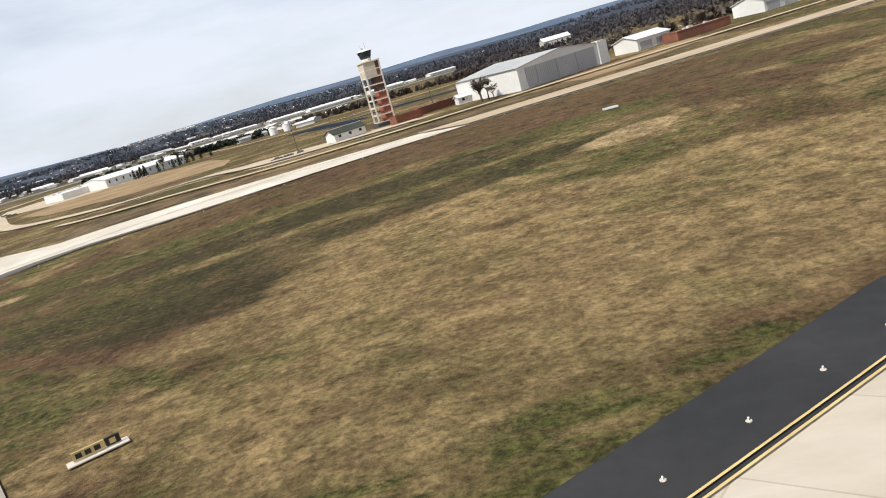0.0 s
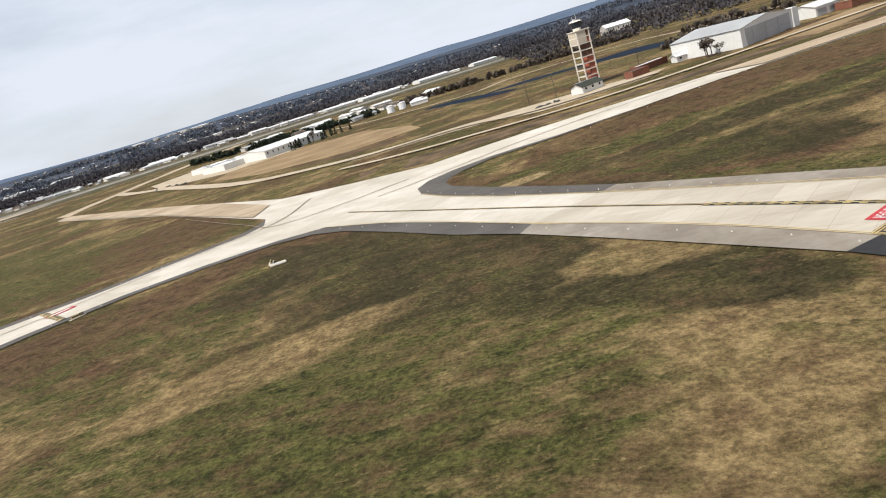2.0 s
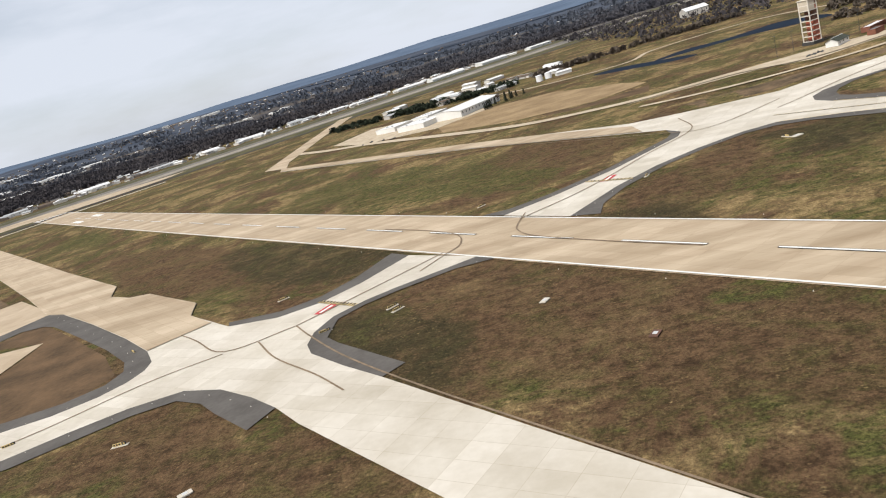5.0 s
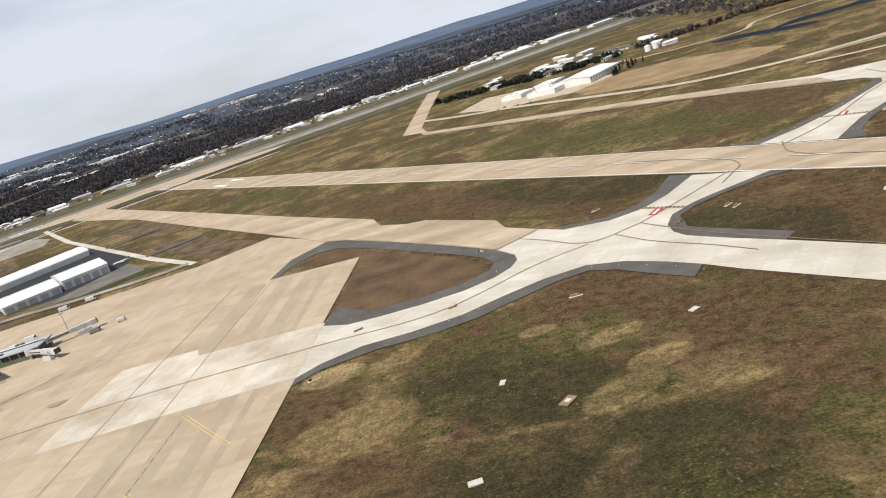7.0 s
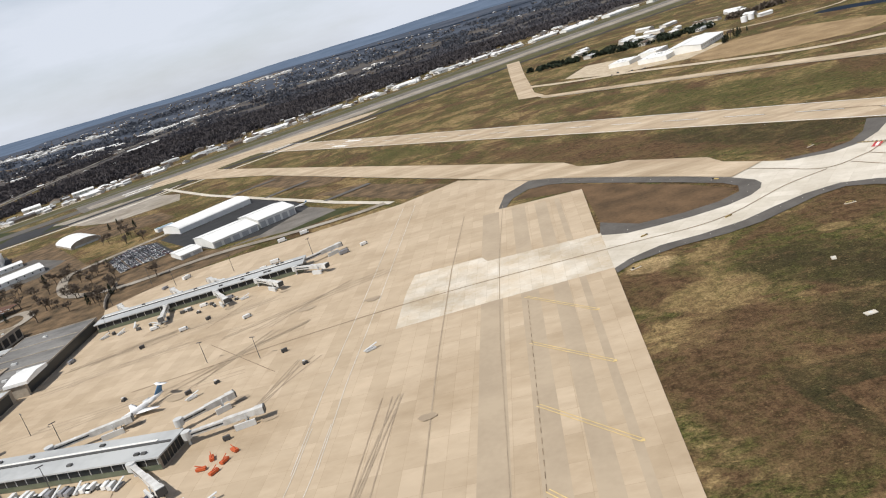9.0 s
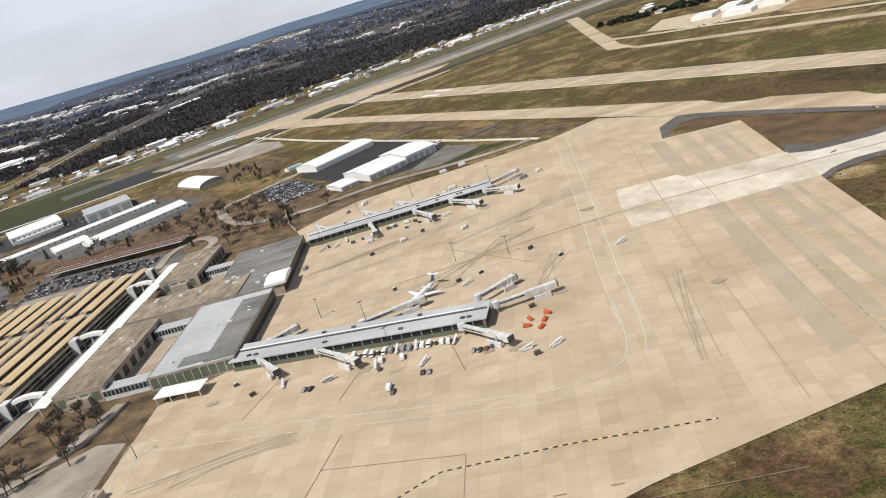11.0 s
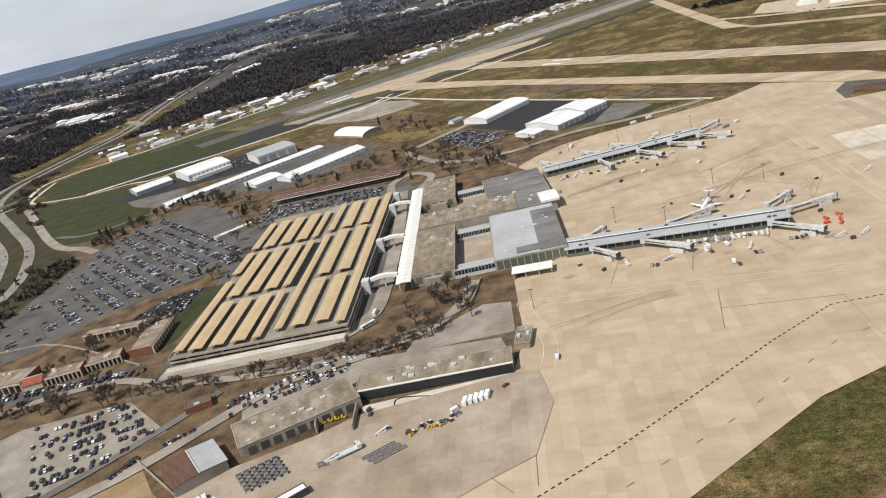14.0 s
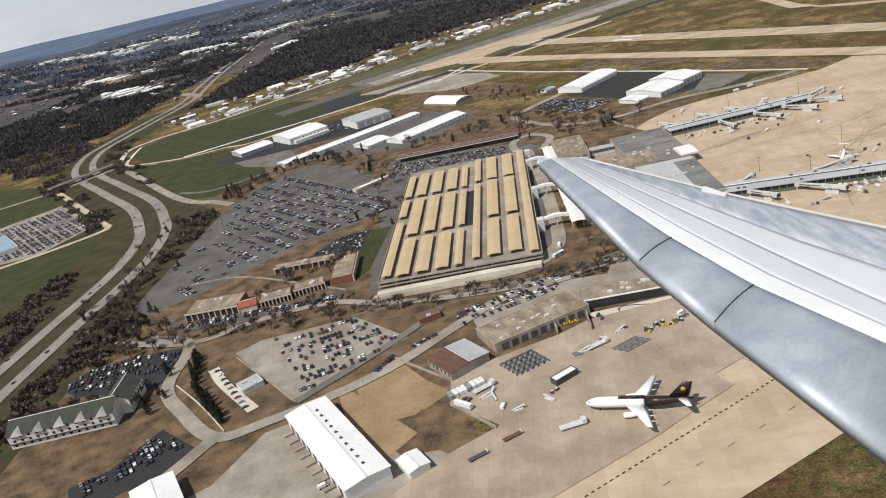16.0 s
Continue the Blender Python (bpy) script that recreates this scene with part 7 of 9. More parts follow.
part("grey_roof_half", prism([(0.3, 3.2), (6.55, 2.72), (6.55, 2.8), (0.3, 3.3)], -6.1, 6.1, "x"), M["roof_grey"], t, "newer grey roof sheets")
t = flat_building("loading_shed", (-408.2, -92.9), 33, 6.8, 2.4, 1.7, "steel_dark", "roof_white", "small open loading shed with a white roof", "shed")
t = flat_building("low_hangar", (-413, -63), 24, 30, 12, 2.9, "concrete_wall", "roof_tan", "low concrete cargo building with a stained roof", "cargo building", units=10)
for k in range(9):
    part("dock_door", boxes((-13 + 3.0 * k, -11 + 3.0 * k, -6.06, -5.98, 0.2, 2.2)), M["steel_dark"], t)
t = flat_building("cargo_terminal", (-379, -56), -1.5, 39, 8, 2.6, "concrete_wall", "roof_tan", "long low cargo terminal with a stained roof", "cargo building", units=14)
part("white_coping", boxes((-19.6, 19.6, -4.2, -3.8, 2.62, 2.9)), M["white"], t)
# Shade along the loading front is painted as a dark sheet.
part("shaded_front", boxes((-19.4, 19.4, -4.1, -4.02, 0.1, 2.4)), M["dark_wall"], t, "dark sheet painting the shade of the loading front")
flat_building("gate_house", (-356, -46), 80, 9, 4, 1.6, "concrete_wall", "roof_tan", "small walled utility yard building", "utility building", units=3)
flat_building("booth", (-496, -67), 35, 6.5, 5.5, 1.6, "steel", "roof_grey", "small grey booth beside the car park", "booth", units=3)
flat_building("lodge", (-444, -46), 20, 7, 4.5, 1.7, "brick", "roof_brown", "small brick lodge with a brown roof", "lodge", units=1)
t = flat_building("toll_plaza", (-477, 112), 38, 18, 3.0, 1.7, "stucco", "roof_white", "toll plaza with a pale flat canopy", "toll plaza", units=2)
flat_building("toll_office", (-484, 107), 38, 6, 4, 1.6, "stucco", "roof_grey", "small stucco office beside the toll plaza", "office")


def motel(at, turn, lx, ly, h, bays, label):
    t = flat_building("motel_block", at, turn, lx, ly, h, "brick", "roof_tan", label, "motel", units=3)
    for k in range(bays + 1):
        x = -lx / 2 + lx * k / bays
        part("pier_column", boxes((x - 0.16, x + 0.16, -ly / 2 - 0.5, -ly / 2, 0, h)), M["stucco"], t, "pale column")
    for k in range(bays):
        x = -lx / 2 + lx * (k + 0.5) / bays
        part("window", boxes((x - 0.55, x + 0.55, -ly / 2 - 0.05, -ly / 2 + 0.02, 0.3, h - 0.5)), M["glass"], t)
    part("fascia", boxes((-lx / 2 - 0.3, lx / 2 + 0.3, -ly / 2 - 0.6, -ly / 2 - 0.4, h - 0.35, h + 0.2)), M["stucco"], t)
    return t


motel((-524, -6.5), -3, 20, 11, 3.0, 9, "brick motel block with pale columns")
motel((-501, -8.4), 9, 11, 6, 2.6, 8, "low brick motel wing with pale columns")
motel((-489.3, -4.6), 12, 11, 6, 2.6, 8, "low brick motel wing with pale columns")
motel((-477.5, 5.5), 92, 21, 8, 2.6, 10, "low motel wing beside the lawn")
motel((-492, 18.6), -3, 31, 4, 2.5, 12, "long low motel wing along the back lot")
gable_building("motel_entrance", (-511, -10.5), 10, 6, 5, 2.2, 1.2, "stucco", "roof_terra", "motel entrance with a red clay roof", "motel")
t = gable_building("hotel", (-550, -71), 5, 31, 9, 4.6, 2.4, "lime", "roof_green", "three-storey hotel with dark green roof and white gables", "hotel")
for k in range(5):
    x = -12.4 + 6.2 * k
    g = part("dormer", prism([(x - 1.8, 4.2), (x + 1.8, 4.2), (x, 6.0)], -5.2, -1.0), M["lime"], t, "white gabled dormer")
for k in range(13):
    for z in (0.7, 2.1, 3.5):
        x = -13.8 + 2.3 * k
        part("window", boxes((x - 0.4, x + 0.4, -4.56, -4.48, z, z + 0.75)), M["glass"], t)
part("balcony_band", boxes((-15.4, 15.4, -4.9, -4.5, 1.6, 1.75)), M["roof_green"], t)
gable_building("hotel_wing", (-536, -62.5), 93, 12, 8, 4.6, 2.2, "lime", "roof_green", "hotel wing with a dark green roof", "hotel", windows=6)
flat_building("depot_building", (-701, 145), -50, 40, 14, 2.2, "siding", "blue_roof", "depot with a pale blue roof", "depot", units=2)
flat_building("depot_building", (-676, 170), 22, 21, 3, 1.6, "siding_grey", "roof_dark", "long dark depot shed", "depot")

# hangars between the car park and the far runway
gable_building("long_store", (-503, 224), 37, 102, 10.0, 2.0, 0.6, "siding", "roof_white", "very long white metal storage shed", "storage shed", windows=30)
gable_building("long_store", (-453, 207), 42, 52, 16, 2.2, 1.5, "siding", "roof_white", "long white storage shed", "storage shed", windows=14)
gable_building("long_store", (-487, 201), 38, 17, 17, 1.8, 0.8, "siding", "roof_white", "white storage shed with low annexes", "storage shed")
t = gable_building("white_hangar", (-546, 270), 36, 29, 31, 4.2, 1.4, "siding", "roof_white", "white hangar with an office front", "hangar", windows=10)
part("lean_to", boxes((-12, 14, -19, -15.5, 0, 2.2)), M["siding"], t)
gable_building("white_hangar", (-498, 270), 31, 26, 26, 4.8, 0.9, "siding", "siding_grey", "pale hangar with a grey metal roof", "hangar", doors=4)
gable_building("white_hangar", (-578, 258), 36, 24, 19, 2.6, 1.0, "siding_grey", "roof_white", "small white roofed hangar", "hangar", doors=3)
sheet("hangar_apron", [(-536, 300), (-500, 300), (-476, 268), (-492, 248), (-520, 240), (-560, 235), (-585, 232), (-600, 240), (-570, 285)], M["asphalt"], 0.06, "dark asphalt hangar apron", "tarmac")
arched_building("quonset_hangar", (-440, 275), -48, 34, 16, 1.2, 2.6, "concrete_wall", "roof_white", "old hangar with a barrel roof", "hangar", doors=2)
t = arched_building("maintenance_hangar", (-349, 235), 47, 40, 18, 2.4, 1.6, "siding", "roof_white", "white maintenance hangar with a shallow curved roof", "hangar", "hangars on the dark tarmac", 3)
for (x, y), lx, ly, h in (((-321, 176), 20, 24, 2.8), ((-306, 189), 17, 23, 3.6)):
    gable_building("maintenance_hangar", (x, y), 38, lx, ly, h, 1.4, "siding", "roof_white", "white maintenance hangar with a broad gable roof", "hangar", doors=5, group="hangars on the dark tarmac")
gable_building("hangar_annex", (-335, 165), 38, 9, 14, 1.8, 0.5, "siding", "roof_white", "low white annex of a hangar", "annex", doors=2)
flat_building("blue_shed", (-374, 240), 40, 9, 5, 1.5, "siding", "blue_roof", "low shed with a blue roof", "shed")
# covered walkway with a dark frame north of the garage
t = thing("solar_canopy", "long dark steel canopy frame over parked cars", "canopy", (-434, 146, 0), -4)
for k in range(30):
    x = -33 + 66 * k / 29
    part("rafter", boxes((x - 0.12, x + 0.12, -6.5, 6.5, 2.1, 2.3)), M["steel_dark"], t)
for y in (-4.6, -1.0, 2.6, 5.6):
    part("roof_panel", boxes((-33, 33, y - 1.25, y + 1.25, 2.52, 2.62)), M["rust"], t, "dark red-brown roof strip")
for y in (-6, -2.8, 0.8, 4.2):
    part("beam", boxes((-33, 33, y - 0.3, y + 0.3, 2.3, 2.5)), M["steel"], t)
for k in range(8):
    for y in (-5.5, 5.5):
        x = -31 + 62 * k / 7
        part("post", boxes((x - 0.12, x + 0.12, y - 0.12, y + 0.12, 0, 2.1)), M["steel_dark"], t)

# works, tanks and buildings beyond the near field
t = gable_building("factory_hall", (-74, 346), 52, 36, 22, 3.2, 1.4, "siding", "roof_white", "large white factory hall with a bright metal roof", "factory", windows=12)
flat_building("factory_wing", (-97, 340), 52, 20, 18, 2.4, "siding", "roof_white", "low white factory wing", "factory", units=8)
flat_building("factory_wing", (-113, 362), 52, 16, 14, 2.2, "siding", "roof_white", "low white factory wing", "factory", units=5)
flat_building("factory_wing", (-93, 370), 52, 18, 12, 2.4, "siding", "roof_white", "low white factory wing", "factory", units=5)
sheet("factory_yard", [(-150, 372), (-128, 330), (-90, 306), (-60, 330), (-96, 380), (-130, 410)], M["gravel"], 0.04, "pale gravel factory yard", "yard")
for x, y in ((-26, 398), (-20, 402)):
    t = thing("storage_tank", "squat white cylindrical storage tank", "tank", (x, y, 0), group="white tanks")
    bm = bmesh.new()
    bmesh.ops.create_cone(bm, cap_ends=True, segments=20, radius1=2.0, radius2=2.0, depth=3.4, matrix=Matrix.Translation((0, 0, 1.7)))
    part("shell", bm, M["livery_white"], t)
    bm = bmesh.new()
    bmesh.ops.create_cone(bm, cap_ends=True, segments=20, radius1=2.1, radius2=0.3, depth=0.5, matrix=Matrix.Translation((0, 0, 3.65)))
    part("roof", bm, M["livery_white"], t)
gable_building("pump_house", (-11, 402), 10, 9, 4, 1.8, 0.6, "siding", "roof_white", "small white pump house beside tanks", "pump house")
rb = random.Random(21)
FAR = [(-594, 500, 26), (-556, 520, 20), (-520, 575, 18), (-470, 600, 24), (-410, 628, 34), (-362, 660, 40), (-318, 690, 22), (-280, 712, 30), (-232, 742, 36), (-196, 760, 22), (-160, 775, 44), (-118, 800, 44), (-75, 812, 60), (-20, 850, 50), (40, 880, 40), (-640, 440, 24), (-672, 418, 18), (-626, 545, 20), (-582, 560, 24)]
for x, y, l in FAR:
    turn = 33 + rb.uniform(-5, 5)
    if rb.random() < 0.55:
        arched_building("far_hangar", (x, y), turn, l * 0.8, rb.uniform(11, 16), rb.uniform(1.6, 2.4), rb.uniform(1.0, 1.9), "siding", "roof_white", "white hangar in a row beyond the far runway", "hangar", "far hangars")
    else:
        gable_building("far_hangar", (x, y), turn, l * 0.8, rb.uniform(9, 14), rb.uniform(2.0, 3.0), 0.9, "siding", rb.choice(("roof_white", "roof_white", "roof_grey")), "pale industrial building beyond the far runway", "industrial building", group="far hangars", windows=4)
for i in range(110):
    s, o = rb.uniform(-170, 640), rb.uniform(78, 118)
    p = FC + FD * s + FN * o
    gable_building("far_house", (p.x, p.y), rb.uniform(0, 180), rb.uniform(4, 13), rb.uniform(3, 6), rb.uniform(1.2, 2.0), 0.7, "lime", rb.choice(("roof_white", "roof_white", "roof_grey", "roof_brown", "roof_slate")), "pale building at the edge of the woods", "house", group="houses by the far runway")
for i in range(26):
    x, y = rb.uniform(-140, 0), rb.uniform(420, 540)
    gable_building("works_building", (x, y), 40 + rb.choice((0, 90)), rb.uniform(6, 16), rb.uniform(4, 7), rb.uniform(1.5, 2.4), 0.7, "lime", rb.choice(("roof_white", "roof_grey", "roof_brown")), "low works building among trees", "works building", group="works beyond the field")

# the town: small roofs among the trees, past counting
verts, faces, idx = [], [], []
TOWN = ((-1500, 1850, 420, 300, 420), (-1050, 1200, 330, 190, 190), (-880, 820, 200, 140, 90), (-900, 1420, 380, 150, 220), (-600, 1750, 500, 240, 220), (-900, 2150, 700, 220, 260), (-960, 600, 130, 70, 36), (-1200, 1000, 200, 160, 40), (100, 1500, 700, 260, 36), (-300, 1250, 500, 160, 28))
# shopping strips: the two ends, how far they spread, how many halls
STRIPS = ((-1650, 1965, -1390, 1815, 22, 46), (-1390, 1815, -1240, 1700, 24, 20), (-1312, 1898, -1120, 1760, 24, 24), (-1010, 1375, -905, 1340, 16, 26), (-870, 1420, -800, 1520, 22, 14), (-1130, 1180, -1010, 1110, 14, 14), (-980, 900, -860, 800, 16, 12), (-1010, 2350, -700, 2150, 40, 20), (-730, 1000, -704, 1085, 3, 7), (-560, 1500, -380, 1420, 26, 10))
rt = random.Random(5)
spots_town = []
for cx, cy, rx, ry, count in TOWN:
    for i in range(count):
        spots_town.append((rt.gauss(cx, rx * 0.6), rt.gauss(cy, ry * 0.6), rt.uniform(4, 8), rt.uniform(3.5, 5.5), rt.uniform(1.6, 2.6), 4, rt.choice((1, 2, 2, 3, 5, 5))))
for x0, y0, x1, y1, spread, count in STRIPS:
    for i in range(count):
        k = rt.random()
        spots_town.append((x0 + (x1 - x0) * k + rt.gauss(0, spread), y0 + (y1 - y0) * k + rt.gauss(0, spread), rt.uniform(10, 38), rt.uniform(8, 18), rt.uniform(2.6, 4.2), 0, rt.choice((1, 1, 1, 2))))
spots_town = [p for p in spots_town if p[1] > 560 and math.hypot(p[0] + 590, p[1] - 500) > 90]
# sheds and yards between the far runway and the woods
for i in range(230):
    p = FC + FD * rt.uniform(-190, 640) + FN * (88 + 95 * rt.random() ** 1.4)
    big = rt.random() < 0.16
    spots_town.append((p.x, p.y, rt.uniform(10, 22) if big else rt.uniform(2.5, 8), rt.uniform(7, 12) if big else rt.uniform(2, 5), rt.uniform(1.4, 2.6), rt.choice((0, 4, 4)), rt.choice((1, 2, 2, 3, 5, 5))))
for x, y, l, w, h, wall, roof in spots_town:
    a = rt.choice((0.5, 0.5 + math.pi / 2)) + rt.uniform(-0.15, 0.15)
    c, s = math.cos(a), math.sin(a)
    z = land_z(x, y) - 0.5
    b = len(verts)
    for lx, ly, lz in ((-l, -w, 0), (l, -w, 0), (l, w, 0), (-l, w, 0), (-l, -w, h + .5), (l, -w, h + .5), (l, w, h + .5), (-l, w, h + .5), (-l, 0, h + 1.4), (l, 0, h + 1.4)):
        lx, ly = lx / 2, ly / 2
        verts.append((x + lx * c - ly * s, y + lx * s + ly * c, z + lz))
    for f, m in (((0, 1, 5, 4), wall), ((2, 3, 7, 6), wall), ((1, 2, 6, 9, 5), wall), ((3, 0, 4, 8, 7), wall), ((4, 5, 9, 8), roof), ((6, 7, 8, 9), roof)):
        faces.append(tuple(b + k for k in f))
        idx.append(m)
me = bpy.data.meshes.new("town_houses")
me.from_pydata(verts, [], faces)
for k in ("lime", "roof_white", "roof_grey", "roof_brown", "house_brown", "roof_slate"):
    me.materials.append(M[k])
for p, m in zip(me.polygons, idx):
    p.material_index = m
tagged(new("town_houses", me), "far scattered town roofs among winter trees", "town", "", "stuff")


# ---- trees ----
def bare_tree_mesh(seed):
    """A leafless tree: tapered trunk and limbs, and a crown of fine twigs with gaps."""
    r = random.Random(seed)
    wood, twig = bmesh.new(), bmesh.new()
    H = 12.0 * K
    rod(wood, (0, 0, 0), (0.05, 0.03, H * 0.35), 0.14 * H / 4, 6, 0.10 * H / 4)
    tips = []
    for i in range(7):
        a, e = i * 2.4 + r.uniform(-0.4, 0.4), r.uniform(0.5, 1.2)
        p = Vector((0.05, 0.03, H * r.uniform(0.25, 0.42)))
        L = H * r.uniform(0.28, 0.45)
        q = p + Vector((math.cos(a) * math.cos(e), math.sin(a) * math.cos(e), math.sin(e))) * L
        rod(wood, p, q, 0.06 * H / 4, 4, 0.03 * H / 4)
        for j in range(4):
            q2 = q + Vector((r.uniform(-1, 1), r.uniform(-1, 1), r.uniform(0.2, 1.2))).normalized() * L * r.uniform(0.4, 0.7)
            rod(wood, q, q2, 0.028 * H / 4, 3, 0.012 * H / 4)
            tips += [q2, (q + q2) / 2]
        tips.append(q)
    for p in tips:
        for j in range(7):
            d = Vector((r.uniform(-1, 1), r.uniform(-1, 1), r.uniform(-0.3, 1.1))).normalized()
            q = p + d * H * r.uniform(0.10, 0.2)
            side = d.cross(Vector((r.uniform(-1, 1), r.uniform(-1, 1), r.uniform(-1, 1)))).normalized() * H * 0.014
            twig.faces.new([twig.verts.new(v) for v in (p - side, p + side, q + side * 0.3)])
            q3 = p + (q - p) * 0.5 + d.cross(side).normalized() * H * 0.07
            twig.faces.new([twig.verts.new(v) for v in (p + (q - p) * 0.3 - side * 0.6, p + (q - p) * 0.3 + side * 0.6, q3)])
    out = []
    for n, b, m in (("trunk", wood, M["bark"]), ("crown", twig, M["twig"])):
        me = bpy.data.meshes.new(n)
        b.to_mesh(me)
        b.free()
        me.materials.append(m)
        out.append(me)
    return out


def cedar_mesh(seed):
    """A dark evergreen: short trunk and a ragged crown of many small needle sprays."""
    r = random.Random(seed)
    wood, leaf = bmesh.new(), bmesh.new()
    H = 10.0 * K
    rod(wood, (0, 0, 0), (0, 0, H * 0.85), 0.10 * H / 4, 6, 0.02)
    for i in range(420):
        h = r.uniform(0.08, 1.0)
        rad = H * 0.30 * (1.02 - h) ** 0.7 * (0.75 + 0.35 * math.sin(i * 1.7)) * r.uniform(0.55, 1.1)
        a = r.uniform(0, 2 * math.pi)
        p = Vector((math.cos(a) * rad, math.sin(a) * rad, h * H))
        s = H * r.uniform(0.03, 0.06)
        u, v = Vector((r.uniform(-1, 1), r.uniform(-1, 1), r.uniform(-0.5, 1))).normalized() * s, Vector((r.uniform(-1, 1), r.uniform(-1, 1), r.uniform(-1, 1))).normalized() * s
        leaf.faces.new([leaf.verts.new(p + q) for q in (-u, v, u)])
        leaf.faces.new([leaf.verts.new(p + q) for q in (-v, u * 0.8, v * 0.9 + Vector((0, 0, s)))])
    out = []
    for n, b, m in (("trunk", wood, M["bark"]), ("crown", leaf, M["cedar"])):
        me = bpy.data.meshes.new(n)
        b.to_mesh(me)
        b.free()
        me.materials.append(m)
        out.append(me)
    return out


BARE, CEDAR = [bare_tree_mesh(s) for s in (1, 2, 3)], [cedar_mesh(s) for s in (4, 5)]


def tree(x, y, s, evergreen, r, label, group):
    t = thing("evergreen_tree" if evergreen else "bare_tree", label, "tree", (x, y, gz(x, y) + hill(x, y)), r.uniform(0, 360), group)
    t.scale = (s, s, s * r.uniform(0.85, 1.15))
    for n, me in zip(("trunk", "crown"), r.choice(CEDAR if evergreen else BARE)):
        ob = new(n, me)
        ob.parent = t
    return t


r = random.Random(11)
for pts, n, spread, ever, lab, grp in (
        ([(-466, -33), (-440, -36), (-412, -36), (-392, -36), (-378, -30)], 30, 1.2, 0.0, "leafless street tree beside the approach road", "street trees"),
        ([(-540, -26), (-510, -27), (-490, -24), (-474, -27)], 12, 3.0, 0.1, "leafless tree on the dry verge", "verge trees"),
        ([(-384, -12), (-378, -14), (-370, -8), (-372, -22), (-388, -22)], 14, 2.5, 0.1, "leafless tree in the terminal garden", "garden trees"),
        ([(-400, 150), (-380, 140), (-360, 135), (-352, 125), (-372, 160), (-392, 175), (-410, 180)], 46, 7.0, 0.15, "leafless tree on dry ground by the loop road", "loop trees"),
        ([(-470, 170), (-440, 172), (-420, 180), (-405, 190)], 26, 6.0, 0.15, "leafless tree by the storage sheds", "yard trees"),
        ([(-520, 185), (-500, 180), (-485, 150), (-476, 130), (-466, 70), (-470, 56)], 34, 5.0, 0.3, "leafless tree at the edge of the car park", "car park trees"),
        ([(-580, 120), (-575, 80), (-572, 40), (-575, 10), (-562, 0), (-545, -10)], 60, 7.0, 0.25, "leafless tree between car park and highway", "highway trees"),
        ([(-575, 165), (-560, 150), (-548, 175)], 14, 5.0, 0.7, "dark evergreen by the car park road", "evergreens"),
        ([(-520, -42), (-516, -58), (-508, -72), (-500, -84)], 34, 0.6, 1.0, "dark evergreen in a hedge row", "hedge row"),
        ([(-545, -62), (-560, -65), (-575, -70), (-530, -50), (-560, -28), (-548, -26)], 30, 5.0, 0.3, "leafless tree round the hotel", "hotel trees"),
        ([(-560, -20), (-536, -24), (-508, -29), (-486, -30), (-470, -33)], 22, 2.2, 0.05, "leafless tree along the approach road", "street trees"),
        ([(-508, 0), (-500, 8), (-486, 10), (-480, 24)], 14, 3.5, 0.05, "leafless tree in the motel court", "motel trees"),
        ([(-558, 138), (-545, 172), (-522, 190), (-502, 172)], 40, 3.0, 0.35, "low tree on the bank above the car park", "bank trees"),
        ([(-566, -66), (-552, -62), (-540, -57), (-528, -62), (-524, -70)], 20, 2.5, 0.5, "small tree in the hotel grounds", "hotel trees"),
        ([(-66, 322), (-58, 332), (-52, 340), (-40, 352)], 12, 2.0, 0.9, "dark evergreen beside the factory hall", "factory trees"),
        ([(72, 191), (76, 186)], 4, 1.0, 0.0, "leafless tree in front of the hangar", "hangar trees"),
        ([(-420, 300), (-400, 250), (-392, 225)], 16, 7.0, 0.2, "leafless tree on waste ground", "yard trees")):
    line = curve_points(pts, 12)
    for i in range(n):
        p = line[min(int((i + r.random()) / n * len(line)), len(line) - 1)]
        e = r.random() < ever
        tree(p[0] + r.gauss(0, spread), p[1] + r.gauss(0, spread), r.uniform(0.65, 1.15), e, r, lab if (e == (ever >= 0.5)) else ("dark evergreen among leafless trees" if e else "leafless tree among evergreens"), grp)

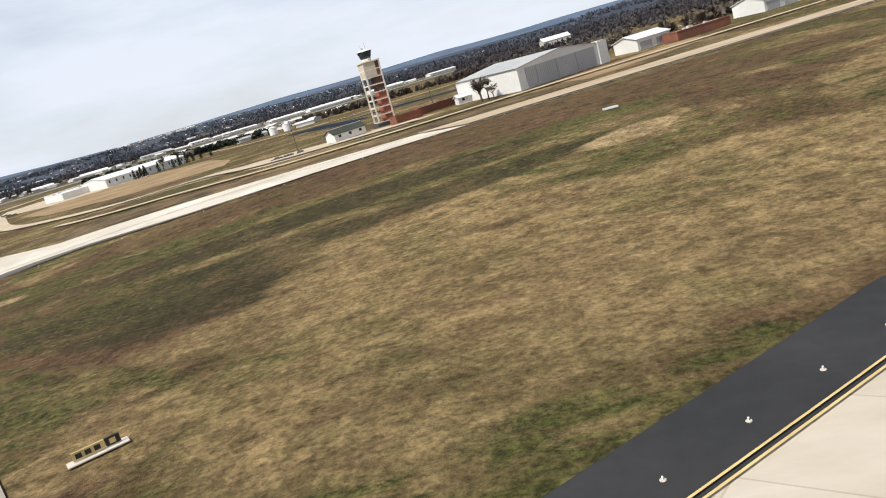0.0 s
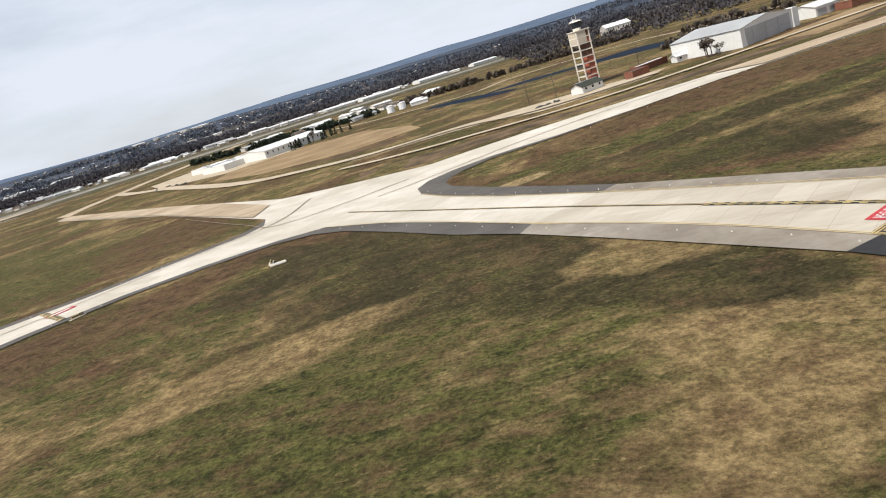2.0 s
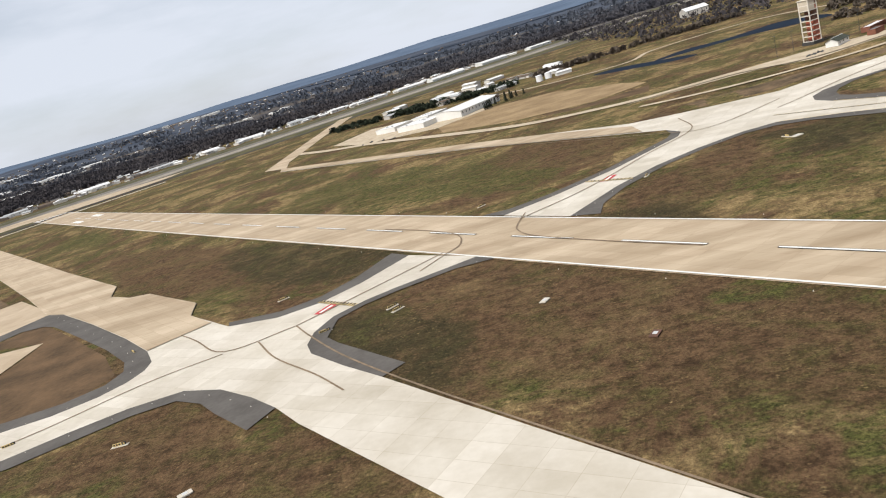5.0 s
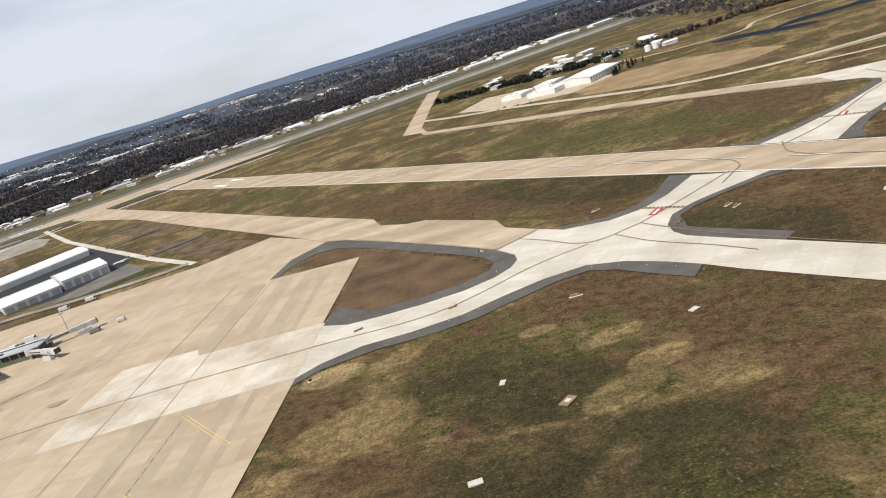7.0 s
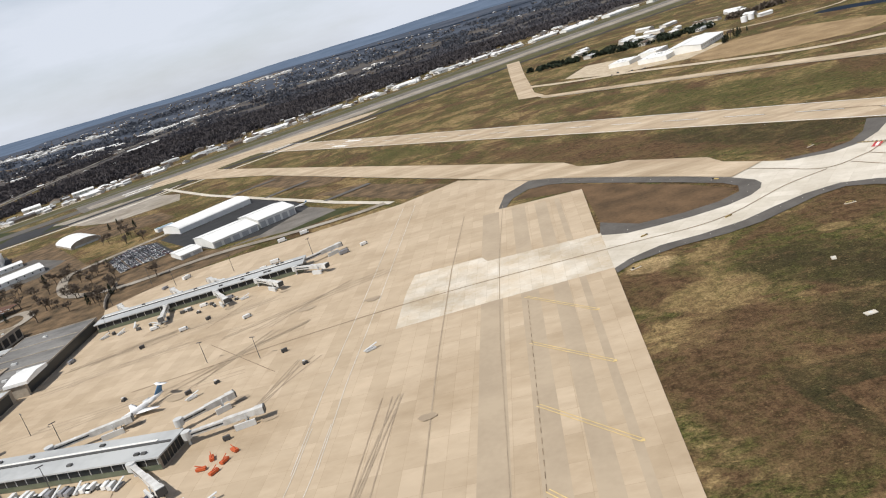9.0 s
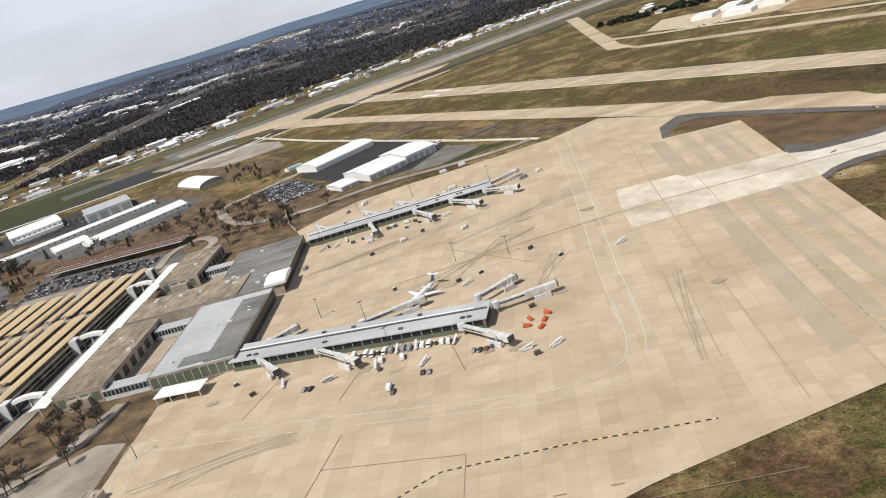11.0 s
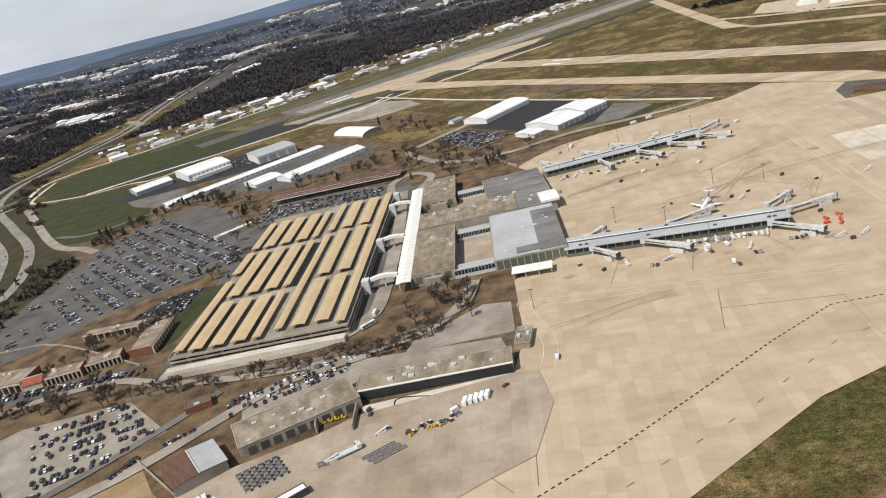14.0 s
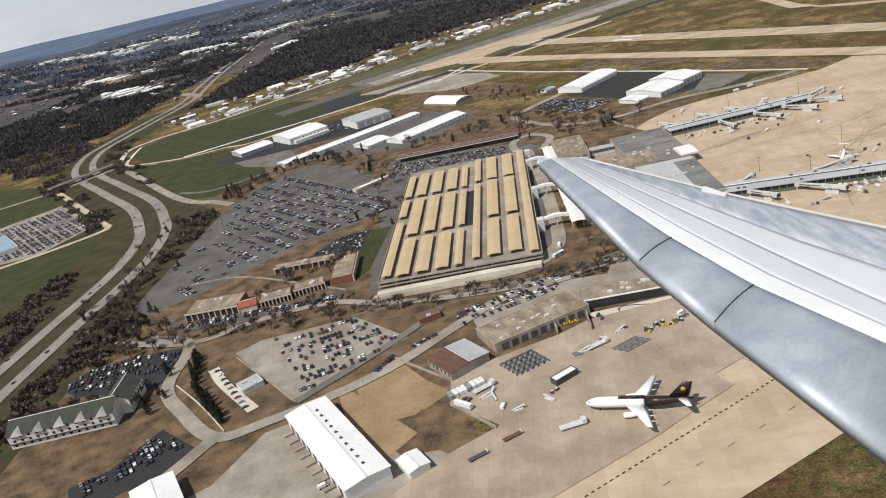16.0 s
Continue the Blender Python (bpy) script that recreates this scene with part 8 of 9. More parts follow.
# woods past counting: clumps of bare crowns out to the hills
def woods(name, n, test, seed, size, material, label, blades=12):
    """Leafless crowns past counting, each a spray of thin uneven twig fans round a short stem."""
    rw = np.random.RandomState(seed)
    at = []
    while len(at) < n:
        x, y = test["x"][0] + rw.rand() * (test["x"][1] - test["x"][0]), test["y"][0] + (rw.rand() ** 1.35) * (test["y"][1] - test["y"][0])
        if test["ok"](x, y):
            d = max(0.0, (math.hypot(x + 230, y + 100) - 700) / 1500)
            at.append((x, y, land_z(x, y) - 0.2, size * (0.6 + 0.8 * rw.rand()) * (1 + 0.7 * d)))
    at = np.repeat(np.array(at), blades, axis=0)
    m = len(at)
    c, s = at[:, :3].copy(), at[:, 3:4]
    c[:, 2] += s[:, 0] * 0.12
    a, e = rw.rand(m) * 6.2832, rw.rand(m) * 1.5 - 0.15
    d = np.stack([np.cos(a) * np.cos(e), np.sin(a) * np.cos(e), np.sin(e)], 1)
    side = np.cross(d, rw.rand(m, 3) * 2 - 1)
    side /= np.linalg.norm(side, axis=1, keepdims=True) + 1e-6
    root = c + d * s * 0.10
    far = c + d * s * (0.38 + 0.22 * rw.rand(m, 1))
    w = s * (0.07 + 0.08 * rw.rand(m, 1))
    V = np.stack([root, far + side * w, far - side * w * 0.8], 1).reshape(-1, 3)
    me = bpy.data.meshes.new(name)
    me.from_pydata(V.tolist(), [], np.arange(3 * m).reshape(-1, 3).tolist())
    me.materials.append(material)
    return tagged(new(name, me), label, "woodland", "", "stuff")


def far_side(x, y):
    q = Vector((x, y)) - FC
    return q.dot(FN) > 165 + 45 * noise.noise(Vector((x / 45, y / 45, 0)))


def clear(x, y):
    for cx, cy, rx, ry, c in TOWN:
        if ((x - cx) / rx) ** 2 + ((y - cy) / ry) ** 2 < 0.8 and noise.noise(Vector((x / 50, y / 50, 4))) > 0.10:
            return False
    for x0, y0, x1, y1, spread, c in STRIPS:
        if math.hypot(x1 - x0, y1 - y0) + spread * 1.6 > math.hypot(x - x0, y - y0) + math.hypot(x - x1, y - y1):
            return False
    return noise.noise(Vector((x / 120, y / 120, 9))) > -0.32 or y < 900


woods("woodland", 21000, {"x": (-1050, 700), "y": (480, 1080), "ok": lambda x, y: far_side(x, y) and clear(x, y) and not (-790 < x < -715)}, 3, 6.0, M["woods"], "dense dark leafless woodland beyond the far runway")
# The next two belts wear the colours with haze painted in.
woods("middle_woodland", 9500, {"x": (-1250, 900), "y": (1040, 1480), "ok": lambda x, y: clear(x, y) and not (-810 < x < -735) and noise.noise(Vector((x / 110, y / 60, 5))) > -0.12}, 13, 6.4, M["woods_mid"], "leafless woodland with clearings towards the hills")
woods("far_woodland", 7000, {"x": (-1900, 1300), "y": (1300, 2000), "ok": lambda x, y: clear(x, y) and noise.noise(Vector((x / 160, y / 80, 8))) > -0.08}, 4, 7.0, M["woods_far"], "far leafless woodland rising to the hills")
woods("east_woodland", 4500, {"x": (60, 700), "y": (330, 900), "ok": lambda x, y: y > 470 - 0.25 * x}, 5, 5.5, M["woods"], "dark leafless woodland behind the tower")
woods("west_woodland", 4200, {"x": (-1150, -740), "y": (240, 760), "ok": lambda x, y: x < -770 and y > 300 and noise.noise(Vector((x / 90, y / 90, 2))) > -0.1}, 6, 5.5, M["woods"], "dark leafless woodland beyond the highway")
ribbon("river", [(-900, 2500), (-520, 2330), (-200, 2250), (200, 2260), (700, 2420)], 60, M["water"], 1.5, "pale blue river below the hills", "water", smooth=6)
HWY_LINE = curve_points(HWY, 8)


def off_highway(x, y, lo, hi):
    """Whether a place lies between two distances from the middle of the highway."""
    return lo < min(math.hypot(x - p[0], y - p[1]) for p in HWY_LINE) < hi


woods("verge_woodland", 1500, {"x": (-645, -520), "y": (-160, 190), "ok": lambda x, y: off_highway(x, y, 15, 40) and ((-640 < x < -608 and y < 70) or (-582 < x < -569 and -30 < y < 70) or (-595 < x < -563 and 60 < y < 130) or (-582 < x < -545 and -34 < y < 2) or (-585 < x < -568 and y < -34)) and noise.noise(Vector((x / 14, y / 14, 3))) > -0.12}, 8, 3.6, M["woods_near"], "thicket of leafless trees along the highway", 34)
woods("depot_woodland", 500, {"x": (-800, -600), "y": (120, 420), "ok": lambda x, y: off_highway(x, y, 16, 34) and x < -640 and noise.noise(Vector((x / 20, y / 20, 6))) > 0.0}, 12, 3.4, M["woods_near"], "thicket of leafless trees by the depot fields", 30)

SLOPE = curve_points([(95, 270), (110, 300), (125, 330), (150, 300), (180, 300), (140, 270), (220, 330)], 8)
ROW = curve_points([(-20, 440), (20, 448), (60, 456), (110, 450)], 8)
WORKS = curve_points([(-150, 470), (-110, 455), (-80, 440), (-50, 430)], 8)


def near_line(x, y, line, reach):
    return min(math.hypot(x - p[0], y - p[1]) for p in line) < reach


woods("slope_trees", 90, {"x": (80, 240), "y": (250, 345), "ok": lambda x, y: near_line(x, y, SLOPE, 12)}, 31, 5.0, M["woods_near"], "scattered leafless trees on the slope behind the tower", 60)
woods("field_trees", 110, {"x": (-30, 120), "y": (425, 475), "ok": lambda x, y: near_line(x, y, ROW, 6)}, 32, 5.0, M["woods_near"], "leafless trees in a row along the field", 60)
woods("works_trees", 160, {"x": (-170, -30), "y": (415, 490), "ok": lambda x, y: near_line(x, y, WORKS, 14)}, 33, 4.6, M["cedar"], "dark trees among the works buildings", 50)


# ---- small things on the airfield ----
def guidance_sign(x, y, turn):
    t = thing("taxi_sign", "yellow and black taxiway guidance sign on a concrete pad", "airfield sign", (x, y, 0), turn, "airfield signs")
    t.scale = (0.6, 0.6, 0.6)
    part("pad", boxes((-2.0, 2.0, -0.55, 0.55, 0, 0.08)), M["concrete_pale"], t)
    part("panel", boxes((-1.55, 0.55, -0.09, 0.09, 0.16, 0.75)), M["yellow"], t, "yellow sign panel")
    part("black_panel", boxes((0.58, 1.55, -0.09, 0.09, 0.16, 0.75)), M["black"], t, "black sign panel")
    for k in range(3):
        part("character_bar", boxes((-1.35 + 0.6 * k, -0.95 + 0.6 * k, -0.12, -0.09, 0.28, 0.62)), M["black"], t)
    part("character_bar", boxes((0.85, 1.25, -0.12, -0.09, 0.28, 0.62)), M["yellow"], t)
    for sx in (-1.2, 0, 1.2):
        part("leg", boxes((sx - 0.05, sx + 0.05, -0.05, 0.05, 0.08, 0.18)), M["steel"], t)


for x, y, a in ((54.5, 58.8, 36), (-46, 95.5, 60), (-80.5, 111, 40), (-99, 56, 40), (-98, 54, 40), (-17, 95, 100), (-110, 53, 20), (-176, 43, 20), (-182, 25, 200), (-150, 72, 130), (-157, 41, 20), (-122, 79, 30), (-250, 300, 120), (-135, 30, 0)):
    guidance_sign(x, y, a)

# distance board seen from its black back
t = thing("runway_board", "black runway board on a pale concrete pad", "airfield sign", (-10.1, 16.3, 0), 27, "airfield signs")
part("pad", boxes((-1.15, 1.15, -0.42, 0.42, 0, 0.06)), M["concrete_pale"], t)
part("panel", boxes((-0.75, 0.7, 0.05, 0.18, 0.14, 0.62)), M["black"], t, "black board")
for sx in (-0.5, 0, 0.5):
    part("leg", boxes((sx - 0.03, sx + 0.03, 0.09, 0.14, 0.06, 0.15)), M["steel"], t)

LIGHT = {}


def edge_light(x, y):
    """A small raised taxiway lamp on its round plate."""
    if not LIGHT:
        bm = bmesh.new()
        bmesh.ops.create_cone(bm, cap_ends=True, segments=8, radius1=0.2, radius2=0.17, depth=0.08, matrix=Matrix.Translation((0, 0, 0.1)))
        me = bpy.data.meshes.new("plate")
        bm.to_mesh(me)
        bm.free()
        me.materials.append(M["concrete_pale"])
        LIGHT["plate"] = me
        bm = bmesh.new()
        rod(bm, (0, 0, 0.1), (0, 0, 0.26), 0.035, 6)
        bmesh.ops.create_icosphere(bm, subdivisions=1, radius=0.065, matrix=Matrix.Translation((0, 0, 0.28)))
        me = bpy.data.meshes.new("lamp")
        bm.to_mesh(me)
        bm.free()
        me.materials.append(M["livery_white"])
        LIGHT["lamp"] = me
    t = thing("edge_light", "small white taxiway edge light on a plate", "airfield light", (x, y, gz(x, y)), 0, "taxiway edge lights")
    t.scale = (0.5, 0.5, 0.5)
    for n in ("plate", "lamp"):
        ob = new(n, LIGHT[n])
        ob.parent = t


def light_row(pts, gap, offset):
    P, run = [Vector(p) for p in curve_points(pts, 8)], 0.0
    for a, b in zip(P, P[1:]):
        d = (b - a)
        n = Vector((-d.y, d.x)).normalized()
        while run < d.length:
            p = a + d.normalized() * run + n * offset
            edge_light(p.x, p.y)
            run += gap
        run -= d.length


light_row([(3.4, 116), (8.1, 107), (15.3, 96.3), (26.3, 82), (40, 65.8)], 5.0, 1.2)
light_row([(53.5, 49.4), (56.7, 46.1), (59.1, 44.2), (63.8, 42.2), (68.5, 43.1), (73.5, 46.2), (84, 53)], 3.2, 1.2)
light_row([(-12, 110.8), (-1.2, 100.5), (8.9, 88.1), (17.8, 76.1), (33.1, 56.1), (39, 46)], 5.5, -1.3)
light_row([(12, 127), (45, 134), (68, 143), (100, 152)], 11, -1.3)
light_row([(-36, 121), (-49.5, 110), (-64.6, 101)], 7, -1.2)
light_row([(-65, 80.6), (-53, 93.5), (-42, 102), (-31, 107.4), (-20, 110.8)], 7, -1.4)
light_row([(-181.7, 31.5), (-164.9, 34.6), (-147.3, 39.8), (-130.7, 43.9), (-117.8, 34.2), (-110, 23.4)], 6, -1.6)
light_row([(-185, 53), (-176, 48), (-162, 47), (-151, 50), (-144, 60), (-153, 78), (-169, 98), (-189, 123)], 7, 1.6)
light_row([on_runway(-120, 0), on_runway(60, 0), on_runway(300, 0)], 20, 12.2)
light_row([on_runway(-120, 0), on_runway(60, 0), on_runway(300, 0)], 20, -12.2)
r = random.Random(3)
for x, y, s, key in ((-15.6, 93.2, 1.1, "concrete_pale"), (-142, -5, 1.2, "dry_field"), (-120, 12, 0.8, "concrete_pale"), (-76, 40, 0.8, "concrete_pale"), (-66, 20, 0.9, "rust"), (-155, -18, 0.9, "concrete_pale"), (86, 116, 0.8, "steel"), (-150, 5, 0.7, "concrete_pale")):
    t = thing("manhole_slab", "small concrete inspection slab in the grass", "slab", (x, y, gz(x, y)), r.uniform(0, 90), "inspection slabs")
    part("slab", boxes((-s, s, -s * 0.6, s * 0.6, 0, 0.14)), M[key], t)
    part("lid", boxes((-s * 0.35, s * 0.35, -s * 0.3, s * 0.3, 0.14, 0.19)), M["steel"], t)


# ---- equipment on the apron ----
def ground_vehicle(kind, x, y, turn):
    if kind == "tug":
        t = thing("baggage_tug", "small dark baggage tractor with an open cab", "tractor", (x, y, 0.05), turn, "apron tractors")
        part("body", boxes((-0.6, 0.6, -0.35, 0.35, 0.12, 0.5), (0.25, 0.6, -0.33, 0.33, 0.5, 0.62)), M["steel_dark"], t)
        part("cab_roof", boxes((-0.45, 0.15, -0.34, 0.34, 0.9, 0.95)), M["steel"], t)
        for sx in (-0.4, 0.1):
            for sy in (-0.3, 0.3):
                part("cab_post", boxes((sx - 0.02, sx + 0.02, sy - 0.02, sy + 0.02, 0.5, 0.9)), M["steel_dark"], t)
    elif kind == "yellow_tug":
        t = thing("yellow_tractor", "small yellow apron tractor", "tractor", (x, y, 0.05), turn, "yellow apron tractors")
        part("body", boxes((-0.6, 0.6, -0.36, 0.36, 0.14, 0.52), (-0.6, -0.1, -0.34, 0.34, 0.52, 0.8)), M["tractor_yellow"], t)
        part("seat", boxes((0.0, 0.25, -0.2, 0.2, 0.52, 0.7)), M["rubber"], t)
    elif kind == "cart":
        t = thing("baggage_cart", "covered dark baggage cart", "baggage cart", (x, y, 0.05), turn, "baggage carts")
        part("bed", boxes((-0.7, 0.7, -0.35, 0.35, 0.18, 0.28)), M["steel_dark"], t)
        part("cover", boxes((-0.68, 0.68, -0.33, 0.33, 0.28, 0.9)), M["steel_dark"], t)
    elif kind == "dolly":
        t = thing("container_dolly", "flat steel container dolly on rollers", "dolly", (x, y, 0.05), turn, "container dollies")
        part("frame", boxes((-0.95, 0.95, -0.6, -0.5, 0.2, 0.3), (-0.95, 0.95, 0.5, 0.6, 0.2, 0.3), (-0.95, -0.85, -0.5, 0.5, 0.2, 0.3), (0.85, 0.95, -0.5, 0.5, 0.2, 0.3)), M["steel_dark"], t)
        part("roller_bed", boxes((-0.85, 0.85, -0.5, 0.5, 0.2, 0.26)), M["roof_dark"], t)
    elif kind == "container":
        t = thing("air_container", "grey metal air cargo container", "container", (x, y, 0.05), turn, "cargo containers")
        part("shell", prism([(-0.6, 0.1), (0.6, 0.1), (0.78, 0.3), (0.78, 0.8), (-0.6, 0.8)], -0.45, 0.45), M["steel_dark"], t)
        part("door", boxes((-0.5, 0.5, -0.47, -0.45, 0.15, 0.75)), M["steel"], t)
    elif kind == "belt":
        t = thing("belt_loader", "pale belt loader with a raised conveyor", "belt loader", (x, y, 0.05), turn, "belt loaders")
        part("chassis", boxes((-1.2, 1.2, -0.4, 0.4, 0.15, 0.5)), M["truck"], t)
        part("conveyor", prism([(-1.6, 0.45), (1.7, 1.15), (1.7, 1.25), (-1.6, 0.55)], -0.25, 0.25), M["steel"], t)
    elif kind == "trailer":
        t = thing("freight_trailer", "white box freight trailer", "trailer", (x, y, 0.05), turn, "freight trailers")
        part("box", boxes((-2.6, 2.6, -0.55, 0.55, 0.5, 1.75)), M["truck"], t)
        part("chassis", boxes((-2.5, 2.5, -0.3, 0.3, 0.32, 0.5)), M["steel_dark"], t)
    elif kind == "stand":
        t = thing("loader_platform", "grey cargo loader platform with rails", "cargo loader", (x, y, 0.05), turn, "cargo loaders")
        part("deck", boxes((-3.0, 3.0, -0.85, 0.85, 0.6, 0.8)), M["steel"], t)
        part("chassis", boxes((-2.7, 2.7, -0.6, 0.6, 0.2, 0.6)), M["steel_dark"], t)
        for sy in (-0.85, 0.85):
            part("rail", boxes((-3.0, 3.0, sy - 0.03, sy + 0.03, 1.05, 1.1)), M["steel"], t)
        part("lift", boxes((2.2, 3.2, -0.85, 0.85, 0.8, 1.6)), M["steel"], t)
    elif kind == "crane":
        t = thing("orange_lift", "orange apron equipment lift", "lift", (x, y, 0.05), turn, "orange equipment")
        part("body", boxes((-0.9, 0.9, -0.4, 0.4, 0.15, 0.6)), M["orange"], t)
        bm = bmesh.new()
        rod(bm, (-0.5, 0, 0.6), (0.9, 0, 1.2), 0.08, 6)
        part("boom", bm, M["orange"], t)
    for sx in (-0.4, 0.4):
        for sy in (-1, 1):
            bm = bmesh.new()
            w = {"stand": 0.6, "trailer": 0.5}.get(kind, 0.33)
            l = {"stand": 2.2, "trailer": 1.9, "belt": 0.9}.get(kind, 0.5)
            rod(bm, (sx * 2 * l, sy * w - 0.06, 0.14), (sx * 2 * l, sy * w + 0.06, 0.14), 0.14, 8)
            part("wheel", bm, M["rubber"], t)
    return t


def along_line(a, b, n):
    return [(a[0] + (b[0] - a[0]) * i / max(n - 1, 1), a[1] + (b[1] - a[1]) * i / max(n - 1, 1)) for i in range(n)]


r = random.Random(17)
for k, (x, y) in enumerate(along_line((-307, -8.6), (-283, -13.2), 17)):
    if k % 3 == 1:
        ground_vehicle(r.choice(("belt", "tug", "cart")), x, y + r.uniform(-0.6, 0.6), 80 + r.uniform(-12, 12))
    else:
        car("service_van", x, y + r.uniform(-0.5, 0.5), 80 + r.choice((0, 180)) + r.uniform(-6, 6), "van", "white service van parked beside the pier", "van", "vans beside the pier")
for x, y, a in ((-279, -20, 75), (-277.6, -20.4, 75), (-276.2, -20.6, 75), (-274.8, -19.8, 70), (-290, -24, 85), (-288.6, -24.4, 85), (-317, -18.6, 70), (-315.6, -18.9, 70), (-296, -29, 80)):
    car("car", x, y, a, "car", "dark car parked on the apron by the pier", "car", "apron cars")
for x, y in along_line((-330, 80), (-286, 82), 16):
    ground_vehicle(r.choice(("tug", "belt", "cart", "cart")), x + r.uniform(-1, 1), y + r.uniform(-3, 2), r.uniform(0, 180))
for x, y, a in ((-336, -8, 20), (-330, -15, 40), (-323, -14, 100), (-312, -17, 10), (-301, -16, 95), (-300, -18, 95), (-290, -20, 60), (-268, -25, 15), (-266, -28, 10), (-262, -26, 30), (-272, -20, 80), (-282, 20, 40), (-280, 17, 40), (-276, 22, 40), (-270, 12, 50), (-255, 20, 30), (-262, 30, 30), (-240, 18, 30), (-265, -6, 20), (-300, 26, 80), (-310, 60, 40), (-294, 70, 60)):
    ground_vehicle(r.choice(("cart", "cart", "tug", "belt")), x, y, a)
for x, y in ((-266, -12), (-263, -14), (-267, -15), (-262, -11), (-264, -17)):
    ground_vehicle("crane", x, y, r.uniform(0, 180))
for x, y, a, k in ((-338, 60, 85, "van"), (-333, 64, 80, "van"), (-252, 104, 30, "van"), (-258, 100, 30, "truck"), (-349, -58, 80, "van"), (-326, 118, 70, "van"), (-320, 124, 60, "truck"), (-284, 112, 15, "truck"), (-287, 108, 15, "van"), (-288, 140, 20, "truck"), (-280, 143, 20, "truck"), (-312, 74, 20, "van"), (-300, 66, 30, "van"), (-280, 62, 40, "van"), (-300, 84, 10, "van"), (-292, 85, 10, "van"), (-305, 84, 15, "van"), (-374, -72, 35, "van"), (-362, -66, 40, "car"), (-424, -100, 70, "van"), (-399, -11, 80, "truck"), (-466, -118, 30, "van"), (-490, -128, 20, "truck"), (-470, -96, 100, "car"), (-300, -14, 95, "van"), (-295, -15, 95, "van"), (-297, -27, 85, "van")):
    car("service_van" if k != "car" else "car", x, y, a, k, "white service vehicle on the concrete" if k != "car" else "dark car on the concrete", "van" if k == "van" else "truck" if k == "truck" else "car", "service vehicles")
# cargo yard: container rows, dollies, trailers
for i in range(6):
    for j in range(5):
        ground_vehicle("container", -423 + 1.5 * i + 0.95 * j + r.uniform(-0.1, 0.1), -81.4 + 0.75 * i - 1.5 * j, 27 + r.uniform(-4, 4))
for i in range(4):
    for j in range(3):
        ground_vehicle("dolly", -393.6 + 1.75 * i + 1.35 * j, -83.3 + 1.0 * i - 1.05 * j, 28)
for i in range(16):
    x, y = -384.4 + 0.7 * i + r.uniform(-0.5, 0.5), -77.4 + 0.16 * i + r.uniform(-1.6, 1.6)
    ground_vehicle(r.choice(("cart", "tug", "container", "yellow_tug")), x, y, r.uniform(0, 180))
for i in range(5):
    car("box_truck", -371.6 + 1.3 * i, -69.6 + 0.25 * i, 78 + r.uniform(-3, 3), "truck", "white box truck in a row on the loading yard", "truck", "trucks on the loading yard")
for i in range(8):
    car("box_truck", -437 + 1.15 * i, -91.6 + 0.58 * i, 118 + r.uniform(-4, 4), "truck", "white truck parked along the yard wall", "truck", "trucks by the yard wall")
for x, y, a, k in ((-428.4, -90.9, 30, "stand"), (-426.4, -93.4, 70, "belt"), (-428.2, -94.6, 20, "belt"), (-426, -95.6, 110, "belt"), (-433.2, -94.2, 20, "cart"), (-432.2, -94.8, 60, "cart"), (-433.6, -97.3, -40, "trailer"), (-420.5, -102.3, 10, "belt"), (-401.7, -81.9, 20, "belt"), (-398, -80.6, 25, "stand"), (-404, -82.8, 110, "dolly"), (-402.8, -82.6, 110, "dolly"), (-396.4, -77.6, 40, "tug"), (-391, -75.2, 30, "belt"), (-389.4, -74.2, 10, "tug"), (-412, -98, 100, "tug"), (-410.6, -97.2, 40, "tug"), (-412.8, -100.4, 140, "belt"), (-406, -66.2, 5, "yellow_tug"), (-404.4, -66, 5, "yellow_tug"), (-402.8, -65.8, 5, "yellow_tug"), (-401.2, -65.6, 5, "yellow_tug"), (-395, -65, 60, "cart"), (-394.4, -67, 80, "cart")):
    ground_vehicle(k, x, y, a)
for x, y, a, key, lab in ((-422.6, -112.4, 27, "rust", "flat trailer with a rust-red deck"), (-430.6, -117.3, 27, "steel_dark", "long dark flat trailer")):
    t = thing("flat_trailer", lab, "trailer", (x, y, 0.05), a, "flat trailers")
    part("deck", boxes((-2.4, 2.4, -0.6, 0.6, 0.42, 0.58)), M[key], t)
    part("headboard", boxes((2.25, 2.4, -0.6, 0.6, 0.58, 0.95)), M["steel"], t)
    for sx in (-1.6, -1.0, 1.6):
        for sy in (-0.5, 0.5):
            bm = bmesh.new()
            rod(bm, (sx, sy - 0.08, 0.2), (sx, sy + 0.08, 0.2), 0.2, 8)
            part("wheel", bm, M["rubber"], t)
ground_vehicle("stand", -409, -112.5, 12)
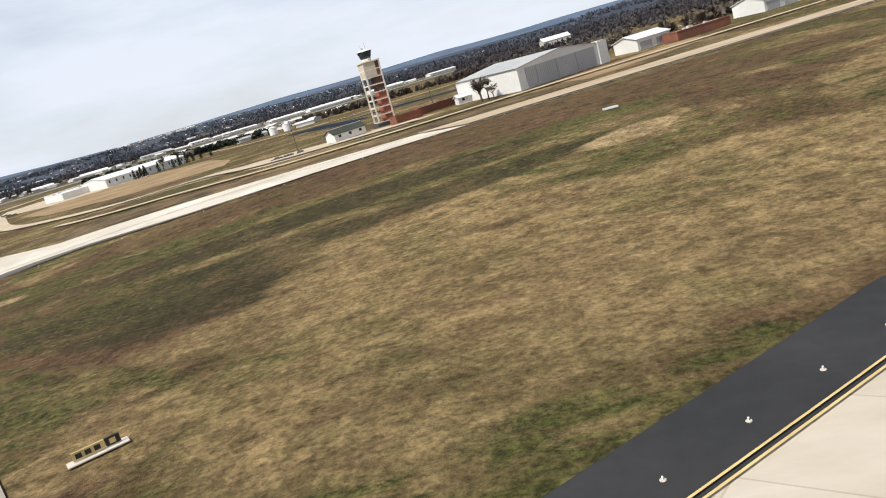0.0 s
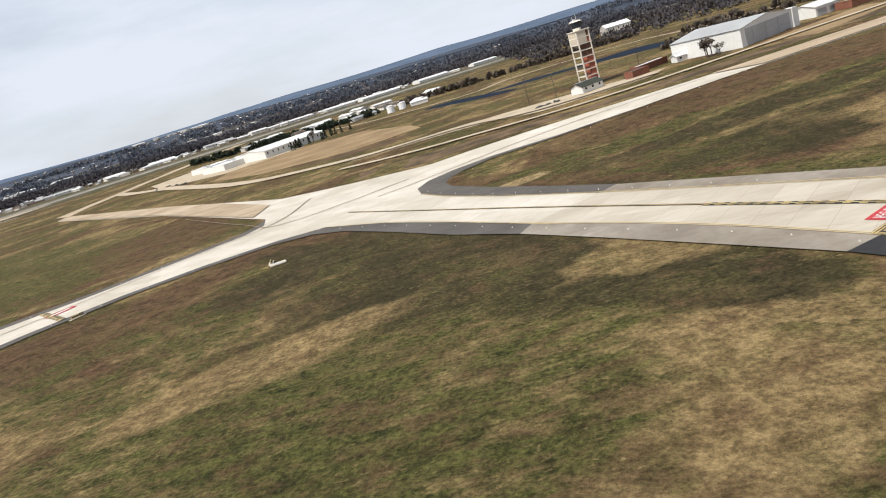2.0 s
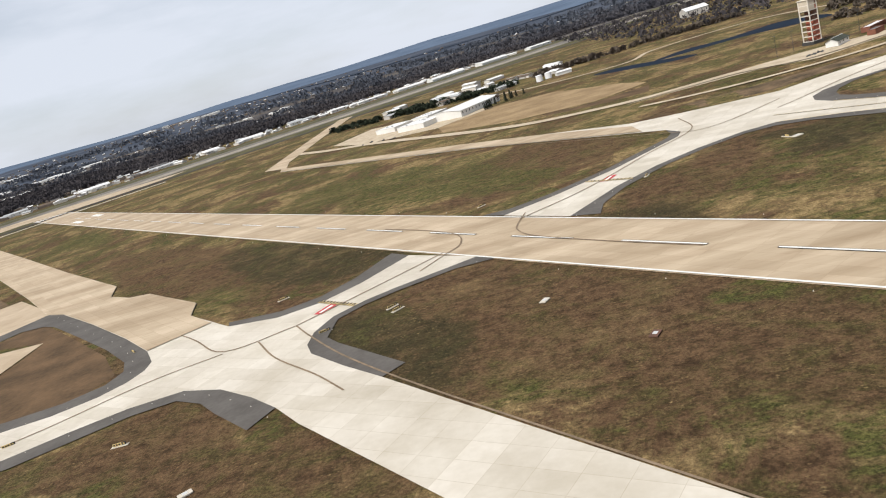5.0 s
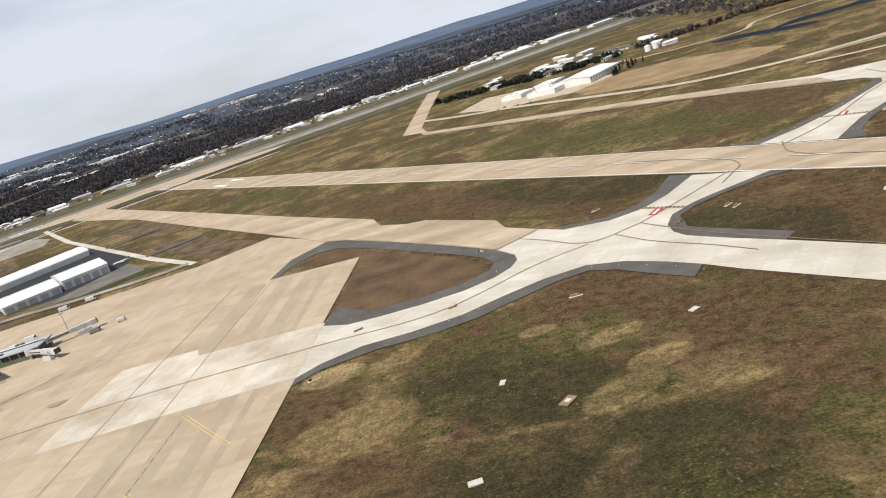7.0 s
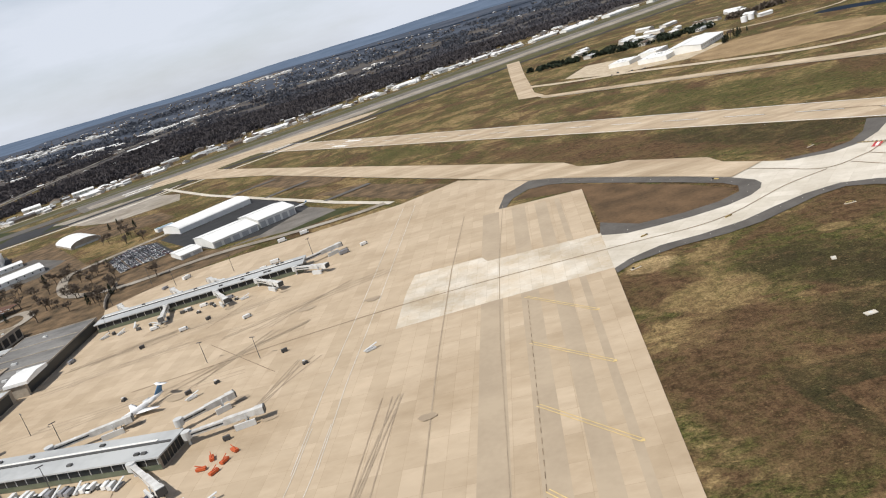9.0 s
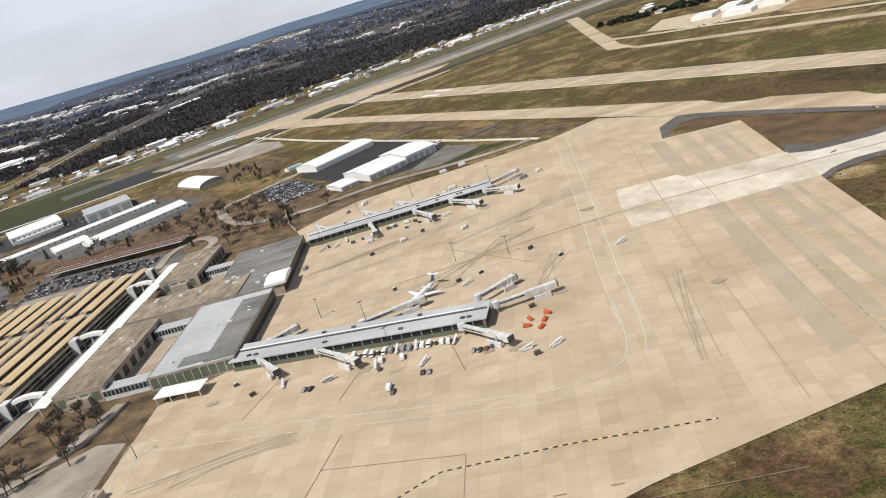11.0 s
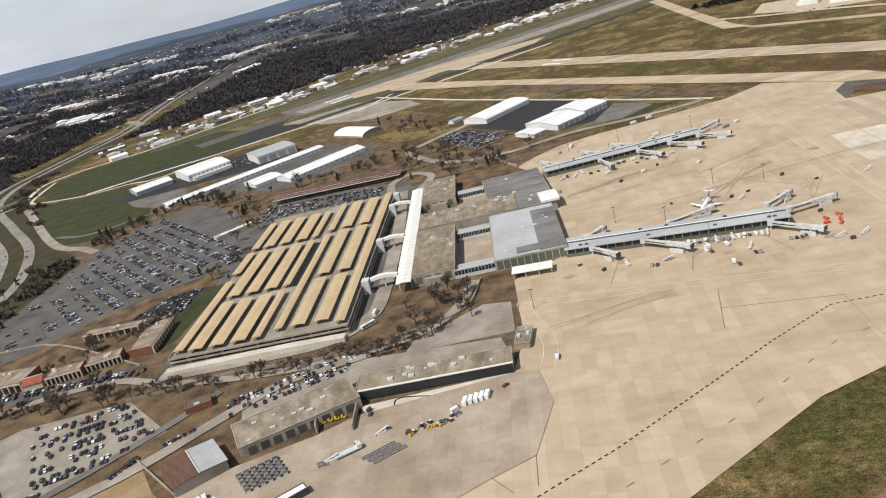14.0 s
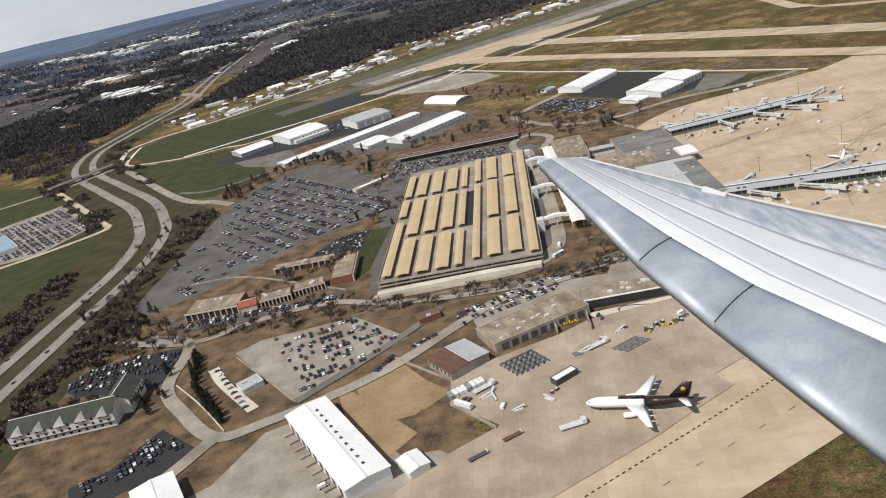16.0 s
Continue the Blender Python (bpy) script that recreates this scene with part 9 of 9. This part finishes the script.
# long bent cable on the loading yard, and a few boundary walls and fences
ribbon("hose", [(-370.5, -63.9), (-376.2, -64.6), (-386.9, -61.8), (-389, -63.8), (-387, -66.1), (-379.1, -67.3)], 0.3, M["black"], 0.1, "black hose looped over the concrete", "hose", kind="structure", smooth=8)
for pts, h, key, lab in (([(-437, -95), (-426, -108)], 0.8, "concrete_wall", "low concrete yard wall"), ([(-437, -84), (-453, -67)], 0.7, "concrete_wall", "low concrete wall beside the dirt lot"), ([(-480, -80), (-506, -47)], 0.5, "concrete_wall", "low wall of the staff car park"), ([(-407, -70), (-408, -62)], 2.2, "concrete_wall", "tall yard wall"), ([(-398, -72), (-398, -62)], 1.8, "concrete_wall", "tall yard wall"), ([(-522, -58), (-510, -72), (-498, -88)], 0.5, "concrete_pale", "pale retaining wall beside the hedge row"), ([(-366, -2), (-372, -22), (-392, -30)], 0.8, "concrete_wall", "curving retaining wall by the terminal"), ([(-470, -34.5), (-455, -33), (-439, -31), (-422, -32.6), (-406, -34.3), (-396.5, -34.3), (-384.5, -31.4)], 0.9, "concrete_grey", "grey retaining wall along the approach road"), ([(-346, 112), (-352, 126), (-357, 146)], 1.2, "concrete_wall", "dark yard wall beside the apron"), ([(-475, -12), (-520, 20), (-545, 24)], 0.6, "concrete_wall", "low wall between motel and car park")):
    t = thing("boundary_wall", lab, "wall")
    bm = bmesh.new()
    line = curve_points(pts, 5) if len(pts) > 2 else pts
    for a, b in zip(line, line[1:]):
        d = Vector((b[0] - a[0], b[1] - a[1]))
        m = pose(a[0], a[1], 0, 0, 0, math.degrees(math.atan2(d.y, d.x)))
        box(bm, 0, d.length, -0.15, 0.15, 0, h, m)
    part("wall", bm, M[key], t)
for x, y, h in ((-336, 130, 6), (-322, 118, 6), (-345, 116, 6), (-300, 116, 6), (-270, 108, 6), (-352, -30, 6), (-283, 36, 5.5), (-320, 20, 5.5), (-306, 9, 6), (-298, -10, 6), (-330, 82, 5.5), (-268, 30, 5.5), (38, 210, 7), (30, 205, 7), (62, 212, 7), (-500, 40, 5), (-520, 70, 5), (-535, 110, 5), (-505, 95, 5), (-490, 70, 5), (-530, 30, 5), (-550, 90, 5)):
    t = thing("light_mast", "thin dark floodlight mast", "light mast", (x, y, gz(x, y)), r.uniform(0, 180), "light masts")
    bm = bmesh.new()
    rod(bm, (0, 0, 0), (0, 0, h), 0.1, 6, 0.05)
    part("pole", bm, M["steel_dark"], t)
    part("lamp_bar", boxes((-0.7, 0.7, -0.1, 0.1, h, h + 0.15)), M["steel_dark"], t)
t = thing("road_bridge", "concrete road bridge over the highway", "bridge", (-719, 290, 0), 52)
part("deck", boxes((-26, 26, -3, 3, 2.2, 2.7)), M["concrete_grey"], t)
for sy in (-3, 3):
    part("rail", boxes((-26, 26, sy - 0.12, sy + 0.12, 2.7, 3.3)), M["concrete_wall"], t)
for sx in (-18, 0, 18):
    part("pillar", boxes((sx - 0.5, sx + 0.5, -2.5, 2.5, 0, 2.2)), M["concrete_wall"], t)


# ---- the aircraft wing, where the flight ends ----
def jet_wing():
    """One wing outside the cabin window: skin, pale forward band, bare metal slats in three lengths, tip and flap track."""
    t = thing("jet_wing", "swept grey jet wing with bare metal slats seen from the cabin", "aircraft wing")
    # stations from tip to root, each: slat edge, slat back, band back, trailing edge
    tip = Vector((-412, -249, 102.92))
    stations = (
        ((-0.48, 0.33, 0.26), (-0.36, 0.39, 0.25), (-0.20, 0.44, 0.21), (-0.01, 0.53, 0.12)),
        ((-0.03, -1.77, 0.05), (0.25, -1.56, 0.08), (0.57, -1.38, 0.06), (0.89, -0.62, -0.04)),
        ((0.22, -2.59, -0.05), (0.55, -2.32, 0.00), (0.91, -2.08, -0.04), (1.30, -1.19, -0.08)),
        ((0.62, -4.03, -0.11), (0.91, -3.49, 0.09), (1.10, -3.15, 0.08), (1.70, -2.05, -0.03)),
        ((0.85, -4.61, -0.25), (1.17, -4.13, 0.05), (1.42, -3.78, 0.05), (2.15, -2.78, -0.07)),
    )
    P = [[tip + Vector(p) for p in row] for row in stations]
    n = (P[2][3] - P[2][0]).cross(P[0][1] - P[2][1]).normalized()
    n = n if n.z > 0 else -n

    def skin(i0, i1, k0, k1, thick, bulge, f0=0.0, f1=1.0):
        bm = bmesh.new()
        N = 6
        top, low = [], []
        for i in range(i0, i1 + 1):
            a, b = P[i][k0], P[i][k1]
            us = [f0 + (f1 - f0) * j / N for j in range(N + 1)]
            top.append([bm.verts.new(a + (b - a) * u + n * bulge * math.sin(math.pi * u) * (b - a).length) for u in us])
            low.append([bm.verts.new(a + (b - a) * u - n * thick) for u in us])
        for i in range(len(top) - 1):
            for j in range(N):
                bm.faces.new([top[i][j], top[i][j + 1], top[i + 1][j + 1], top[i + 1][j]])
                bm.faces.new([low[i][j + 1], low[i][j], low[i + 1][j], low[i + 1][j + 1]])
            bm.faces.new([top[i][0], top[i + 1][0], low[i + 1][0], low[i][0]])
            bm.faces.new([top[i + 1][N], top[i][N], low[i][N], low[i + 1][N]])
        bm.faces.new(top[0][::-1] + low[0])
        bm.faces.new(top[-1] + low[-1][::-1])
        bmesh.ops.recalc_face_normals(bm, faces=bm.faces)
        return bm

    def smooth(ob):
        for p in ob.data.polygons:
            p.use_smooth = len(p.vertices) == 4
        return ob
    smooth(part("upper_skin", skin(0, 4, 2, 3, 0.05, 0.03, 0.0, 0.34), M["wing_pale"], t, "pale grey wing skin"))
    smooth(part("upper_skin", skin(0, 4, 2, 3, 0.05, 0.03, 0.34, 0.97), M["wing_top"], t, "worn streaked blue-grey wing skin"))
    smooth(part("upper_skin", skin(0, 4, 2, 3, 0.05, 0.03, 0.97, 1.0), M["concrete_grey"], t, "dull tan flap edge"))
    smooth(part("forward_band", skin(0, 4, 1, 2, 0.06, 0.02, 0.0, 0.4), M["wing_white"], t, "white painted forward band"))
    smooth(part("forward_band", skin(0, 4, 1, 2, 0.06, 0.02, 0.4, 1.0), M["wing_pale"], t, "pale grey forward panel"))
    for i in range(4):
        smooth(part("slat", skin(i, i + 1, 0, 1, 0.07, 0.05), M["wing_slat"], t, "bare blue-grey metal slat"))
    for i in (1, 2):
        bm = bmesh.new()
        a, b = P[i][0], P[i][1]
        line = [a + (b - a) * (j / 6) + n * (0.002 + 0.05 * math.sin(math.pi * j / 6) * (b - a).length) for j in range(7)]
        for p, q in zip(line, line[1:]):
            rod(bm, p, q, 0.004, 5)
        part("slat_joint", bm, M["rubber"], t, "dark joint between slats")
    bm = bmesh.new()
    rod(bm, P[0][0], P[0][3], 0.03, 6)
    part("tip_cap", bm, M["wing_pale"], t)
    bm = bmesh.new()
    rod(bm, tip + Vector((0.76, -0.60, 0.01)), tip + Vector((0.88, -0.80, 0.0)), 0.035, 8, 0.02)
    part("flap_fairing", bm, M["steel"], t)
    bm = bmesh.new()
    for a, b in zip(P, P[1:]):
        rod(bm, a[3], b[3], 0.014, 5)
    part("trailing_edge", bm, M["steel"], t, "thin worn trailing edge")
    return t


jet_wing()


# ---- dark heaps and machines on the gravel yard ----
def scrap_heap(x, y, turn, seed):
    """A low heap of dark broken lumps."""
    r = random.Random(seed)
    t = thing("scrap_heap", "low dark heap of scrap on the gravel yard", "scrap heap", (x, y, gz(x, y)), turn, "scrap heaps")
    for k in range(9):
        bm = bmesh.new()
        bmesh.ops.create_icosphere(bm, subdivisions=1, radius=r.uniform(0.25, 0.5))
        for v in bm.verts:
            v.co = Vector((v.co.x * r.uniform(0.8, 1.5), v.co.y * r.uniform(0.7, 1.1), max(0.0, v.co.z * r.uniform(0.7, 1.2) + 0.2)))
        ob = part("lump", bm, M["steel_dark"], t)
        ob.location = (r.uniform(-1.4, 1.4), r.uniform(-0.5, 0.5), 0)


for i, (x, y) in enumerate(((30.9, 183.6), (33.0, 184.6), (35.2, 185.4), (-118, 322), (-124, 330), (-128, 326), (-112, 316))):
    scrap_heap(x, y, 25 + 40 * (i % 3), i)


# ---- airport bus on the curb road ----
def shuttle_bus(x, y, turn):
    t = thing("shuttle_bus", "white airport bus with a green stripe on the curb road", "bus", (x, y, 0.1), turn)
    part("body", boxes((-2.4, 2.4, -0.52, 0.52, 0.18, 1.3)), M["livery_white"], t)
    part("stripe", boxes((-2.41, 2.41, -0.53, 0.53, 0.42, 0.58)), M["lime_green"], t, "bright green stripe")
    part("roof_unit", boxes((-1.2, 0.4, -0.35, 0.35, 1.3, 1.42)), M["steel"], t)
    for k in range(6):
        for sy in (-1, 1):
            part("window", boxes((-2.1 + 0.7 * k, -1.55 + 0.7 * k, sy * 0.53 - 0.01, sy * 0.53 + 0.01, 0.72, 1.12)), M["glass"], t)
    part("windscreen", boxes((2.39, 2.42, -0.45, 0.45, 0.62, 1.15)), M["glass"], t)
    for dx in (-1.5, 1.5):
        for sy in (-0.48, 0.48):
            bm = bmesh.new()
            rod(bm, (dx, sy - 0.07, 0.2), (dx, sy + 0.07, 0.2), 0.2, 12)
            part("wheel", bm, M["rubber"], t)


shuttle_bus(-400.3, -19.0, 41)
